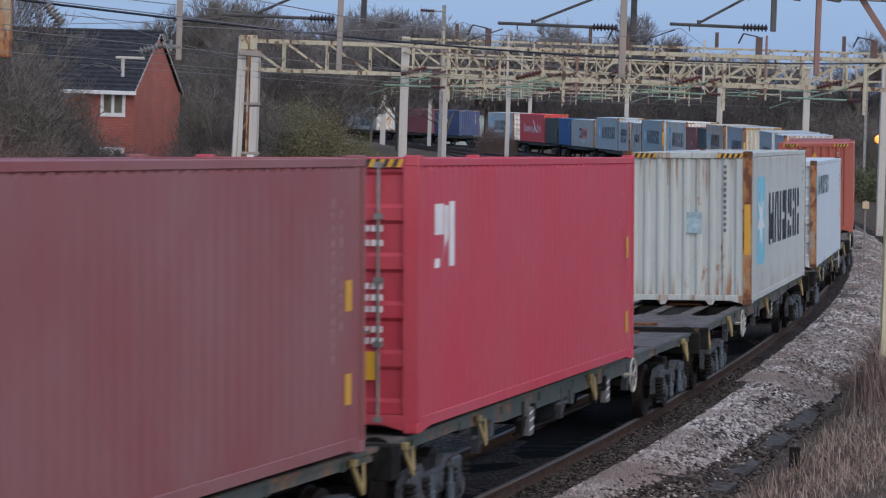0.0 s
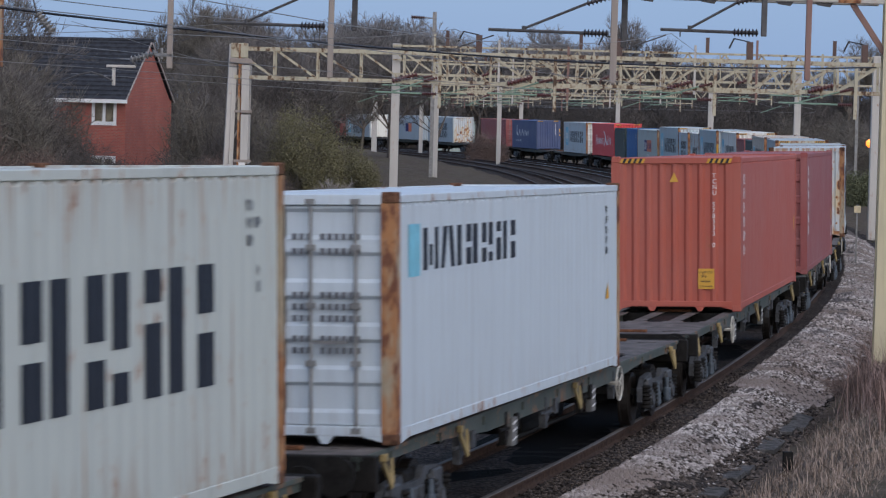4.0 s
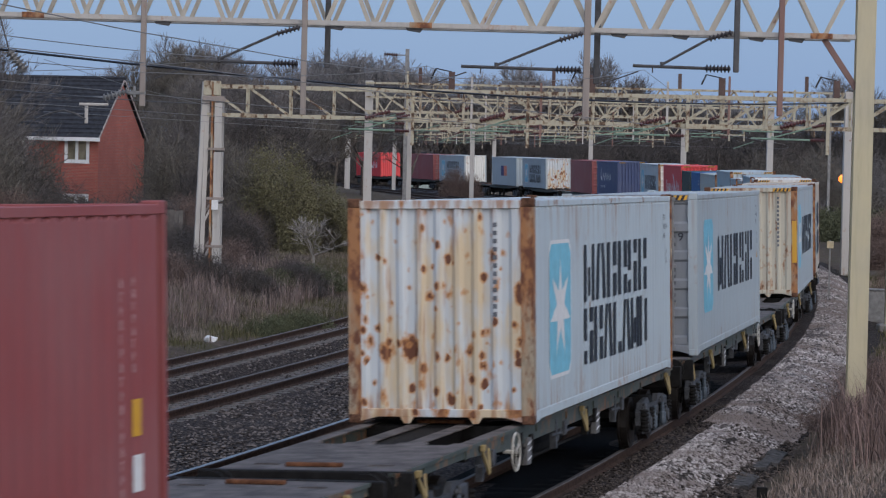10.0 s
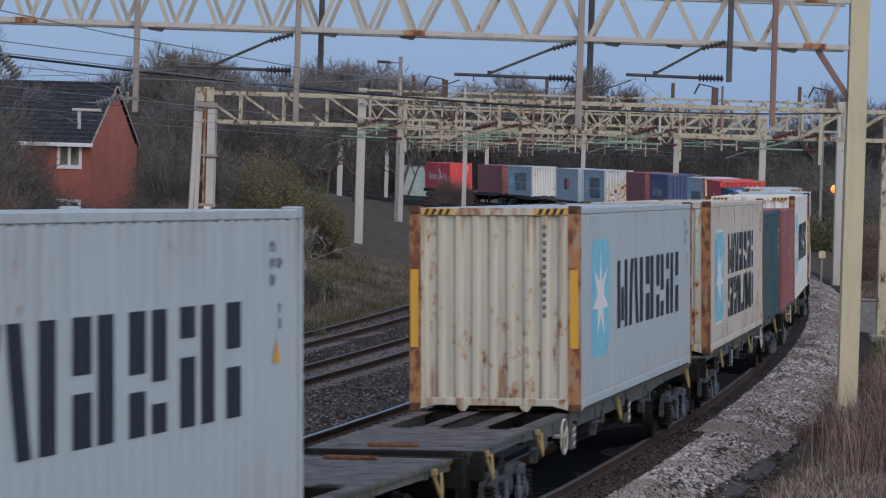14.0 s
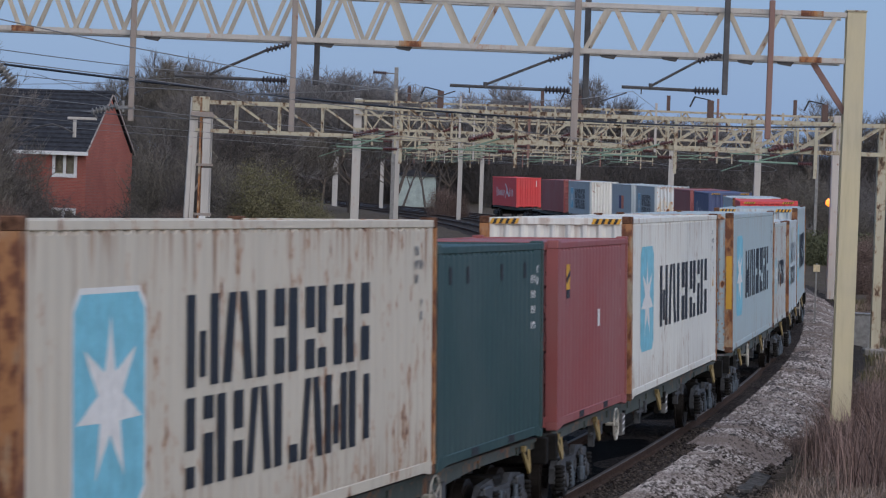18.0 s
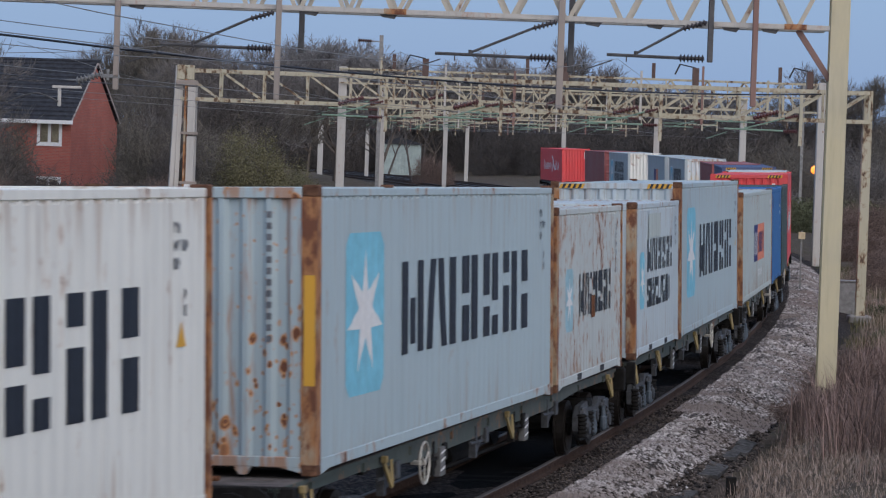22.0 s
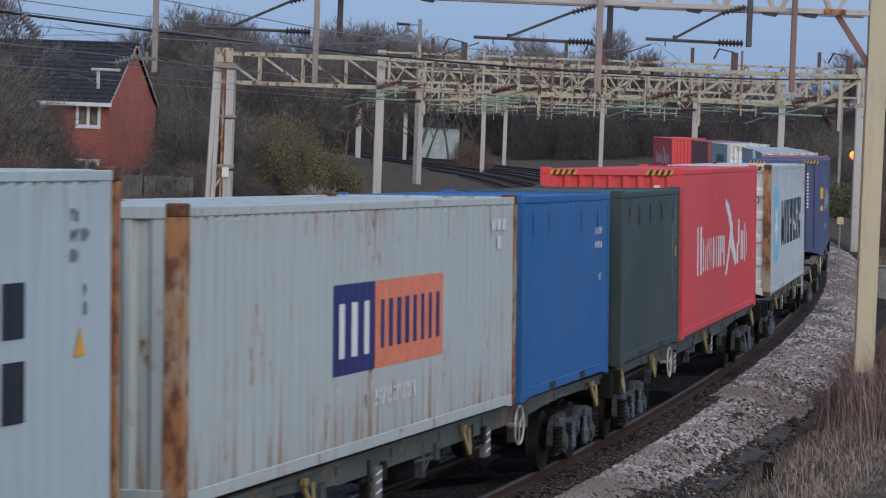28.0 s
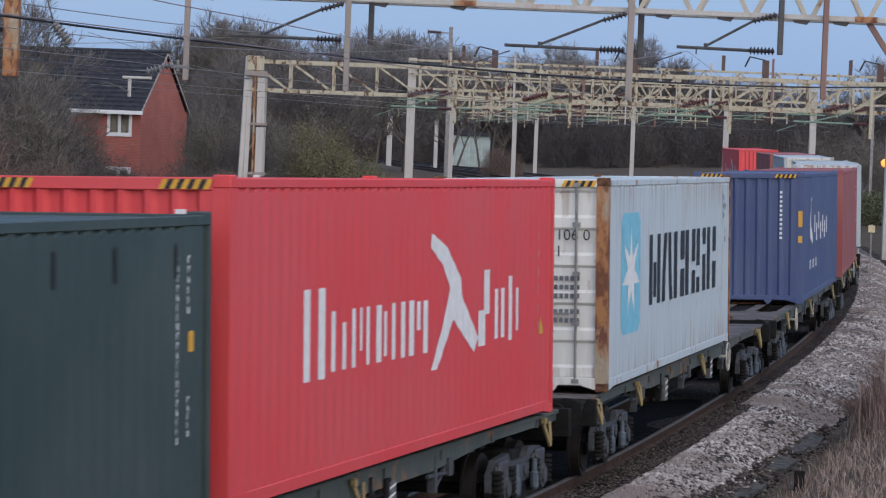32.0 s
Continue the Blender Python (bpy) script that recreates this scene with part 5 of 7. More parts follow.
def wagon(start, length, brake_end):
    """A skeletal container flat: sole bars, crossbars, deck plates, two bogies, buffers, a brake wheel."""
    w = thing("container_flat_wagon", "grimy low container flat wagon with green sole bars", "wagon", "wagons of the train")
    top = DECK_UP - 0.03

    def sole():
        m = MB()
        n = 24
        lo = lambda f: top - 0.14 - 0.11 * min(1, max(0, (0.5 - abs(f - 0.5)) * 9 - 1.6))
        pts = [(0, top)] + [(length, top)] + [(length * (1 - i / n), lo(1 - i / n)) for i in range(n + 1)]
        m.prism(pts, 0, 1.0, 1.03)
        m.box(0.93, 1.06, 0, length, top - 0.045, top - 0.001)
        for k in range(9):
            y = 1.2 + k * (length - 2.4) / 8
            m.box(0.985, 1.055, y - 0.03, y + 0.03, top - 0.15, top - 0.05)
        return m.mesh("sole_bar")

    sm = cached(("sole", round(length, 1)), sole)
    part("sole_bar", sm, GREEN_SOLE, w)
    part("sole_bar", sm, GREEN_SOLE, w, m=Matrix.Translation((0, length, 0)) @ Matrix.Rotation(math.pi, 4, "Z"))

    def cross():
        m = MB()
        m.box(-1.0, 1.0, -0.11, 0.11, top - 0.2, top - 0.012, 0.01)
        return m.mesh("crossbar")

    for k in range(7):
        part("crossbar", cached("cross", cross), DARK, w, m=Matrix.Translation((0, 0.5 + k * (length - 1) / 6, 0)))

    # deck plates over the bogies, with oblong openings between their strakes
    def plate_mesh():
        m = MB()
        xs = [-1.04, -0.88, -0.8, -0.5, -0.42, -0.22, -0.14, 0.14, 0.22, 0.42, 0.5, 0.8, 0.88, 1.04]
        ys = [0.0, 0.55, 0.7, 3.3, 3.6, 7.0, 7.3, length / 2 - 0.2]
        holes = {(i, j) for i in (2, 6, 10) for j in (3, 4, 5)} | {(i, 4) for i in (1, 3, 5, 7, 9, 11)} | {(2, 1), (10, 1)}
        return m.sheet(xs, ys, holes, top - 0.012, top + 0.004).mesh("deck_plate")

    pm = cached(("deck_plate", round(length, 1)), plate_mesh)
    part("deck_plate", pm, DECK, w, "worn grey steel deck", m=Matrix.Translation((0, 0.15, 0)))
    part("deck_plate", pm, DECK, w, "worn grey steel deck", m=Matrix.Translation((0, length - 0.15, 0)) @ Matrix.Rotation(math.pi, 4, "Z"))

    def spine():
        m = MB()
        m.box(-0.28, 0.28, 0.3, length - 0.3, top - 0.42, top - 0.03)
        return m.mesh("centre_sill")

    part("centre_sill", cached(("spine", round(length, 1)), spine), DARK, w)

    def headstock():
        m = MB()
        m.box(-1.2, 1.2, 0.0, 0.12, top - 0.35, top + 0.01, 0.015)
        for x in (-0.87, 0.87):
            m.tube((x, 0, 0.98), (x, -0.32, 0.98), 0.09, n=10)
            m.tube((x, -0.32, 0.98), (x, -0.36, 0.98), 0.21, n=14)
        m.box(-0.12, 0.12, -0.42, 0, 0.85, 1.02)
        return m.mesh("headstock")

    hm = cached("headstock", headstock)
    part("headstock", hm, DARK, w)
    part("headstock", hm, DARK, w, m=Matrix.Translation((0, length, 0)) @ Matrix.Rotation(math.pi, 4, "Z"))

    def spigot():
        m = MB()
        m.box(-0.09, 0.09, -0.09, 0.09, 0, 0.025)
        m.prism([(-0.06, 0.025), (0.06, 0.025), (0.03, 0.11), (-0.03, 0.11)], 1, -0.03, 0.03)
        return m.mesh("twistlock")

    def lever():
        m = MB()
        m.bar((1.07, 0.0, top - 0.1), (1.12, 0.2, top - 0.4), 0.03, 0.05)
        m.bar((1.07, 0.36, top - 0.12), (1.12, 0.22, top - 0.36), 0.03, 0.05)
        m.box(1.05, 1.12, -0.05, 0.04, top - 0.12, top - 0.04, 0.01)
        return m.mesh("release_lever")

    for y in (0.75, 4.1, length * 0.55, length - 1.0):
        part("release_lever", cached("lever", lever), LEVER, w, "dull yellow release lever", m=Matrix.Translation((0, y, 0)))
    for y in (0.55, 6.75, 12.9, length - 0.55):
        part("load_stop", cached("load_stop", lambda: MB().box(-0.36, 0.28, -0.05, 0.05, top + 0.005, top + 0.05, 0.01).mesh("load_stop")), RUST, w, "rusty load stop", m=Matrix.Translation((0, y, 0)))
    # pipes, brackets and safety rails hanging under the sole bars
    def hanger():
        m = MB()
        m.box(0.95, 1.04, -0.05, 0.05, top - 0.5, top - 0.1)
        m.bar((1.0, 0.0, top - 0.48), (1.0, 0.55, top - 0.22), 0.04, 0.05)
        m.tube((1.02, -0.3, top - 0.3), (1.02, 0.7, top - 0.33), 0.022, n=6)
        m.box(0.98, 1.07, 0.45, 0.62, top - 0.36, top - 0.16, 0.01)
        return m.mesh("hanger")

    for k in range(5):
        y = 4.3 + k * (length - 8.6) / 4.6
        part("hanger", cached("hanger", hanger), DARK if k % 2 else BOGIE, w, m=Matrix.Translation((0, y, 0)))

    def brake_wheel():
        m = MB()
        n = 20
        ring = []
        for i in range(n):
            a = 2 * math.pi * i / n
            for k in range(5):
                b = 2 * math.pi * k / 5
                r = 0.24 + 0.015 * math.cos(b)
                ring.append((1.16 + 0.015 * math.sin(b), r * math.cos(a), r * math.sin(a)))
        m.add(ring, [(i * 5 + k, i * 5 + (k + 1) % 5, (i + 1) % n * 5 + (k + 1) % 5, (i + 1) % n * 5 + k) for i in range(n) for k in range(5)])
        for a in (0.5, 2.6, 4.7):
            m.tube((1.16, 0, 0), (1.16, 0.24 * math.cos(a), 0.24 * math.sin(a)), 0.012, n=4)
        m.tube((1.0, 0, 0), (1.18, 0, 0), 0.03, n=6)
        return m.mesh("brake_wheel")

    by = length - 5.95 if brake_end else 5.7
    part("brake_wheel", cached("brake_wheel", brake_wheel), plain_wheel, w, "white hand brake wheel", m=Matrix.Translation((0, by, 0.88)))

    def side_box():
        m = MB()
        m.box(0.98, 1.07, -0.13, 0.13, 0.6, 0.95, 0.01)
        return m.mesh("data_panel")

    for y in (length * 0.36, length * 0.62):
        dp = part("data_panel", cached("data_panel", side_box), PLATE_GREY, w, m=Matrix.Translation((0, y, 0)))
        for z in (0.68, 0.79, 0.88):
            part("stripe", cached("panel_stripe", lambda: MB().prism([(-0.11, -0.02), (0.11, 0.01), (0.11, 0.035), (-0.11, 0.005)], 0, 1.069, 1.073).mesh("stripe")), WHITE, dp, "white slanting stripe", m=Matrix.Translation((0, 0, z)))

    def tank():
        m = MB()
        m.tube((0.55, -0.7, 0.62), (0.55, 0.7, 0.62), 0.18, n=12)
        m.box(-0.6, 0.4, -0.3, 0.3, 0.5, 0.8)
        m.tube((0.8, -2.5, 0.58), (0.8, 2.5, 0.58), 0.025, n=5)
        return m.mesh("brake_gear")

    part("brake_gear", cached("tank", tank), DARK, w, m=Matrix.Translation((0, length / 2, 0)))
    bogie_parts(w, 2.1)
    bogie_parts(w, length - 2.1)
    return w


LOADS = []


def make_wagons():
    """Each pair of flats carries what rides on it; a load keeps its place on its own wagon."""
    plan = [((0,), 6.4, 0.9), ((1,), 0.9, 6.4), ((2,), 6.4, 0.9), ((3,), 0.9, 6.4), ((4,), 6.4, 0.9), ((5,), 0.9, 6.4), ((6,), 6.4, 0.9), ((7,), 0.9, 6.4), ((8,), 6.4, 0.9),
            ((9, 10), 0.9, 0.2), ((11, 12), 0.2, 0.9), ((13, 14), 0.9, 0.2), ((15, 16), 0.2, 0.3), ((17, 18), 0.3, 0.2), ((19, 20), 0.2, 0.9), ((21,), 0.9, 6.4),
            ((22,), 6.4, 0.9), ((23,), 0.9, 6.4), ((24,), 6.4, 0.9), ((25,), 0.9, 6.4), ((26,), 6.4, 0.9), ((27,), 0.9, 6.4), ((28,), 6.4, 0.9)]
    size = lambda i: S20 if i in (10, 11, 14, 15, 18, 19) else 12.192
    for k, (ids, before, after) in enumerate(plan):
        start = FRONTS[ids[0]] - before
        end = FRONTS[ids[-1]] + size(ids[-1]) + after
        w = wagon(start, round(end - start, 1), (k % 2 == 1 and k != 11) or k == 12)
        WAGONS.append((w, start, round(end - start, 1)))
        for i in ids:
            LOADS.append((SETS[i], FRONTS[i], size(i)))


def motions():
    """The whole train slows along the curve; wagons and loads each lie on their own chord of it."""
    times = [0.5 * i for i in range(65)]

    def chord(s, n, inset, off, up, t):
        a, b = on_line(s + inset, off), on_line(s + n - inset, off)
        d = b - a
        u = d / np.linalg.norm(d)
        p = a - u * inset
        return (t, pose(p[0], p[1], p[2] + up, math.degrees(math.asin(u[2])), -math.degrees(CANT), -math.degrees(math.atan2(d[0], d[1]))))

    for w, start, n in WAGONS:
        walk(w, [chord(start - travelled(t), n, 2.1, 0.05, 0.0, t) for t in times])
    for c, start, n in LOADS:
        walk(c, [chord(start - travelled(t), n, 0.0, 0.0, DECK_UP, t) for t in times])
# ---- overhead line gantries ----


def insulator(mat, parent, a, b, r=0.07, n=7):
    """A string of ribbed discs from a to b."""
    m = MB()
    rows = [(0.0, r * 0.4)]
    for i in range(n):
        f = (i + 0.5) / n
        rows += [(f - 0.3 / n, r * 0.45), (f - 0.12 / n, r), (f + 0.12 / n, r * 0.85), (f + 0.3 / n, r * 0.45)]
    m.lathe(a, b, rows + [(1.0, r * 0.4)], 8)
    return part("insulator", m, mat, parent)


def cantilever(g, x_post, x_tip, z, dy, lift=0.65, tube=TUBE_DARK, ins=DARK_INS, stay=True):
    """A registration arm: level tube, slanting stay, two insulators, drop bracket."""
    d = 1 if x_tip > x_post else -1
    m = MB()
    m.tube((x_post + d * 0.55, dy, z), (x_tip, dy, z + 0.02), 0.03, n=6)
    part("registration_tube", m, tube, g)
    insulator(ins, g, (x_post + d * 0.1, dy, z), (x_post + d * 0.55, dy, z), 0.075)
    if stay:
        xm = x_post + (x_tip - x_post) * 0.72
        m = MB()
        m.tube((xm, dy, z + 0.05), (x_post + d * 0.5, dy, z + lift * 0.8), 0.025, n=6)
        part("stay_tube", m, tube, g)
        insulator(ins, g, (x_post + d * 0.5, dy, z + lift * 0.8), (x_post + d * 0.08, dy, z + lift), 0.06, 6)
        m = MB()
        m.tube((xm, dy, z), (xm, dy, z + 0.1), 0.035, n=6)
        part("clamp", m, tube, g)
    m = MB()
    xt = x_tip - d * 0.35
    m.tube((xt, dy, z), (xt, dy, z - 0.1), 0.012, n=5)
    m.tube((xt - 0.25, dy, z - 0.08), (xt + 0.9 * d, dy, z - 0.32), 0.012, n=5)
    part("steady_arm", m, tube, g)


def near_gantry():
    Y = 54.0
    g = thing("overhead_line_gantry", "cream-painted steel portal gantry with zigzag lacing over the tracks", "gantry", "overhead line gantries", m=pose(0, Y, 0, 0, 0, -1.0))
    x0, x1, zb, zt = -18.6, 7.05, 6.92, 7.74
    def aitch(x, z0, z1):
        w, d, t, e = 0.168, 0.165, 0.025, 0.03
        out = [(-w, -d), (w, -d), (w, -d + e), (t, -d + e), (t, d - e), (w, d - e), (w, d), (-w, d), (-w, d - e), (-t, d - e), (-t, -d + e), (-w, -d + e)]
        return MB().prism([(x + a, b) for a, b in out], 2, z0, z1)
    part("upright", aitch(7.235, 0.3, 7.8), POST_CREAM, g, "stained cream upright")
    m = MB()
    m.box(7.05, 7.42, -0.18, 0.18, 7.802, 7.83)
    part("cap_plate", m, CREAM_STEEL, g)
    b = MB()
    b.box(7.02, 7.46, -0.24, 0.24, -0.9, 0.32, 0.03)
    part("footing", b, CONCRETE, g, "concrete footing")
    part("upright", aitch(-18.8, 0.2, 7.8), CREAM_STEEL, g)
    b = MB()
    b.box(-19.1, -18.5, -0.28, 0.28, -0.6, 0.24, 0.03)
    part("footing", b, CONCRETE, g, "concrete footing")
    # two lattice faces in bolted lengths, finer in the middle length; the whole beam rises a little to the far side
    def rise(m):
        m.v = [(x, y, z + 0.0048 * (7.0 - x)) for x, y, z in m.v]
        return m

    nodes = [6.44 - 1.018 * i for i in range(8)]
    nodes += [nodes[-1] - 0.866 * (i + 1) for i in range(14)]
    for y, dx in ((-0.14, 0.0), (0.7, 0.07)):
        for z, h in ((zb, 0.085), (zt, 0.085)):
            m = MB()
            m.box(x0 - 0.1, x1, y - 0.035, y + 0.035, z - h / 2, z + h / 2)
            m.box(x0 - 0.1, x1, y - 0.01, y + 0.05, z - h / 2 - 0.012, z - h / 2 + 0.0)
            part("chord", rise(m), PALE_STEEL, g)
        for i, c in enumerate(nodes):
            left, right = (nodes[i + 1] if i + 1 < len(nodes) else c - 0.866), (nodes[i - 1] if i else c + 1.0)
            for e, q in ((-0.055, (c + left) / 2 + 0.055), (0.055, (c + right) / 2 - 0.055)):
                m = MB()
                m.bar((c + e + dx, y, zb + 0.01), (q + dx, y, zt - 0.01), 0.05, 0.075)
                m.bar((c + e + dx + 0.03, y + 0.03, zb + 0.01), (q + dx + 0.03, y + 0.03, zt - 0.01), 0.06, 0.012)
                part("lacing_bar", rise(m), LACING, g)
    for c in (nodes[0], nodes[7], nodes[15]):
        for z in (zb, zt):
            m = MB()
            m.box(c - 0.2, c + 0.2, -0.186, -0.177, z - 0.05, z + 0.05)
            for k in (-0.15, -0.05, 0.05, 0.15):
                m.tube((c + k, -0.2, z - 0.02), (c + k, -0.18, z - 0.02), 0.014, n=6)
            part("splice_plate", rise(m), RUST_POST, g, "rust-stained bolted splice")
    for i in range(25):
        x = x0 + i * (x1 - x0 - 0.1) / 24
        for z in (zb, zt):
            m = MB()
            m.box(x - 0.02, x + 0.02, -0.1, 0.66, z - 0.02, z + 0.02)
            part("cross_tie", rise(m), CREAM_STEEL, g)
    for x in (-17.2, -12.9, -8.6, -5.3, -2.2, -0.8, 2.85, 3.95, 5.3, 6.0):
        m = MB()
        m.prism([(x - 0.16, zb - 0.05), (x + 0.16, zb - 0.05), (x + 0.1, zb - 0.13), (x - 0.12, zb - 0.1)], 1, -0.12, -0.02)
        part("bracket", rise(m), TUBE_DARK, g)
    m = MB()
    m.bar((6.5, 0, zb - 0.04), (7.1, 0, 6.0), 0.09, 0.1)
    part("knee_brace", m, RED_TUBE, g, "rust-red knee brace")
    for x, z0, z1, r, mt, y in ((5.72, 5.48, 7.95, 0.05, RED_TUBE, -0.25), (4.93, 6.24, 8.1, 0.05, TUBE_DARK, -0.25), (2.28, 5.34, 7.95, 0.06, BROWN_STEEL, -0.25), (2.48, 6.0, 7.95, 0.055, TUBE_DARK, 0.5),
                                (-2.75, 5.31, 7.9, 0.05, BROWN_STEEL, -0.25), (-2.38, 6.18, 7.9, 0.05, TUBE_DARK, 0.5), (-5.62, 5.4, 7.9, 0.05, BROWN_STEEL, -0.25), (-8.75, 5.35, 7.9, 0.13, RUST_POST, -0.3)):
        m = MB()
        m.box(x - r, x + r, y - r, y + r, z0, z1, 0.01)
        part("drop_post", m, mt, g)
    for xp, xt, z in ((4.93, 3.1, 6.3), (2.28, 0.05, 6.22), (-2.75, -4.85, 6.22), (-8.75, -10.8, 6.2)):
        cantilever(g, xp, xt, z, -0.28)
    insulator(GREY_STEEL, g, (-8.0, -0.28, 6.32), (-7.72, -0.28, 5.98), 0.12, 6)
    part("hanger_rod", MB().tube((-8.0, -0.28, 6.3), (-8.2, -0.2, 6.95), 0.015, n=5), TUBE_DARK, g)
    # short bracket with an insulator, a tee bar and a bowed steady arm on a drop post
    m = MB()
    m.box(-5.86, -5.56, -0.3, -0.2, 5.6, 5.67, 0.01)
    m.box(-5.78, -5.74, -0.3, -0.2, 5.56, 5.76, 0.005)
    part("bracket", m, GREY_STEEL, g)
    insulator(GREY_STEEL, g, (-5.86, -0.28, 5.67), (-6.32, -0.28, 5.53), 0.075, 7)
    m = MB()
    m.box(-6.74, -6.22, -0.32, -0.24, 5.39, 5.44, 0.01)
    part("tee_bar", m, PALE_STEEL, g)
    m = MB()
    m.box(-6.64, -6.58, -0.31, -0.25, 5.07, 5.387, 0.01)
    part("tee_stem", m, PALE_STEEL, g)
    m = MB()
    m.tube((-6.22, -0.28, 5.42), (-6.3, -0.28, 5.55), 0.03, n=6)
    part("clamp", m, TUBE_DARK, g)
    m = MB()
    m.rope([(-6.62, -0.34, 5.15), (-6.8, -0.34, 5.24), (-7.0, -0.34, 5.3), (-7.25, -0.34, 5.24), (-7.5, -0.34, 5.13)], 0.018, 6)
    part("steady_arm", m, TUBE_DARK, g)
    return g


def lattice_gantry():
    Y = 95.0
    g = thing("overhead_line_gantry", "long cream lattice gantry with a splayed trestle leg", "gantry", "overhead line gantries", m=pose(0, Y, 0, 0, 0, 0.3))
    x0, x1, zb, zt = -7.95, 13.75, 5.72, 6.62
    for y in (-0.4, 0.4):
        for z in (zb, zt):
            m = MB()
            m.box(x0, x1, y - 0.05, y + 0.05, z - 0.06, z + 0.06)
            part("chord", m, CREAM_STEEL, g)
        n = 16
        p = (x1 - x0) / n
        for i in range(n + 1):
            x = x0 + i * p
            m = MB()
            m.box(x - 0.035, x + 0.035, y - 0.035, y + 0.035, zb + 0.061, zt - 0.061)
            part("strut", m, CREAM_STEEL, g)
            if i < n:
                m = MB()
                up = i < n / 2
                m.bar((x, y, zt if up else zb), (x + p, y, zb if up else zt), 0.05, 0.06)
                part("diagonal", m, CREAM_STEEL, g)
    for i in range(14):
        x = x0 + i * (x1 - x0) / 13
        for z in (zb, zt):
            m = MB()
            m.box(x - 0.04, x + 0.04, -0.35, 0.35, z - 0.04, z + 0.04)
            part("cross_tie", m, CREAM_STEEL, g)
    # trestle leg with lacing
    for xt, xb, w in ((-7.93, -8.12, 0.13), (-7.82, -7.94, 0.08)):
        m = MB()
        m.bar((xb, -0.45, 0.75), (xt, -0.4, 6.75), w, 0.14)
        part("leg", m, PALE_STEEL, g)
    m = MB()
    m.box(-8.0, -7.94, -0.44, -0.3, 0.8, 6.2)
    part("conduit", m, RED_TUBE, g, "rusty conduit between the legs")
    for y0, y1 in ((-0.5, -0.3), (0.3, 0.5)):
        for z0, z1 in ((0.75, 2.92), (3.0, 4.55), (4.63, 6.1)):
            part("web_plate", MB().box(-7.6, -7.36, y0, y1, z0, z1, 0.01), PALE_STEEL, g)
        part("upright", MB().box(-7.7, -7.64, y0, y1, 0.75, 6.75), RUST_POST, g, "rust-streaked upright")
    part("head_plate", MB().box(-7.98, -7.3, -0.55, -0.28, 6.14, 6.3, 0.01), BROWN_STEEL, g)
    part("head_block", MB().box(-7.96, -7.42, -0.5, -0.3, 6.32, 6.78, 0.02), CREAM_STEEL, g)
    for z in (1.6, 3.1, 4.65, 6.2):
        m = MB()
        m.box(-7.8, -7.25, -0.54, -0.502, z - 0.04, z + 0.04)
        part("batten", m, BROWN_STEEL, g)
    for z in (1.0, 2.2):
        m = MB()
        m.bar((-7.95, -0.46, z), (-7.5, -0.46, z + 0.9), 0.05, 0.06)
        part("lacing_bar", m, PALE_STEEL, g)
    for z in (1.2, 2.4, 3.6, 4.8):
        m = MB()
        m.bar((-8.2 + 0.06 * z, 0.3, z), (-7.5, 0.36, z + 0.9), 0.06, 0.06)
        part("lacing_bar", m, BROWN_STEEL, g)
    m = MB()
    m.box(-7.62, -7.42, -0.68, -0.6, 2.75, 3.05)
    part("sign_plate", m, WHITE, g, "small white plate")
    m = MB()
    m.box(-8.5, -7.0, -0.8, 0.8, 0.2, 0.78, 0.04)
    part("footing", m, CONCRETE, g, "concrete footing")
    m = MB()
    m.box(13.62, 13.9, -0.14, 0.14, -0.4, 6.7)
    part("upright", m, CREAM_STEEL, g)
    m = MB()
    m.box(13.4, 14.1, -0.35, 0.35, -1.0, -0.38, 0.04)
    part("footing", m, CONCRETE, g, "concrete footing")
    for xp, xt, z in ((11.6, 9.2, 5.35), (7.2, 4.9, 5.4), (2.2, 0.1, 5.4), (-1.4, -3.4, 5.35)):
        cantilever(g, xp, xt, z, -0.5, 0.5, VERDIGRIS, RED_INS)
        m = MB()
        m.box(xp - 0.05, xp + 0.05, -0.55, -0.45, 4.9, 6.6)
        part("drop_post", m, CREAM_STEEL, g)
        insulator(RED_INS, g, (xp - 1.5, -0.5, 5.72), (xp - 0.7, -0.5, 5.95), 0.09, 8)
    for x in (-0.2, 4.2, 8.3, 11.9):
        m = MB()
        m.box(x - 0.1, x + 0.1, -0.1, 0.1, zt + 0.05, zt + 0.62)
        part("bushing", m, BROWN_INS, g, "dark upright bushing")
        m = MB()
        m.tube((x, 0, zt + 0.62), (x - 0.5, 0, zt + 0.72), 0.02, n=5)
        m.tube((x - 0.5, 0, zt + 0.72), (x - 0.65, 0, zt + 0.4), 0.03, n=5)
        part("jumper", m, BLACK, g)
    return g


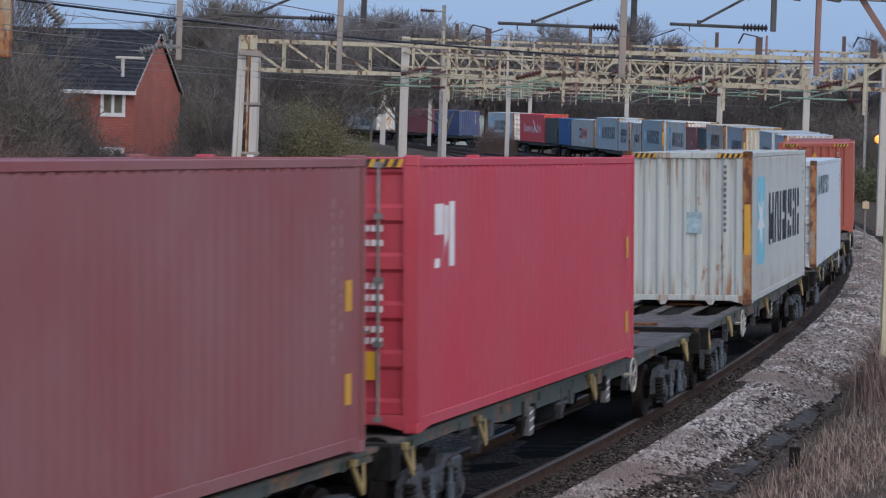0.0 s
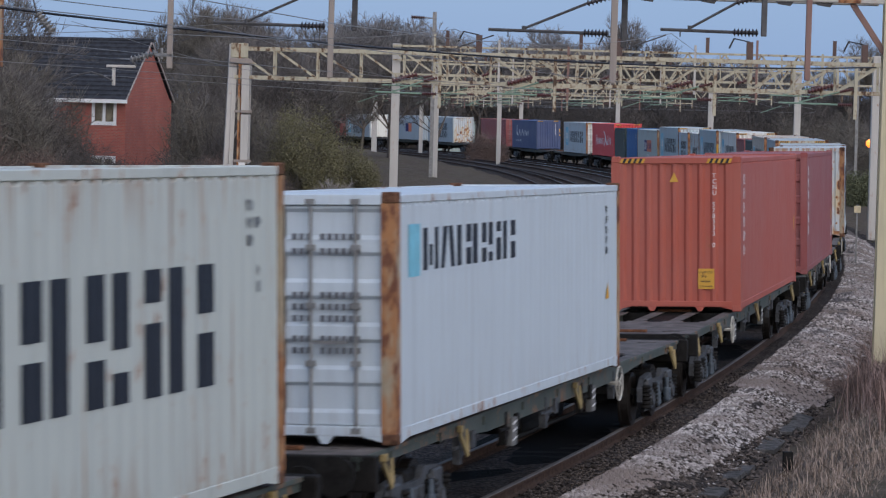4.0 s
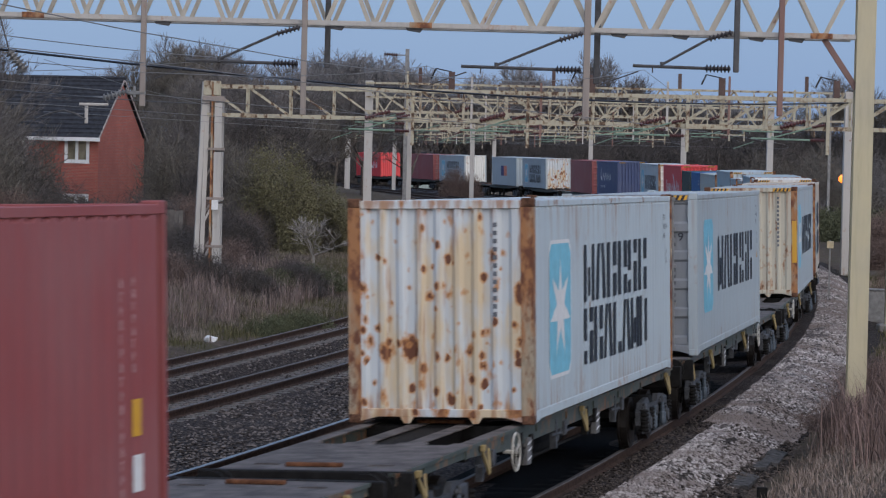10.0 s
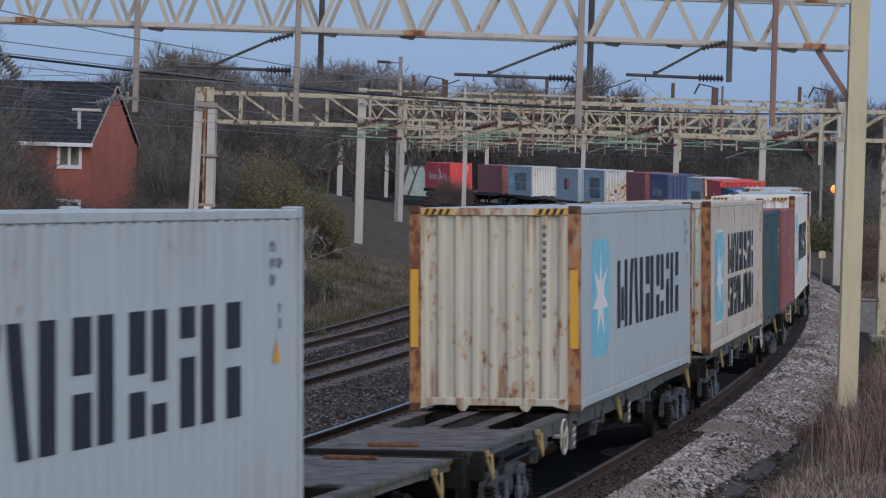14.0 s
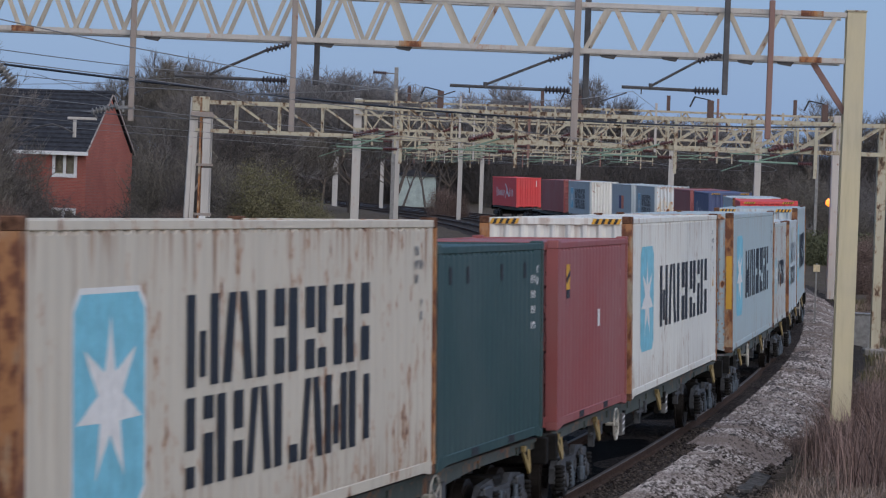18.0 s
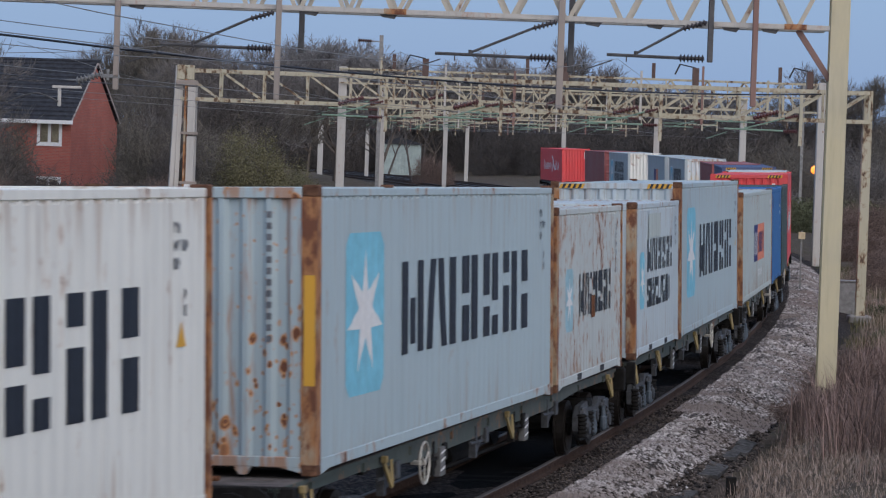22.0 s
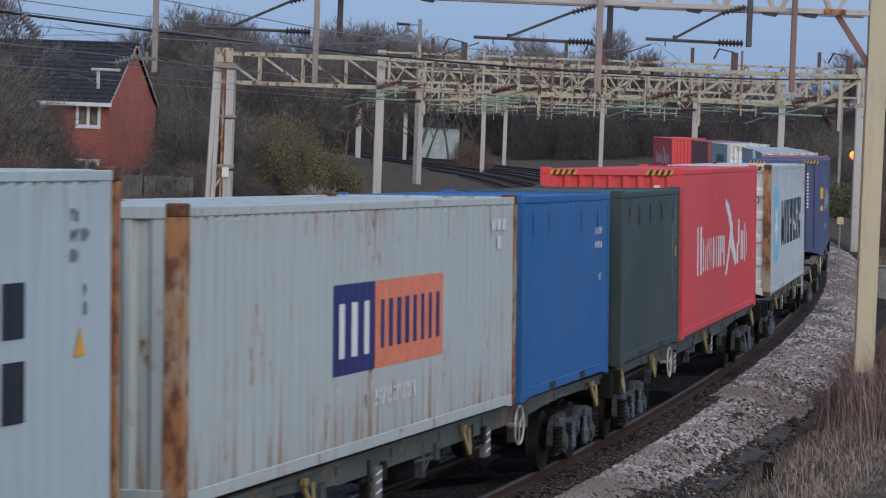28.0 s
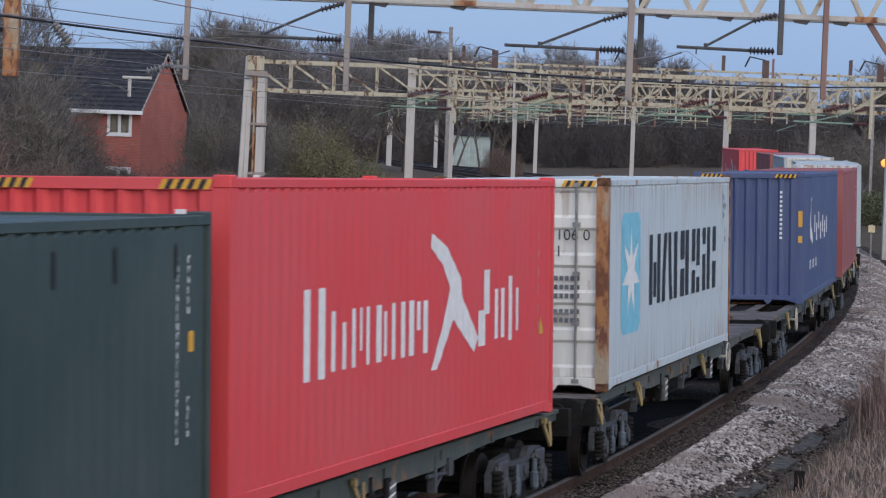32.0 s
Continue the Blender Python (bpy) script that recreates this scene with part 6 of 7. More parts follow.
def far_gantry(Y, x0, x1, zb, zt, w, pitch, posts, seed, yaw=0.0):
    g = thing("overhead_line_gantry", "weathered cream gantry farther along the curve", "gantry", "overhead line gantries", m=pose(0, Y, 0, 0, 0, yaw))
    rng = random.Random(seed)
    gz = float(rail_z(Y)) - 0.5
    for y in (-0.3, 0.3):
        for z in (zb, zt):
            m = MB()
            m.box(x0, x1, y - 0.05, y + 0.05, z - w * 0.7, z + w * 0.7)
            part("chord", m, CREAM_STEEL, g)
        n = max(2, round((x1 - x0) / pitch))
        p = (x1 - x0) / n
        for i in range(n):
            a = x0 + i * p
            for q0, q1 in (((a, zt), (a + p / 2, zb)), ((a + p / 2, zb), (a + p, zt))):
                part("lacing_bar", MB().bar((q0[0], y, q0[1]), (q1[0], y, q1[1]), w * 0.8, w * 0.8), CREAM_STEEL, g)
    for px, pw in posts:
        m = MB()
        m.box(px - pw, px + pw, -0.2, 0.2, gz, zt + 0.1, 0.02)
        part("upright", m, PALE_STEEL, g)
    for y in (-0.3, 0.3):
        part("mid_chord", MB().box(x0, x1, y - 0.03, y + 0.03, (zb + zt) / 2 - 0.035, (zb + zt) / 2 + 0.035), CREAM_STEEL, g)
    n = 7
    for i in range(n):
        xp = x0 + (x1 - x0) * (0.1 + 0.13 * i) + rng.uniform(-0.4, 0.4)
        part("drop_post", MB().box(xp - 0.05, xp + 0.05, -0.42, -0.32, zb - rng.uniform(0.6, 1.2), zt + rng.uniform(0.1, 0.7)), (CREAM_STEEL, PALE_STEEL, RED_TUBE)[i % 3], g)
        if i % 2 == 0:
            m = MB()
            m.sheet([xp - 1.1, xp - 1.02, xp + 0.9, xp + 0.98], [zb - 0.75, zb - 0.42, zb - 0.34, zb - 0.08], {(1, 0), (1, 2)}, -0.4, -0.34)
            m.v = [(a, c, b) for a, b, c in m.v]
            part("hanger_frame", m, CREAM_STEEL, g)
            cantilever(g, xp, xp - 2.4, zb - 0.55, -0.45, 0.5, VERDIGRIS, RED_INS, stay=True)
            part("bushing", MB().box(xp + 0.5, xp + 0.66, -0.08, 0.08, zt + 0.05, zt + 0.75), BROWN_INS, g)
        else:
            part("registration_tube", MB().tube((xp, -0.45, zb - 0.35), (xp + 2.2, -0.45, zb - 0.3), 0.03, n=5), VERDIGRIS, g)
            insulator(RED_INS, g, (xp - 0.9, -0.45, zb - 0.05), (xp - 0.1, -0.45, zb + 0.25), 0.09, 7)
        part("strut", MB().bar((xp + 1.2, -0.3, zb), (xp + 1.2, 0.3, zt), 0.06, 0.06), CREAM_STEEL, g)
    return g


def wire(name, pts, r, mat, label, group="overhead wires"):
    """A thin cable through the given points."""
    m = MB()
    m.rope(pts, r)
    return solid(name, m.mesh(name), mat, label, "cable", group)


def make_overhead():
    near_gantry()
    lattice_gantry()
    far_gantry(140, -4.25, 17.9, 6.55, 7.85, 0.06, 1.7, ((-4.1, 0.19), (18.1, 0.17)), 1, 0.0)
    far_gantry(190, -3.2, 19.9, 6.6, 7.9, 0.075, 1.9, ((-3.02, 0.2), (19.7, 0.2)), 2)
    far_gantry(240, -4.1, 18.2, 6.5, 7.8, 0.08, 2.0, ((-3.85, 0.17), (18.0, 0.22)), 3, -2)
    far_gantry(285, -10.6, 12.9, 6.5, 7.7, 0.08, 2.0, ((-10.3, 0.24), (1.5, 0.2), (12.65, 0.2)), 4, -3)
    far_gantry(332, -7.1, 4.4, 6.4, 7.7, 0.09, 2.0, ((-6.85, 0.2), (4.15, 0.2)), 5, -4)
    stations = [-40, 6, 51.5, 92.5, 138, 187.5, 237.5, 283, 331, 380, 430]
    for c in TRACKS:
        con, cat = [], []
        for a, b in zip(stations, stations[1:]):
            if a < 51 and c < -9:
                continue
            for k in range(8):
                s = a + (b - a) * k / 8
                f = k / 8
                con.append(tuple(on_line(s, c, 5.32)))
                cat.append(tuple(on_line(s, c, 6.3 - 0.75 * 4 * f * (1 - f))))
        wire("contact_wire", con, 0.0045, WIRE, "thin copper contact wire over a track")
        wire("catenary_wire", cat, 0.005, WIRE, "sagging catenary wire over a track")
    def sag(a, b, d, n=14):
        a, b = Vector(a), Vector(b)
        return [tuple(a.lerp(b, i / n) - Vector((0, 0, d * 4 * (i / n) * (1 - i / n)))) for i in range(n + 1)]
    wire("feeder_cable", sag((-13.3, 43.5, 6.75), (12.4, 95, 6.56), 0.56), 0.022, BLACK, "thick black feeder cable slung across the tracks")
    wire("feeder_cable", sag((-11.06, 54, 6.95), (-7.0, 95, 7.5), 0.1), 0.011, WIRE, "thin earth wire between two gantries")
    wire("feeder_cable", sag((-11.99, 54, 6.0), (-7.62, 95, 6.06), 0.12), 0.013, TUBE_DARK, "grey return wire between two gantries")
    # slim mast with an insulated arm, behind the lattice gantry
    g = thing("line_mast", "slim grey mast with an insulated arm", "mast", m=pose(-3.2, 188.5, 0))
    m = MB()
    m.box(-0.12, 0.12, -0.12, 0.12, -0.7, 11.1)
    part("pole", m, GREY_STEEL, g)
    m = MB()
    m.tube((0, 0, 10.7), (-0.6, 0, 10.72), 0.04, n=5)
    m.tube((0, 0, 9.9), (-0.9, 0, 10.6), 0.03, n=5)
    part("arm", m, GREY_STEEL, g)
    insulator(BROWN_INS, g, (-0.6, 0, 10.72), (-1.45, 0, 10.75), 0.14, 6)
    for x, y, h in ((25.3, 205, 8.2), (8.3, 90, 0),):
        if h:
            g = thing("line_mast", "slim grey mast with an insulated arm", "mast", m=pose(x, y, 0))
            m = MB()
            m.box(-0.09, 0.09, -0.09, 0.09, -0.7, h + 1.2)
            part("pole", m, GREY_STEEL, g)
            m = MB()
            m.tube((0, 0, h + 0.6), (1.2, 0, h + 0.62), 0.03, n=5)
            part("arm", m, GREY_STEEL, g)


# ---- house ----


def make_house():
    brick = Nodes("red_brick_courses")
    bt = brick.add("ShaderNodeTexBrick", Scale=1.0)
    bt.inputs["Brick Width"].default_value, bt.inputs["Row Height"].default_value, bt.inputs["Mortar Size"].default_value = 0.225, 0.075, 0.008
    bt.inputs["Color1"].default_value, bt.inputs["Color2"].default_value, bt.inputs["Mortar"].default_value = (0.44, 0.115, 0.085, 1), (0.34, 0.09, 0.07, 1), (0.3, 0.2, 0.17, 1)
    v = brick.add("ShaderNodeTexCoord")
    sep = brick.add("ShaderNodeSeparateXYZ")
    brick.link(v.outputs["Object"], sep.inputs[0])
    com = brick.add("ShaderNodeCombineXYZ")
    brick.link(brick.math("ADD", sep.outputs["X"], sep.outputs["Y"]), com.inputs["X"])
    brick.link(sep.outputs["Z"], com.inputs["Y"])
    brick.link(com.outputs[0], bt.inputs["Vector"])
    col = brick.mix(brick.ramp(brick.noise(0.8, 4), 0.4, 0.7), bt.outputs["Color"], (0.3, 0.1, 0.08))
    BRICK = brick.done(col, 0.9, 0, bt.outputs["Fac"], -0.01)
    tile = plain("dark_roof_tile", (0.042, 0.045, 0.054), 0.8, 0, 0.4, 4)
    frame = plain("white_window_frame", (0.75, 0.75, 0.75), 0.5, 0, 0.06, 8)
    glass = Nodes("window_glass")
    glass.bsdf.inputs["Transmission Weight"].default_value = 1.0
    glass.bsdf.inputs["IOR"].default_value = 1.45
    GLASS = glass.done((0.9, 0.92, 0.92), 0.05)
    verge = plain("grey_mortared_verge", (0.4, 0.36, 0.35), 0.85, 0, 0.7, 9)
    curtain = plain("beige_curtain", (0.5, 0.43, 0.32), 0.9, 0, 0.2, 6)
    # the near corner of front wall and gable; x runs to the left along the front, y back along the gable
    h = thing("brick_house", "red brick house with a dark tiled roof and white windows", "house", m=pose(-17.8, 150, 0, 0, 0, -14.0))
    Wd, Dp, ez, pz = 9.0, 6.4, 5.07, 8.0
    t = 0.25

    def wall(x0, x1, z0, z1, y0=0.0, y1=t):
        return (x0, x1, y0, y1, z0, z1)
    # front wall with two storeys of window openings
    wins = [(-1.75, -0.5, 3.8, 5.0), (-1.75, -0.5, 1.0, 2.2), (-4.9, -3.9, 3.9, 4.9), (-5.2, -3.9, 1.0, 2.2)]
    xs = sorted({-Wd, 0.0, *[a for w in wins for a in w[:2]]})
    zs = sorted({-0.3, ez, *[a for w in wins for a in w[2:]]})
    holes = {(i, j) for i in range(len(xs) - 1) for j in range(len(zs) - 1) for w in wins
             if w[0] < (xs[i] + xs[i + 1]) / 2 < w[1] and w[2] < (zs[j] + zs[j + 1]) / 2 < w[3]}
    m = MB().sheet(xs, zs, holes, 0, t)
    m.v = [(x, y, z) for x, z, y in m.v]
    part("front_wall", m, BRICK, h)
    m = MB()
    m.prism([(t + 0.002, -0.3), (Dp, -0.3), (Dp, ez), (Dp / 2, pz - 0.1), (t + 0.002, ez + 0.15)], 0, -t, 0)
    part("gable_wall", m, BRICK, h)
    m = MB()
    m.prism([(t + 0.002, -0.3), (Dp, -0.3), (Dp, ez), (Dp / 2, pz - 0.1), (t + 0.002, ez + 0.15)], 0, -Wd, -Wd + t)
    part("gable_wall", m, BRICK, h)
    m = MB()
    m.box(-Wd, 0, Dp + 0.003, Dp + t, -0.3, ez)
    part("back_wall", m, BRICK, h)
    m = MB()
    m.box(-Wd + t, -t, t, Dp, -0.25, 0.0)
    part("ground_floor", m, CONCRETE, h)
    # roof slopes in courses
    for side in (0, 1):
        n, up, low = 14, [], []
        for i in range(n):
            f0, f1 = i / n, (i + 1) / n
            y0, y1 = -0.35 + (Dp / 2 + 0.35) * f0, -0.35 + (Dp / 2 + 0.35) * f1
            z0, z1 = ez - 0.1 + (pz - ez + 0.15) * f0, ez - 0.1 + (pz - ez + 0.15) * f1
            up += [(y0, z0 + 0.11), (y1 - 0.002, z1 + 0.03)]
            low += [(y0, z0)]
        outline = up + [(y1, z1)] + low[::-1]
        if side:
            outline = [(Dp - a, b) for a, b in outline]
        part("roof_slope", MB().prism(outline, 0, -Wd - 0.1, 0.12), tile, h, "dark tile courses")
    m = MB()
    m.tube((-Wd - 0.2, Dp / 2, pz + 0.08), (0.2, Dp / 2, pz + 0.08), 0.1, n=8)
    part("ridge_tiles", m, tile, h)
    for s in (0, 1):
        m = MB()
        a, b = (0.14, -0.33, ez - 0.1), (0.14, Dp / 2, pz + 0.02)
        if s:
            a = (0.14, Dp + 0.33, ez - 0.1)
        m.bar(a, b, 0.04, 0.09)
        part("bargeboard", m, verge, h, "brown verge board")
    m = MB()
    m.box(-Wd - 0.2, 0.2, -0.4, -0.3, ez - 0.22, ez - 0.03)
    part("fascia", m, frame, h, "white fascia board")
    m = MB()
    m.box(-Wd, 0, -0.3, 0, ez - 0.2, ez - 0.16)
    part("soffit", m, frame, h)
    for i, (x0, x1, z0, z1) in enumerate(wins):
        wdw = MB()
        wdw.box(x0 - 0.03, x1 + 0.03, -0.03, -0.003, z0 - 0.02, z0 + 0.13)
        wdw.box(x0 - 0.03, x1 + 0.03, -0.03, -0.003, z1 - 0.12, z1 + 0.02)
        for x in (x0 - 0.03, (x0 + x1) / 2 - 0.08, x1 - 0.13):
            wdw.box(x, x + 0.16, -0.028, -0.005, z0 + 0.13, z1 - 0.12)
        w = part("window", wdw, frame, h, "white casement window")
        m = MB()
        m.box(x0 + 0.1, x1 - 0.1, 0.066, 0.074, z0 + 0.1, z1 - 0.1)
        part("pane", m, GLASS, w)
        m = MB()
        m.box(x0 + 0.1, (x0 + x1) / 2 - 0.12, 0.12, 0.14, z0 + 0.1, z1 - 0.1)
        m.box((x0 + x1) / 2 + 0.06, x1 - 0.1, 0.12, 0.14, z0 + 0.1, z1 - 0.1)
        part("curtain", m, curtain, w)
        m = MB()
        m.box(x0 - 0.05, x1 + 0.05, -0.05, -0.003, z0 - 0.06, z0 - 0.024)
        part("sill", m, frame, w)
    m = MB()
    m.tube((-1.0, 2.0, 6.2), (-1.0, 2.0, 7.1), 0.05, n=6)
    m.tube((-1.6, 2.0, 7.05), (-0.1, 2.0, 7.1), 0.05, n=6)
    part("roof_vent", m, GREY_STEEL, h, "grey flue with a cross pipe")
    # a made-up shed, added for the pale hazy patch beyond the far curve
    sh = thing("shed", "made-up pale shed standing in for a hazy patch behind leaning trees", "shed", m=pose(-3.6, 392, 0, 0, 0, 4))
    pale = plain("pale_haze_patch_sheeting", (0.33, 0.4, 0.39), 0.7, 0, 0.2, 1.2)
    zb = ground_at(-3.6, 392) - 0.2
    m = MB()
    m.sheet(np.linspace(-2.6, 2.6, 27).tolist(), [zb, zb + 4.2], set(), 0, 0.06)
    m.v = [(x, z + (0.03 if round((x + 2.6) / 0.2) % 2 else 0), y) for x, y, z in m.v]
    part("front_wall", m, pale, sh)
    m = MB()
    for x in (-2.6, 2.52):
        m.box(x, x + 0.08, 0.1, 5.0, zb, zb + 4.2)
    m.box(-2.5, 2.5, 4.92, 5.0, zb, zb + 4.2)
    part("back_wall", m, pale, sh)
    part("roof", MB().prism([(-2.8, zb + 4.2), (2.8, zb + 4.2), (2.8, zb + 4.3), (0, zb + 5.1), (-2.8, zb + 4.3)], 1, -0.3, 5.2), tile, sh, "dark low-pitched roof")
    # garden fence
    f = thing("garden_fence", "weathered grey timber panel fence", "fence", m=pose(-12.9, 103, 0.75, 0, 0, -4))
    wood = plain("weathered_fence_timber", (0.15, 0.138, 0.13), 0.9, 0, 0.3, 4)
    for i in range(2):
        m = MB()
        m.box(i * 1.85 - 0.05, i * 1.85 + 0.05, -0.05, 0.05, -0.4, 1.9)
        part("post", m, wood, f)
        for k in range(11):
            m = MB()
            x = i * 1.85 + 0.1 + k * 0.155
            m.box(x, x + 0.145, -0.012 + 0.004 * (k % 2), 0.012 + 0.004 * (k % 2), 0.05, 1.75 + 0.02 * (k % 3))
            part("board", m, wood, f)


# ---- trees, scrub and grass ----


def twig_faces(P, Q, r0, r1):
    """Three-sided twigs from P to Q, all at once."""
    n = len(P)
    d = Q - P
    d /= np.linalg.norm(d, axis=1)[:, None] + 1e-9
    ref = np.where(np.abs(d[:, 2:3]) > 0.9, np.array([[1.0, 0, 0]]), np.array([[0, 0, 1.0]]))
    u = np.cross(d, ref)
    u /= np.linalg.norm(u, axis=1)[:, None] + 1e-9
    w = np.cross(d, u)
    vs = np.zeros((n, 6, 3))
    for k in range(3):
        a = 2 * math.pi * k / 3
        e = u * math.cos(a) + w * math.sin(a)
        vs[:, k] = P + e * r0[:, None]
        vs[:, 3 + k] = Q + e * r1[:, None]
    f = np.array([[0, 1, 4, 3], [1, 2, 5, 4], [2, 0, 3, 5]])
    return vs.reshape(-1, 3), (f[None] + (np.arange(n) * 6)[:, None, None]).reshape(-1, 4)


def grow(seed, height, spread, levels, kids, trunk=0.2, lean=0.75, twig=0.012):
    """A bare winter tree: returns limb and twig segments."""
    rng = np.random.RandomState(seed)
    P, Q = [np.zeros(3)], [np.array([rng.randn() * 0.03 * height, rng.randn() * 0.03 * height, height * 0.32])]
    R0, R1 = [trunk], [trunk * 0.75]
    out = [(np.array(P), np.array(Q), np.array(R0), np.array(R1))]
    tips, dirs, rad, length = np.array(Q), np.array([[0, 0, 1.0]]), np.array([trunk * 0.75]), height * 0.34
    for lv in range(levels):
        n = kids[lv]
        base = np.repeat(tips, n, 0)
        d = np.repeat(dirs, n, 0)
        jit = rng.randn(len(base), 3) * np.array([spread, spread, 0.35])
        nd = d * lean + jit * (0.75 if lv else 1.0) + np.array([0, 0, 0.22])
        nd /= np.linalg.norm(nd, axis=1)[:, None]
        ln = length * (0.6 + 0.6 * rng.rand(len(base)))
        back = rng.rand(len(base))[:, None] * 0.55
        start = base - np.repeat(dirs, n, 0) * (back * length * (0.9 if lv else 0.4))
        end = start + nd * ln[:, None]
        r = np.repeat(rad, n) * 0.62
        r = np.maximum(r, twig)
        out.append((start, end, r, np.maximum(r * 0.6, twig * 0.6)))
        tips, dirs, rad, length = end, nd, r * 0.6, length * 0.66
    return out


def tree_meshes(name, seed, height, spread, kids, bark, twigs, trunk=0.2, limb_levels=2, twig=0.012):
    segs = grow(seed, height, spread, len(kids), kids, trunk, twig=twig)
    def build(parts, nm, mat):
        vs, fs, k = [], [], 0
        for p, q, a, b in parts:
            v, f = twig_faces(p, q, a, b)
            vs.append(v)
            fs.append(f + k)
            k += len(v)
        return raw_mesh(nm, np.concatenate(vs), np.concatenate(fs), mat)
    return build(segs[:limb_levels + 1], "trunk", bark), build(segs[limb_levels + 1:], "crown", twigs)


def thicket_mesh(name, seed, n, size, mat, r=0.012, length=0.9, up=0.5):
    """A tangle of twigs that fills a lumpy dome."""
    rng = np.random.RandomState(seed)
    lumps = [(rng.randn(2) * 0.45, 0.35 + 0.5 * rng.rand()) for _ in range(9)]
    P = []
    while len(P) < n:
        p = rng.rand(4000, 3) * np.array([2, 2, 1]) - np.array([1, 1, 0])
        ok = np.zeros(len(p), bool)
        for c, h in lumps:
            ok |= ((p[:, 0] - c[0]) ** 2 + (p[:, 1] - c[1]) ** 2) / 0.3 + (p[:, 2] / h) ** 2 < 1 + 0.25 * rng.randn(len(p))
        P += p[ok].tolist()
    P = np.array(P[:n]) * np.array(size)
    d = rng.randn(n, 3) * np.array([1, 1, 0.6]) + np.array([0, 0, up])
    d /= np.linalg.norm(d, axis=1)[:, None]
    ln = length * (0.4 + rng.rand(n))
    v, f = twig_faces(P, P + d * ln[:, None], np.full(n, r), np.full(n, r * 0.4))
    return raw_mesh(name, v, f, mat)


def leaf_mesh(name, seed, n, size, mat, leaf=0.12):
    rng = np.random.RandomState(seed)
    lumps = [(rng.randn(2) * 0.4, 0.4 + 0.55 * rng.rand(), 0.2 + 0.2 * rng.rand()) for _ in range(10)]
    P = []
    while len(P) < n:
        p = rng.rand(6000, 3) * np.array([2, 2, 1.1]) - np.array([1, 1, 0])
        ok = np.zeros(len(p), bool)
        for c, h, w in lumps:
            d = ((p[:, 0] - c[0]) ** 2 + (p[:, 1] - c[1]) ** 2) / w + (p[:, 2] / h) ** 2
            ok |= (d < 1 + 0.2 * rng.randn(len(p))) & (d > 0.35)
        P += p[ok].tolist()
    P = np.array(P[:n]) * np.array(size)
    a, b = rng.randn(n, 3), rng.randn(n, 3)
    a /= np.linalg.norm(a, axis=1)[:, None]
    b = np.cross(a, b)
    b /= np.linalg.norm(b, axis=1)[:, None]
    L = leaf * (0.6 + 0.8 * rng.rand(n, 1))
    v = np.stack([P - a * L, P + b * L * 0.45, P + a * L, P - b * L * 0.45], 1).reshape(-1, 3)
    f = np.arange(4 * n).reshape(-1, 4)
    return raw_mesh(name, v, f, mat)


def blades(name, seed, spots, mat, h, w, per, sway=0.45):
    """Bent grass stems standing on the given spots."""
    rng = np.random.RandomState(seed)
    base = np.repeat(spots, per, 0)
    n = len(base)
    base = base + np.stack([rng.randn(n) * 0.12, rng.randn(n) * 0.12, np.full(n, -0.06)], 1)
    a = rng.rand(n) * 6.28
    d = np.stack([np.cos(a), np.sin(a), np.zeros(n)], 1)
    side = np.stack([-np.sin(a), np.cos(a), np.zeros(n)], 1)
    hh = h * (0.3 + 0.95 * rng.rand(n, 1))
    bend = hh * (0.05 + sway * rng.rand(n, 1) ** 1.5)
    up = np.array([[0, 0, 1.0]])
    ww = w * (0.6 + 0.8 * rng.rand(n, 1))
    v = np.stack([base - side * ww, base + side * ww, base + up * hh * 0.6 + d * bend * 0.35 + side * ww * 0.7, base + up * hh * 0.6 + d * bend * 0.35 - side * ww * 0.7, base + up * hh + d * bend], 1).reshape(-1, 3)
    k = np.arange(n) * 5
    quads = np.stack([k, k + 1, k + 2, k + 3], 1).tolist()
    tris = np.stack([k + 3, k + 2, k + 4], 1).tolist()
    return raw_mesh(name, v, quads + tris, mat)


def spots_on(seed, n, s0, s1, o0, o1, clump=0.0, trim=0.0):
    rng = np.random.RandomState(seed)
    s, o = s0 + (s1 - s0) * rng.rand(n), o0 + (o1 - o0) * rng.rand(n)
    if clump:
        keep = np.array([noise.noise(Vector((a * clump, b * clump, seed))) > -0.12 for a, b in zip(s, o)])
        s, o = s[keep], o[keep]
    if trim:
        keep = o > 3.65 + 0.19 * np.clip(49 - s, 0, 99) + 0.35 * np.sin(s * 1.3)
        s, o = s[keep], o[keep]
    th = np.interp(s, S_ALL, _th)
    z = np.array([float(rail_z(a)) + float(ground_up(a, b)) for a, b in zip(s, o)])
    return np.stack([np.interp(s, S_ALL, _x) + o * np.cos(th), np.interp(s, S_ALL, _y) - o * np.sin(th), z], 1)


def ground_at(x, y):
    i = int(np.argmin((_x - x) ** 2 + (_y - y) ** 2))
    s, th = S_ALL[i], _th[i]
    o = (x - _x[i]) * math.cos(th) - (y - _y[i]) * math.sin(th)
    return float(rail_z(s)) + float(ground_up(s, o))


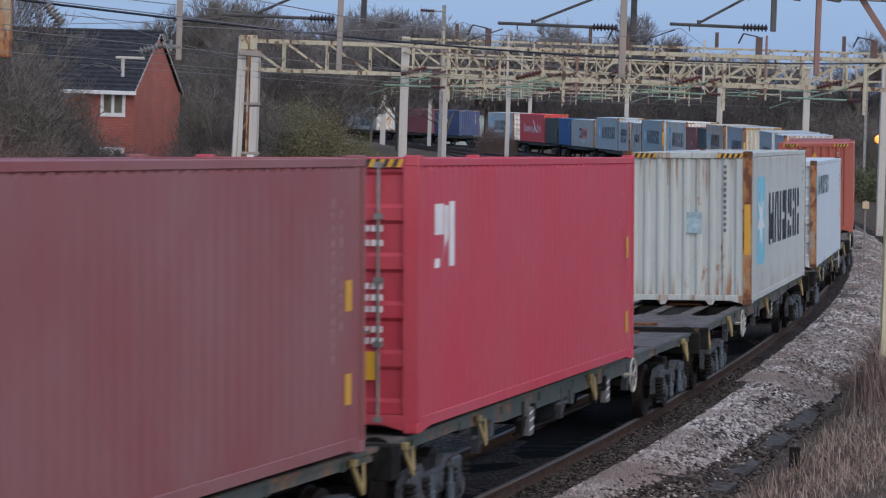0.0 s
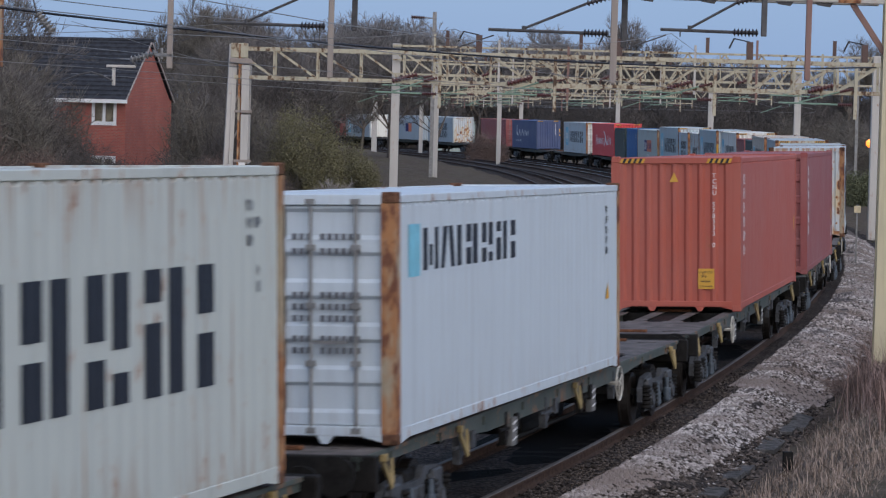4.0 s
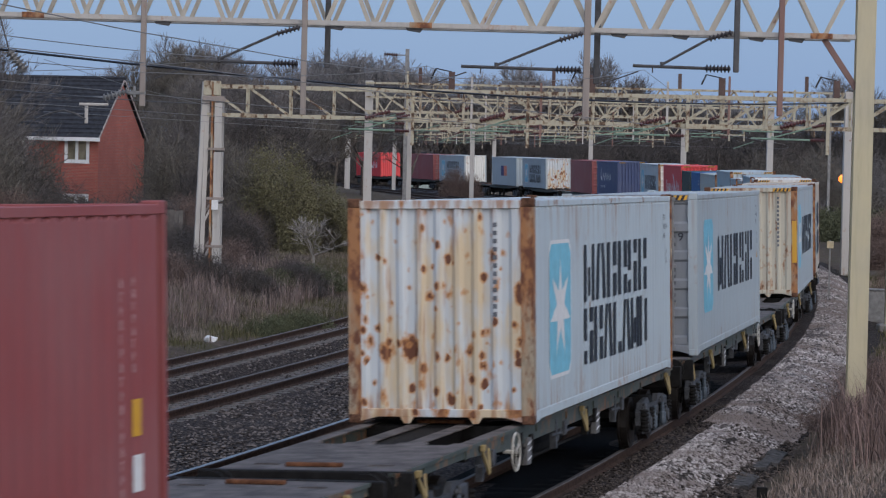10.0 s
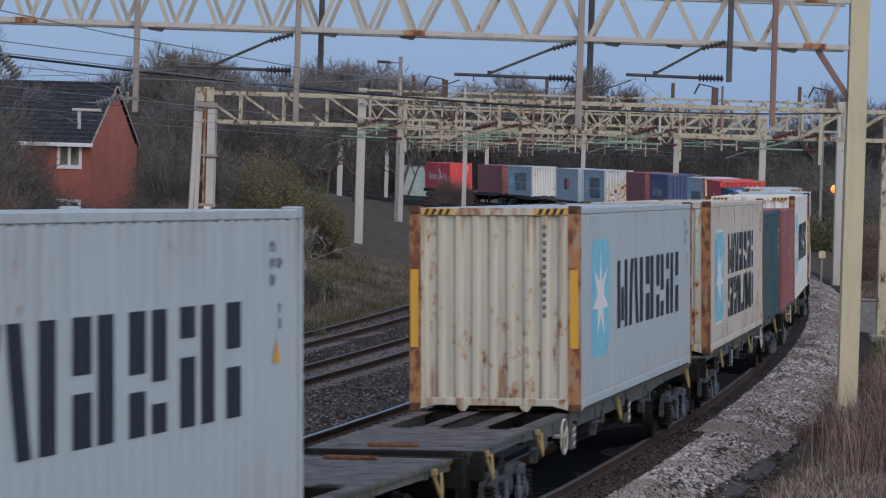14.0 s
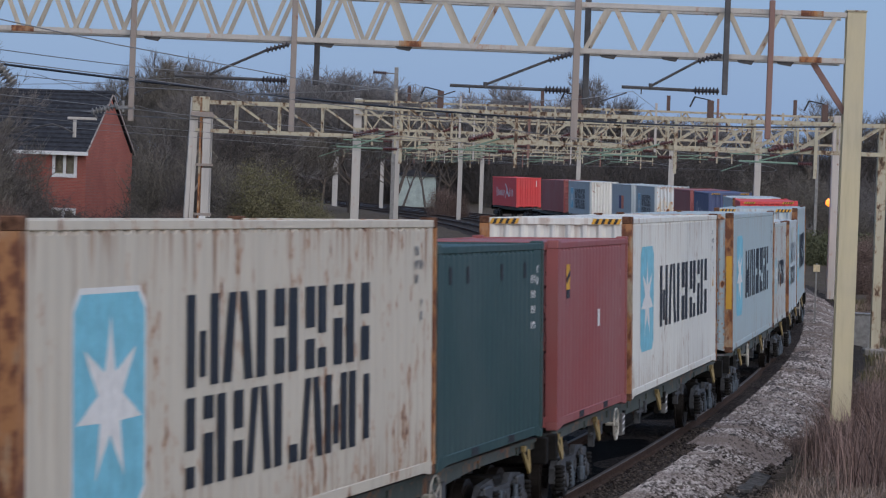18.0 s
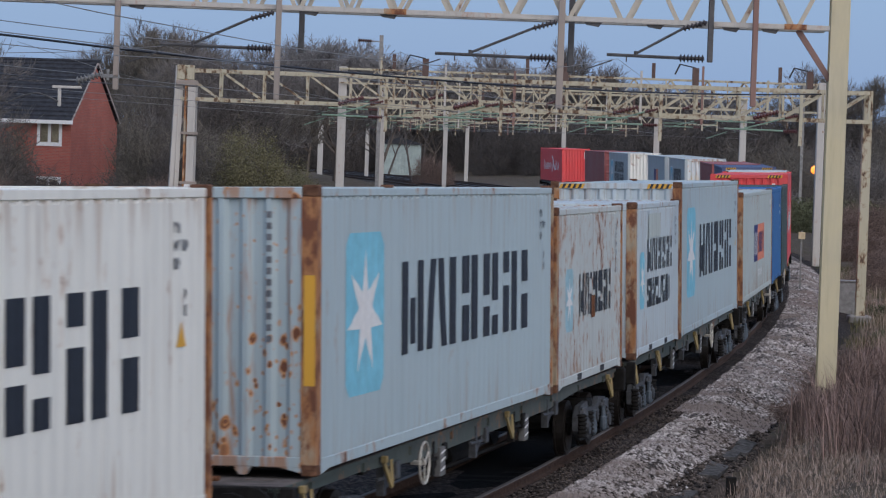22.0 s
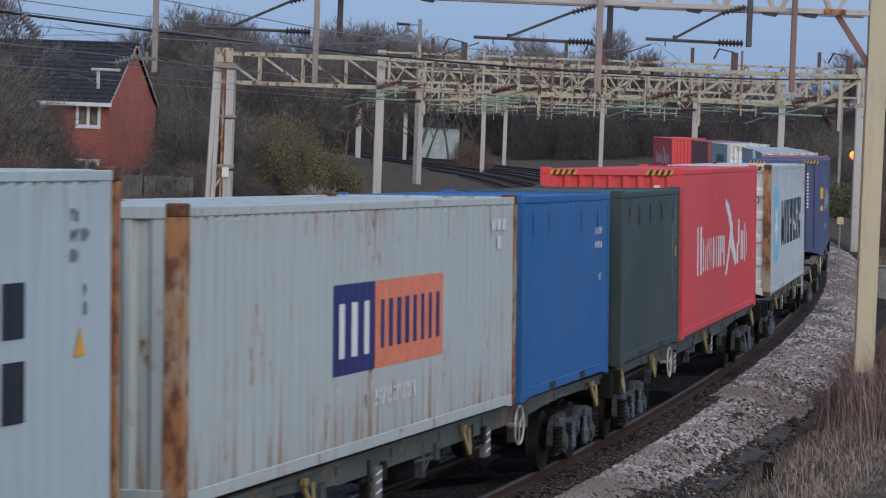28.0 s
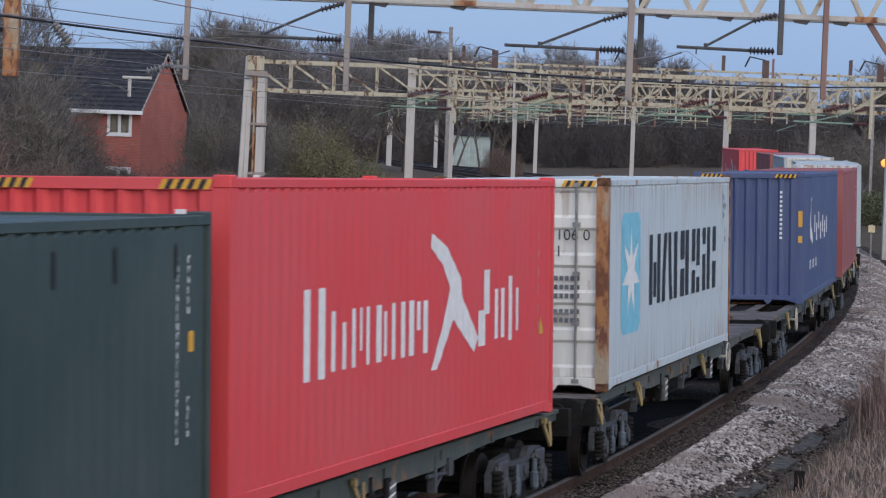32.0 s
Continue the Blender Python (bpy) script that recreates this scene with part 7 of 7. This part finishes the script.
def make_growth():
    bark = plain("grey_brown_bark", (0.13, 0.11, 0.095), 0.95, 0, 0.4, 8)
    twig_a = islands("bare_twig_brown", (0.072, 0.066, 0.057), (0.18, 0.162, 0.142))
    twig_d = islands("dark_wood_twigs", (0.056, 0.051, 0.049), (0.12, 0.108, 0.103))
    twig_b = islands("bare_twig_grey", (0.085, 0.079, 0.078), (0.2, 0.184, 0.18))
    twig_r = islands("reddish_bramble_stems", (0.085, 0.062, 0.055), (0.23, 0.168, 0.146))
    olive = islands("olive_evergreen_leaves", (0.125, 0.117, 0.068), (0.175, 0.16, 0.092))
    ivy = islands("dark_green_leaves", (0.065, 0.072, 0.044), (0.13, 0.137, 0.082))
    straw = islands("dead_straw_grass", (0.085, 0.063, 0.055), (0.42, 0.318, 0.28))
    tan = islands("dull_tan_grass", (0.16, 0.12, 0.1), (0.4, 0.315, 0.262))
    rusty_stems = islands("red_brown_dead_stems", (0.045, 0.031, 0.028), (0.36, 0.25, 0.222))
    green = islands("tired_winter_grass", (0.05, 0.052, 0.027), (0.15, 0.135, 0.07))
    verge_stems = islands("mauve_dead_stems", (0.1, 0.076, 0.07), (0.33, 0.255, 0.235))
    verge_tan = islands("dull_verge_grass", (0.095, 0.078, 0.066), (0.32, 0.265, 0.225))
    kinds = [tree_meshes("tree", 21, 12, 0.55, (5, 5, 6, 6, 5), bark, twig_a, 0.24, 2, 0.016),
             tree_meshes("tree", 22, 12, 0.6, (6, 5, 5, 6, 5), bark, twig_b, 0.2, 2, 0.016),
             tree_meshes("tree", 23, 12, 0.42, (6, 6, 5, 6, 4), bark, twig_b, 0.22, 2, 0.016)]

    def tree(kind, x, y, h, label, group="bare trees"):
        t = thing("bare_tree", label, "tree", group, m=pose(x, y, ground_at(x, y) - 0.1, 0, 0, (x * 37 + y * 11) % 360) @ Matrix.Scale(h / 12.0, 4))
        tr, cr = kinds[kind]
        part("trunk", tr, bark, t)
        part("crown", cr, cr.materials[0], t)

    # tall bare trees behind the house and along the skyline
    rng = random.Random(4)
    for x, y, h, k in ((-26.8, 205, 6.8, 0), (-24.3, 215, 8.6, 1), (-21.5, 210, 10.6, 0), (-18.8, 218, 10.8, 1), (-16.4, 208, 9.8, 0), (-13.6, 214, 9.4, 1), (-29.5, 190, 6.5, 0), (-11.4, 225, 8.2, 0),
                       (-9.4, 232, 8.8, 1), (-7.4, 238, 8.8, 0), (-4.0, 250, 8.2, 1), (-13.5, 180, 7.2, 0), (-11.2, 172, 6.8, 1), (-9.0, 176, 6.0, 0), (-15.5, 188, 8, 1), (-18, 195, 8.4, 0), (-16.8, 226, 9.6, 2), (-20.2, 230, 10.4, 2)):
        tree(k, x, y, h, "tall bare winter tree beyond the railway bank")
    for x, y, h, k in ((20.3, 400, 15.5, 2), (9.0, 405, 12.5, 1), (5.5, 412, 12, 0), (13, 415, 12, 1), (48, 398, 12, 0), (52.5, 405, 13, 1), (57, 402, 12.5, 0), (25, 410, 11, 0), (30, 408, 10.5, 1), (-3, 400, 10.5, 0), (0.5, 396, 10, 1)):
        tree(k, x, y, h, "bare tree on the far skyline")
    # bare trees in front of the house
    for x, y, h, k in ((-21.0, 128, 7.6, 0), (-19.6, 122, 5.4, 1), (-22.6, 134, 8.2, 2), (-11.0, 147, 6.0, 1), (-9.4, 150, 6.6, 0), (-11.6, 163, 8.0, 1)):
        tree(k, x, y, h, "dark bare tree in front of the brick house")
    # ivy-hung trees on the skyline, distance haze painted in as paler grey twigs
    hazy_twigs = islands("haze_greyed_twigs", (0.15, 0.145, 0.147), (0.27, 0.26, 0.263))
    full = [tree_meshes("tree", 25 + i, 12, 0.62, (7, 6, 6, 6, 5), bark, hazy_twigs, 0.22, 2, 0.02) for i in range(2)]
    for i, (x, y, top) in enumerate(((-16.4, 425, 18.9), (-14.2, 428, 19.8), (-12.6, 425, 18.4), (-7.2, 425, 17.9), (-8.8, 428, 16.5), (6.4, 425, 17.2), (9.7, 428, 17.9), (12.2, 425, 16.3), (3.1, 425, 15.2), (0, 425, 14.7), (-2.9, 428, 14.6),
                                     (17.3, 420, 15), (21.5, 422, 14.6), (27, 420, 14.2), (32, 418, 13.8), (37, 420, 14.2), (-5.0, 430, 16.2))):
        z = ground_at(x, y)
        t = thing("hazy_tree", "dense tree on the skyline behind the gantries, haze painted into its twigs", "tree", "dark skyline trees", m=pose(x, y, z - 0.1, 0, 0, x * 61) @ Matrix.Scale((top - z) / 12.6, 4))
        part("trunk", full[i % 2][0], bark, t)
        part("crown", full[i % 2][1], hazy_twigs, t)
    for x, y, dx, r in ((-6.3, 384, 1.3, 0.16), (-5.2, 385, 1.7, 0.14), (-2.2, 384, -0.9, 0.15), (-0.9, 386, 0.5, 0.13)):
        z = ground_at(x, y)
        t = thing("leaning_tree", "dark leaning bare tree before the pale hazy patch", "tree", "leaning trees by the far curve", m=pose(x, y, z - 0.2))
        m = MB().lathe((0, 0, 0), (dx, 0.2, 5.2), [(0, r * 1.2), (0.3, r), (1, r * 0.5)], 6)
        part("trunk", m, twig_d, t)
        m = MB()
        m.lathe((dx * 0.55, 0.1, 2.8), (dx * 0.55 - 0.9, 0.3, 5.4), [(0, r * 0.6), (1, r * 0.25)], 5)
        m.lathe((dx * 0.7, 0.1, 3.6), (dx * 0.7 + 1.2, 0.0, 5.6), [(0, r * 0.5), (1, r * 0.2)], 5)
        m.lathe((dx * 0.9, 0.18, 4.7), (dx * 0.9 - 0.5, 0.3, 7.4), [(0, r * 0.4), (1, r * 0.15)], 5)
        m.lathe((dx * 0.95, 0.18, 4.9), (dx * 0.95 + 0.9, 0.1, 7.2), [(0, r * 0.4), (1, r * 0.15)], 5)
        part("branch", m, twig_d, t)
    # a far wood that closes the view, made of many bare crowns
    vs, fs, k = [], [], 0
    base = [thicket_mesh("thicket", s, 3600, (5, 5, 8.5), twig_d, 0.026, 1.2, 0.9) for s in (41, 42)]
    rng = np.random.RandomState(9)
    cells = []
    for i in range(70):
        y = 372 + 65 * rng.rand()
        cells.append((-34 + 108 * (i / 69.0) + rng.randn() * 1.2, y, 0.75 + 0.35 * rng.rand()))
    cells = [c for c in cells if not (-11 < c[0] < 3 and c[1] < 402)]
    for x, y, sc in cells:
        me = base[rng.randint(2)]
        v = np.array([q.co[:] for q in me.vertices])
        a = rng.rand() * 6.28
        ca, sa = math.cos(a), math.sin(a)
        w = np.stack([v[:, 0] * ca - v[:, 1] * sa, v[:, 0] * sa + v[:, 1] * ca, v[:, 2]], 1) * sc * np.array([1, 1, float(np.interp(x, [-34, 4, 20, 74], [1.75, 1.7, 1.3, 1.2]))]) + np.array([x, y, ground_at(x, y) - 0.3])
        f = np.array([p.vertices[:] for p in me.polygons])
        vs.append(w)
        fs.append(f + k)
        k += len(w)
    tagged(new("far_wood", raw_mesh("far_wood", np.concatenate(vs), np.concatenate(fs), twig_d)), "dense dark leafless wood behind the curve", "wood", kind="stuff")
    # scrub on the inner bank
    scrub = [thicket_mesh("scrub", 51 + i, 9000, (3.2, 3.2, 4.2), m, 0.012, 0.8, 0.5) for i, m in enumerate((twig_a, twig_r, twig_b, twig_d))]

    def bush(kind, x, y, w, h, label):
        b = thing("leafless_bush", label, "bush", "scrub on the railway bank", m=pose(x, y, ground_at(x, y) - 0.15, 0, 0, (x * 53) % 360))
        part("tangle", scrub[kind], scrub[kind].materials[0], b, m=Matrix.Diagonal((w / 3.2, w / 3.2, h / 4.2, 1)))
        for i in range(3):
            a = x * 3 + i * 2.1
            r = MB().lathe((0.15 * w * math.cos(a), 0.15 * w * math.sin(a), 0), (0.45 * w * math.cos(a), 0.45 * w * math.sin(a), 0.72 * h), [(0, 0.05), (0.5, 0.035), (1, 0.012)], 5)
            part("stem", r, bark, b)

    for x, y, w, h, k in ((-17.6, 108, 2.6, 5.2, 0), (-14.2, 112, 1.6, 1.2, 1), (-18.9, 116, 3.0, 6.0, 3), (-13.4, 119, 1.6, 1.0, 0), (-12.0, 122, 1.6, 1.3, 1), (-21, 124, 3.0, 6.6, 3), (-19.0, 100, 3, 5.2, 1), (-17.6, 124, 1.6, 2.8, 3),
                          (-16.0, 104, 1.5, 2.4, 1), (-19.8, 136, 2.4, 5.0, 0), (-11.0, 134, 2.4, 5.2, 0), (-13.0, 158, 2.4, 6.0, 3), (-11.9, 140, 1.7, 4.6, 3), (-10.0, 142, 3.0, 7.0, 3), (-12.0, 166, 3.2, 8.0, 3), (-14.8, 172, 3.0, 8.0, 0),
                          (-10.4, 118, 2.0, 2.2, 1), (-9.0, 112, 1.6, 1.8, 1), (-24, 132, 3.4, 7.0, 0), (-26, 140, 3.6, 7.5, 2), (-8.4, 103, 1.4, 1.2, 1), (-10.6, 100, 1.6, 1.4, 1), (-12.8, 98, 1.6, 1.5, 1), (-15.6, 94, 1.8, 2.0, 0),
                          (-18, 245, 4, 8.5, 2), (-20, 300, 5, 9, 0), (-26, 310, 5, 9, 2), (0.6, 300, 1.8, 3.6, 1), (24.0, 215, 3.2, 4.2, 2), (28.5, 222, 3.4, 5.2, 0), (33, 228, 3.6, 5.6, 2), (37.5, 236, 3.8, 6.0, 0),
                          (30, 262, 4, 6.5, 0), (36, 270, 4.2, 7, 2), (42, 262, 4.4, 7.5, 0), (25.5, 180, 2.2, 2.6, 1), (22.0, 150, 1.8, 1.8, 1), (20.0, 132, 1.6, 1.4, 1), (18.0, 118, 1.5, 1.3, 1), (-7.9, 92.6, 1.2, 1.5, 3),
                          (-9.7, 91, 1.5, 1.3, 1), (-11.8, 90, 1.6, 1.7, 3), (-14, 88, 1.8, 1.9, 3), (-6.4, 94, 1.1, 1.1, 3), (-13, 84, 1.3, 0.9, 1), (-16.4, 84, 2.0, 2.2, 3), (-5.2, 98, 1.1, 1.4, 3), (-9.0, 96, 1.4, 1.9, 3),
                          (-11.0, 104, 1.8, 2.6, 3), (-8.0, 108, 1.4, 2.4, 3), (-13.6, 108, 1.8, 2.6, 3), (-10.0, 122, 1.8, 4.2, 3), (-8.6, 130, 1.6, 4.6, 0)):
        bush(k, x, y, w, h, "leafless tangled scrub on the railway bank")
    for s, o, w, h in ((50, 4.4, 1.2, 0.75), (53, 5.4, 1.4, 0.9), (56.5, 4.7, 1.2, 0.85), (46, 5.6, 1.2, 0.7), (42, 6.6, 1.3, 0.75), (60, 5.9, 1.5, 1.0), (48, 7.2, 1.5, 0.85), (38, 7.8, 1.4, 0.8), (63, 4.6, 1.3, 0.8), (56, 7.2, 1.6, 0.9), (35, 9.2, 1.6, 0.8)):
        x, y, z = on_line(s, o, float(ground_up(s, o)) - 0.06)
        b = thing("dry_scrub", "low reddish-brown dry scrub on the near bank", "bush", "dry scrub on the near bank", m=pose(x, y, z, 0, 0, s * 77))
        part("twig_tangle", scrub[1], twig_r, b, m=Matrix.Diagonal((w / 3.2, w / 3.2, h / 4.2, 1)))
        part("stem", MB().lathe((0, 0, 0), (0.1, 0.05, h * 0.7), [(0, 0.02), (0.6, 0.014), (1, 0.006)], 5), bark, b)
    ev = leaf_mesh("evergreen", 61, 60000, (2.3, 2.0, 4.4), olive, 0.04)
    for x, y, w, h in ((-7.2, 119, 0.95, 1.0), (-6.2, 123, 0.95, 0.75), (-8.8, 124, 0.7, 0.8)):
        b = thing("evergreen_bush", "rounded olive-green evergreen bush on the bank", "bush", "evergreens on the bank", m=pose(x, y, ground_at(x, y) - 0.1, 0, 0, x * 40))
        part("foliage", ev, olive, b, m=Matrix.Diagonal((w, w, h, 1)))
        part("twig_tangle", scrub[0], twig_a, b, m=Matrix.Diagonal((w * 0.62, w * 0.56, h * 0.96, 1)))
        part("stem", MB().lathe((0, 0, 0), (0.1, 0, 2.4 * h), [(0, 0.08), (0.6, 0.05), (1, 0.02)], 6), bark, b)
    pale_twig = islands("pale_grey_twigs", (0.2, 0.185, 0.17), (0.34, 0.315, 0.29))
    pt = tree_meshes("tree", 31, 12, 0.75, (5, 4, 4, 4), bark, pale_twig, 0.3, 1, 0.06)
    t = thing("pale_shrub", "small pale-barked bare shrub before the evergreen", "bush", m=pose(-5.0, 108, ground_at(-5.0, 108) - 0.1) @ Matrix.Scale(0.2, 4))
    part("trunk", pt[0], pale_twig, t)
    part("crown", pt[1], pale_twig, t)
    iv = leaf_mesh("brambles", 62, 16000, (1.7, 1.7, 0.9), ivy, 0.035)
    for x, y, w, h in ((-8.9, 77, 0.8, 0.6), (-10.2, 71, 0.8, 0.6), (-8.3, 72.5, 0.4, 0.7), (-7.7, 70.5, 0.35, 0.6), (-9.4, 69, 0.5, 0.6), (-4.9, 82, 0.45, 0.8), (-4.2, 85, 0.6, 0.9), (-10.6, 80, 0.4, 0.5), (-5.8, 97, 0.8, 0.9), (-4.9, 101, 0.9, 1.0), (-11.4, 82, 1.0, 0.8), (9.6, 62, 0.6, 0.5), (13.8, 84, 0.8, 0.6), (16.5, 100, 1.0, 0.8), (24.5, 195, 2.0, 2.6), (22.6, 205, 2.2, 2.8), (27.5, 190, 2.2, 2.6)):
        b = thing("bramble_bush", "low dark-green bramble bush", "bush", "brambles by the line", m=pose(x, y, ground_at(x, y) - 0.08, 0, 0, x * 70))
        part("foliage", iv, ivy, b, m=Matrix.Diagonal((w, w, h, 1)))
    # grass
    tagged(new("dead_grass", blades("dead_grass", 71, spots_on(71, 11000, 14, 68, 3.2, 13, 0.5, 1.0), straw, 0.4, 0.005, 6, 1.3)), "tall dead straw-coloured grass on the near bank", "grass", kind="stuff")
    tagged(new("dead_stems", blades("dead_stems", 72, spots_on(72, 4200, 41, 64, 3.2, 10, 0.7, 1.0), rusty_stems, 1.0, 0.006, 5, 1.1)), "red-brown dead weed stems on the near bank", "weeds", kind="stuff")
    tagged(new("outer_weeds", blades("outer_weeds", 76, spots_on(76, 7000, 60, 130, 3.6, 14, 0.6), tan, 0.5, 0.008, 5, 0.9)), "dull dead weeds beyond the outer track", "weeds", kind="stuff")
    tagged(new("low_weeds", blades("low_weeds", 77, spots_on(77, 6000, 24, 64, 3.35, 7, 0.9), tan, 0.17, 0.006, 6, 1.6)), "flattened dead weeds beside the shoulder", "weeds", kind="stuff")
    tagged(new("verge_grass", blades("verge_grass", 73, spots_on(73, 20000, 45, 125, -24, -13.4, 0.35), verge_tan, 0.27, 0.0055, 8, 1.3)), "pale dead grass on the inner verge", "grass", kind="stuff")
    tagged(new("green_grass", blades("green_grass", 74, spots_on(74, 20000, 45, 125, -22, -13.2, 0.45), green, 0.24, 0.007, 7, 1.0)), "patchy green grass on the inner verge", "grass", kind="stuff")
    tagged(new("verge_weeds", blades("verge_weeds", 78, spots_on(78, 3000, 74, 100, -20.5, -14.6, 0.6), verge_stems, 0.75, 0.007, 6, 1.0)), "purple-brown dead weeds below the trestle leg", "weeds", kind="stuff")
    tagged(new("outer_grass", blades("outer_grass", 75, spots_on(75, 12000, 55, 140, 3.3, 14, 0.4), green, 0.32, 0.01, 5)), "short grass beyond the outer track", "grass", kind="stuff")


def make_lineside():
    # concrete cable trough with separate lids
    tr = thing("cable_trough", "grey concrete cable trough with loose lids beside the track", "cable trough", kind="structure")
    lid = MB()
    lid.box(-0.15, 0.15, -0.48, 0.48, -0.03, 0.05, 0.01)
    lm = lid.mesh("lid")
    rng = random.Random(8)
    worn = plain("mossy_dark_concrete", (0.1, 0.096, 0.095), 0.95, 0, 0.6, 7, 0.015)
    for i in range(17):
        s = 33 + i * 1.02
        if i in (1, 4, 6, 9, 10, 13):
            continue
        part("lid", lm, worn, tr, m=line_pose(s, 2.7 + 0.16 * rng.random(), -0.41 + rng.random() * 0.03, rng.uniform(-8, 14)))
    # signal lamp far beyond the curve
    lamp = thing("street_lamp", "lit orange street lamp beyond the railway", "street lamp", m=pose(25.7, 200, 0))
    m = MB()
    m.tube((0, 0, -0.6), (0, 0, 3.5), 0.05, 0.04, n=8)
    part("pole", m, GREY_STEEL, lamp)
    glow = Nodes("sodium_glow")
    glow.bsdf.inputs["Emission Color"].default_value = (1.0, 0.24, 0.012, 1)
    glow.bsdf.inputs["Emission Strength"].default_value = 1.7
    # box far larger than a lantern: the lamp's bloom is built into its shape
    m = MB()
    m.box(-0.36, 0.36, -0.2, 0.2, 3.3, 3.84, 0.16)
    part("lantern", m, glow.done((0.9, 0.5, 0.15), 0.5), lamp, "glowing orange lantern, widened to the size of its bloom")
    cab = thing("marker_board", "small cream marker board on a post", "sign", m=pose(13.45, 108, 0))
    m = MB()
    m.box(-0.12, 0.12, -0.02, 0.02, 1.6, 1.85, 0.01)
    part("board", m, plain("cream_board", (0.6, 0.5, 0.33), 0.6), cab)
    m = MB()
    m.box(-0.03, 0.03, 0.021, 0.06, -0.8, 1.9)
    part("post", m, GREY_STEEL, cab)
    for x, y, w, h in ((14.0, 100, 0.35, 1.1),):
        c = thing("lineside_cabinet", "grey steel lineside cabinet", "cabinet", "lineside cabinets", m=pose(x, y, ground_at(x, y), 0, 0, -8))
        m = MB()
        m.box(-w, w, -0.25, 0.25, -0.1, h, 0.02)
        part("body", m, GREY_STEEL, c)
        m = MB()
        m.box(-w - 0.04, w + 0.04, -0.29, 0.29, h + 0.002, h + 0.05, 0.01)
        part("lid", m, GREY_STEEL, c)
    bag = thing("litter_bag", "crumpled white plastic bag lying on the verge", "litter", m=pose(*on_line(72.5, -13.6, float(ground_up(72.5, -13.6)) - 0.03)))
    rg = random.Random(3)
    bm = bmesh.new()
    bmesh.ops.create_icosphere(bm, subdivisions=2, radius=0.17)
    for v in bm.verts:
        v.co *= 0.75 + 0.5 * rg.random()
        v.co.z = max(v.co.z * 0.6 + 0.07, 0)
    me = bpy.data.meshes.new("bag")
    bm.to_mesh(me)
    bm.free()
    me.materials.append(None)
    part("bag", me, WHITE, bag)
    st = thing("marker_post", "short dark weathered timber post in the weeds", "post", m=pose(*on_line(39.4, 3.62, float(ground_up(39.4, 3.62)) - 0.2)))
    m = MB()
    m.box(-0.07, 0.07, -0.06, 0.06, 0, 0.55, 0.01)
    part("stake", m, DARK, st)


make_ground()
make_tracks()
make_overhead()
make_house()
make_lineside()
make_growth()
make_containers()
make_wagons()
motions()
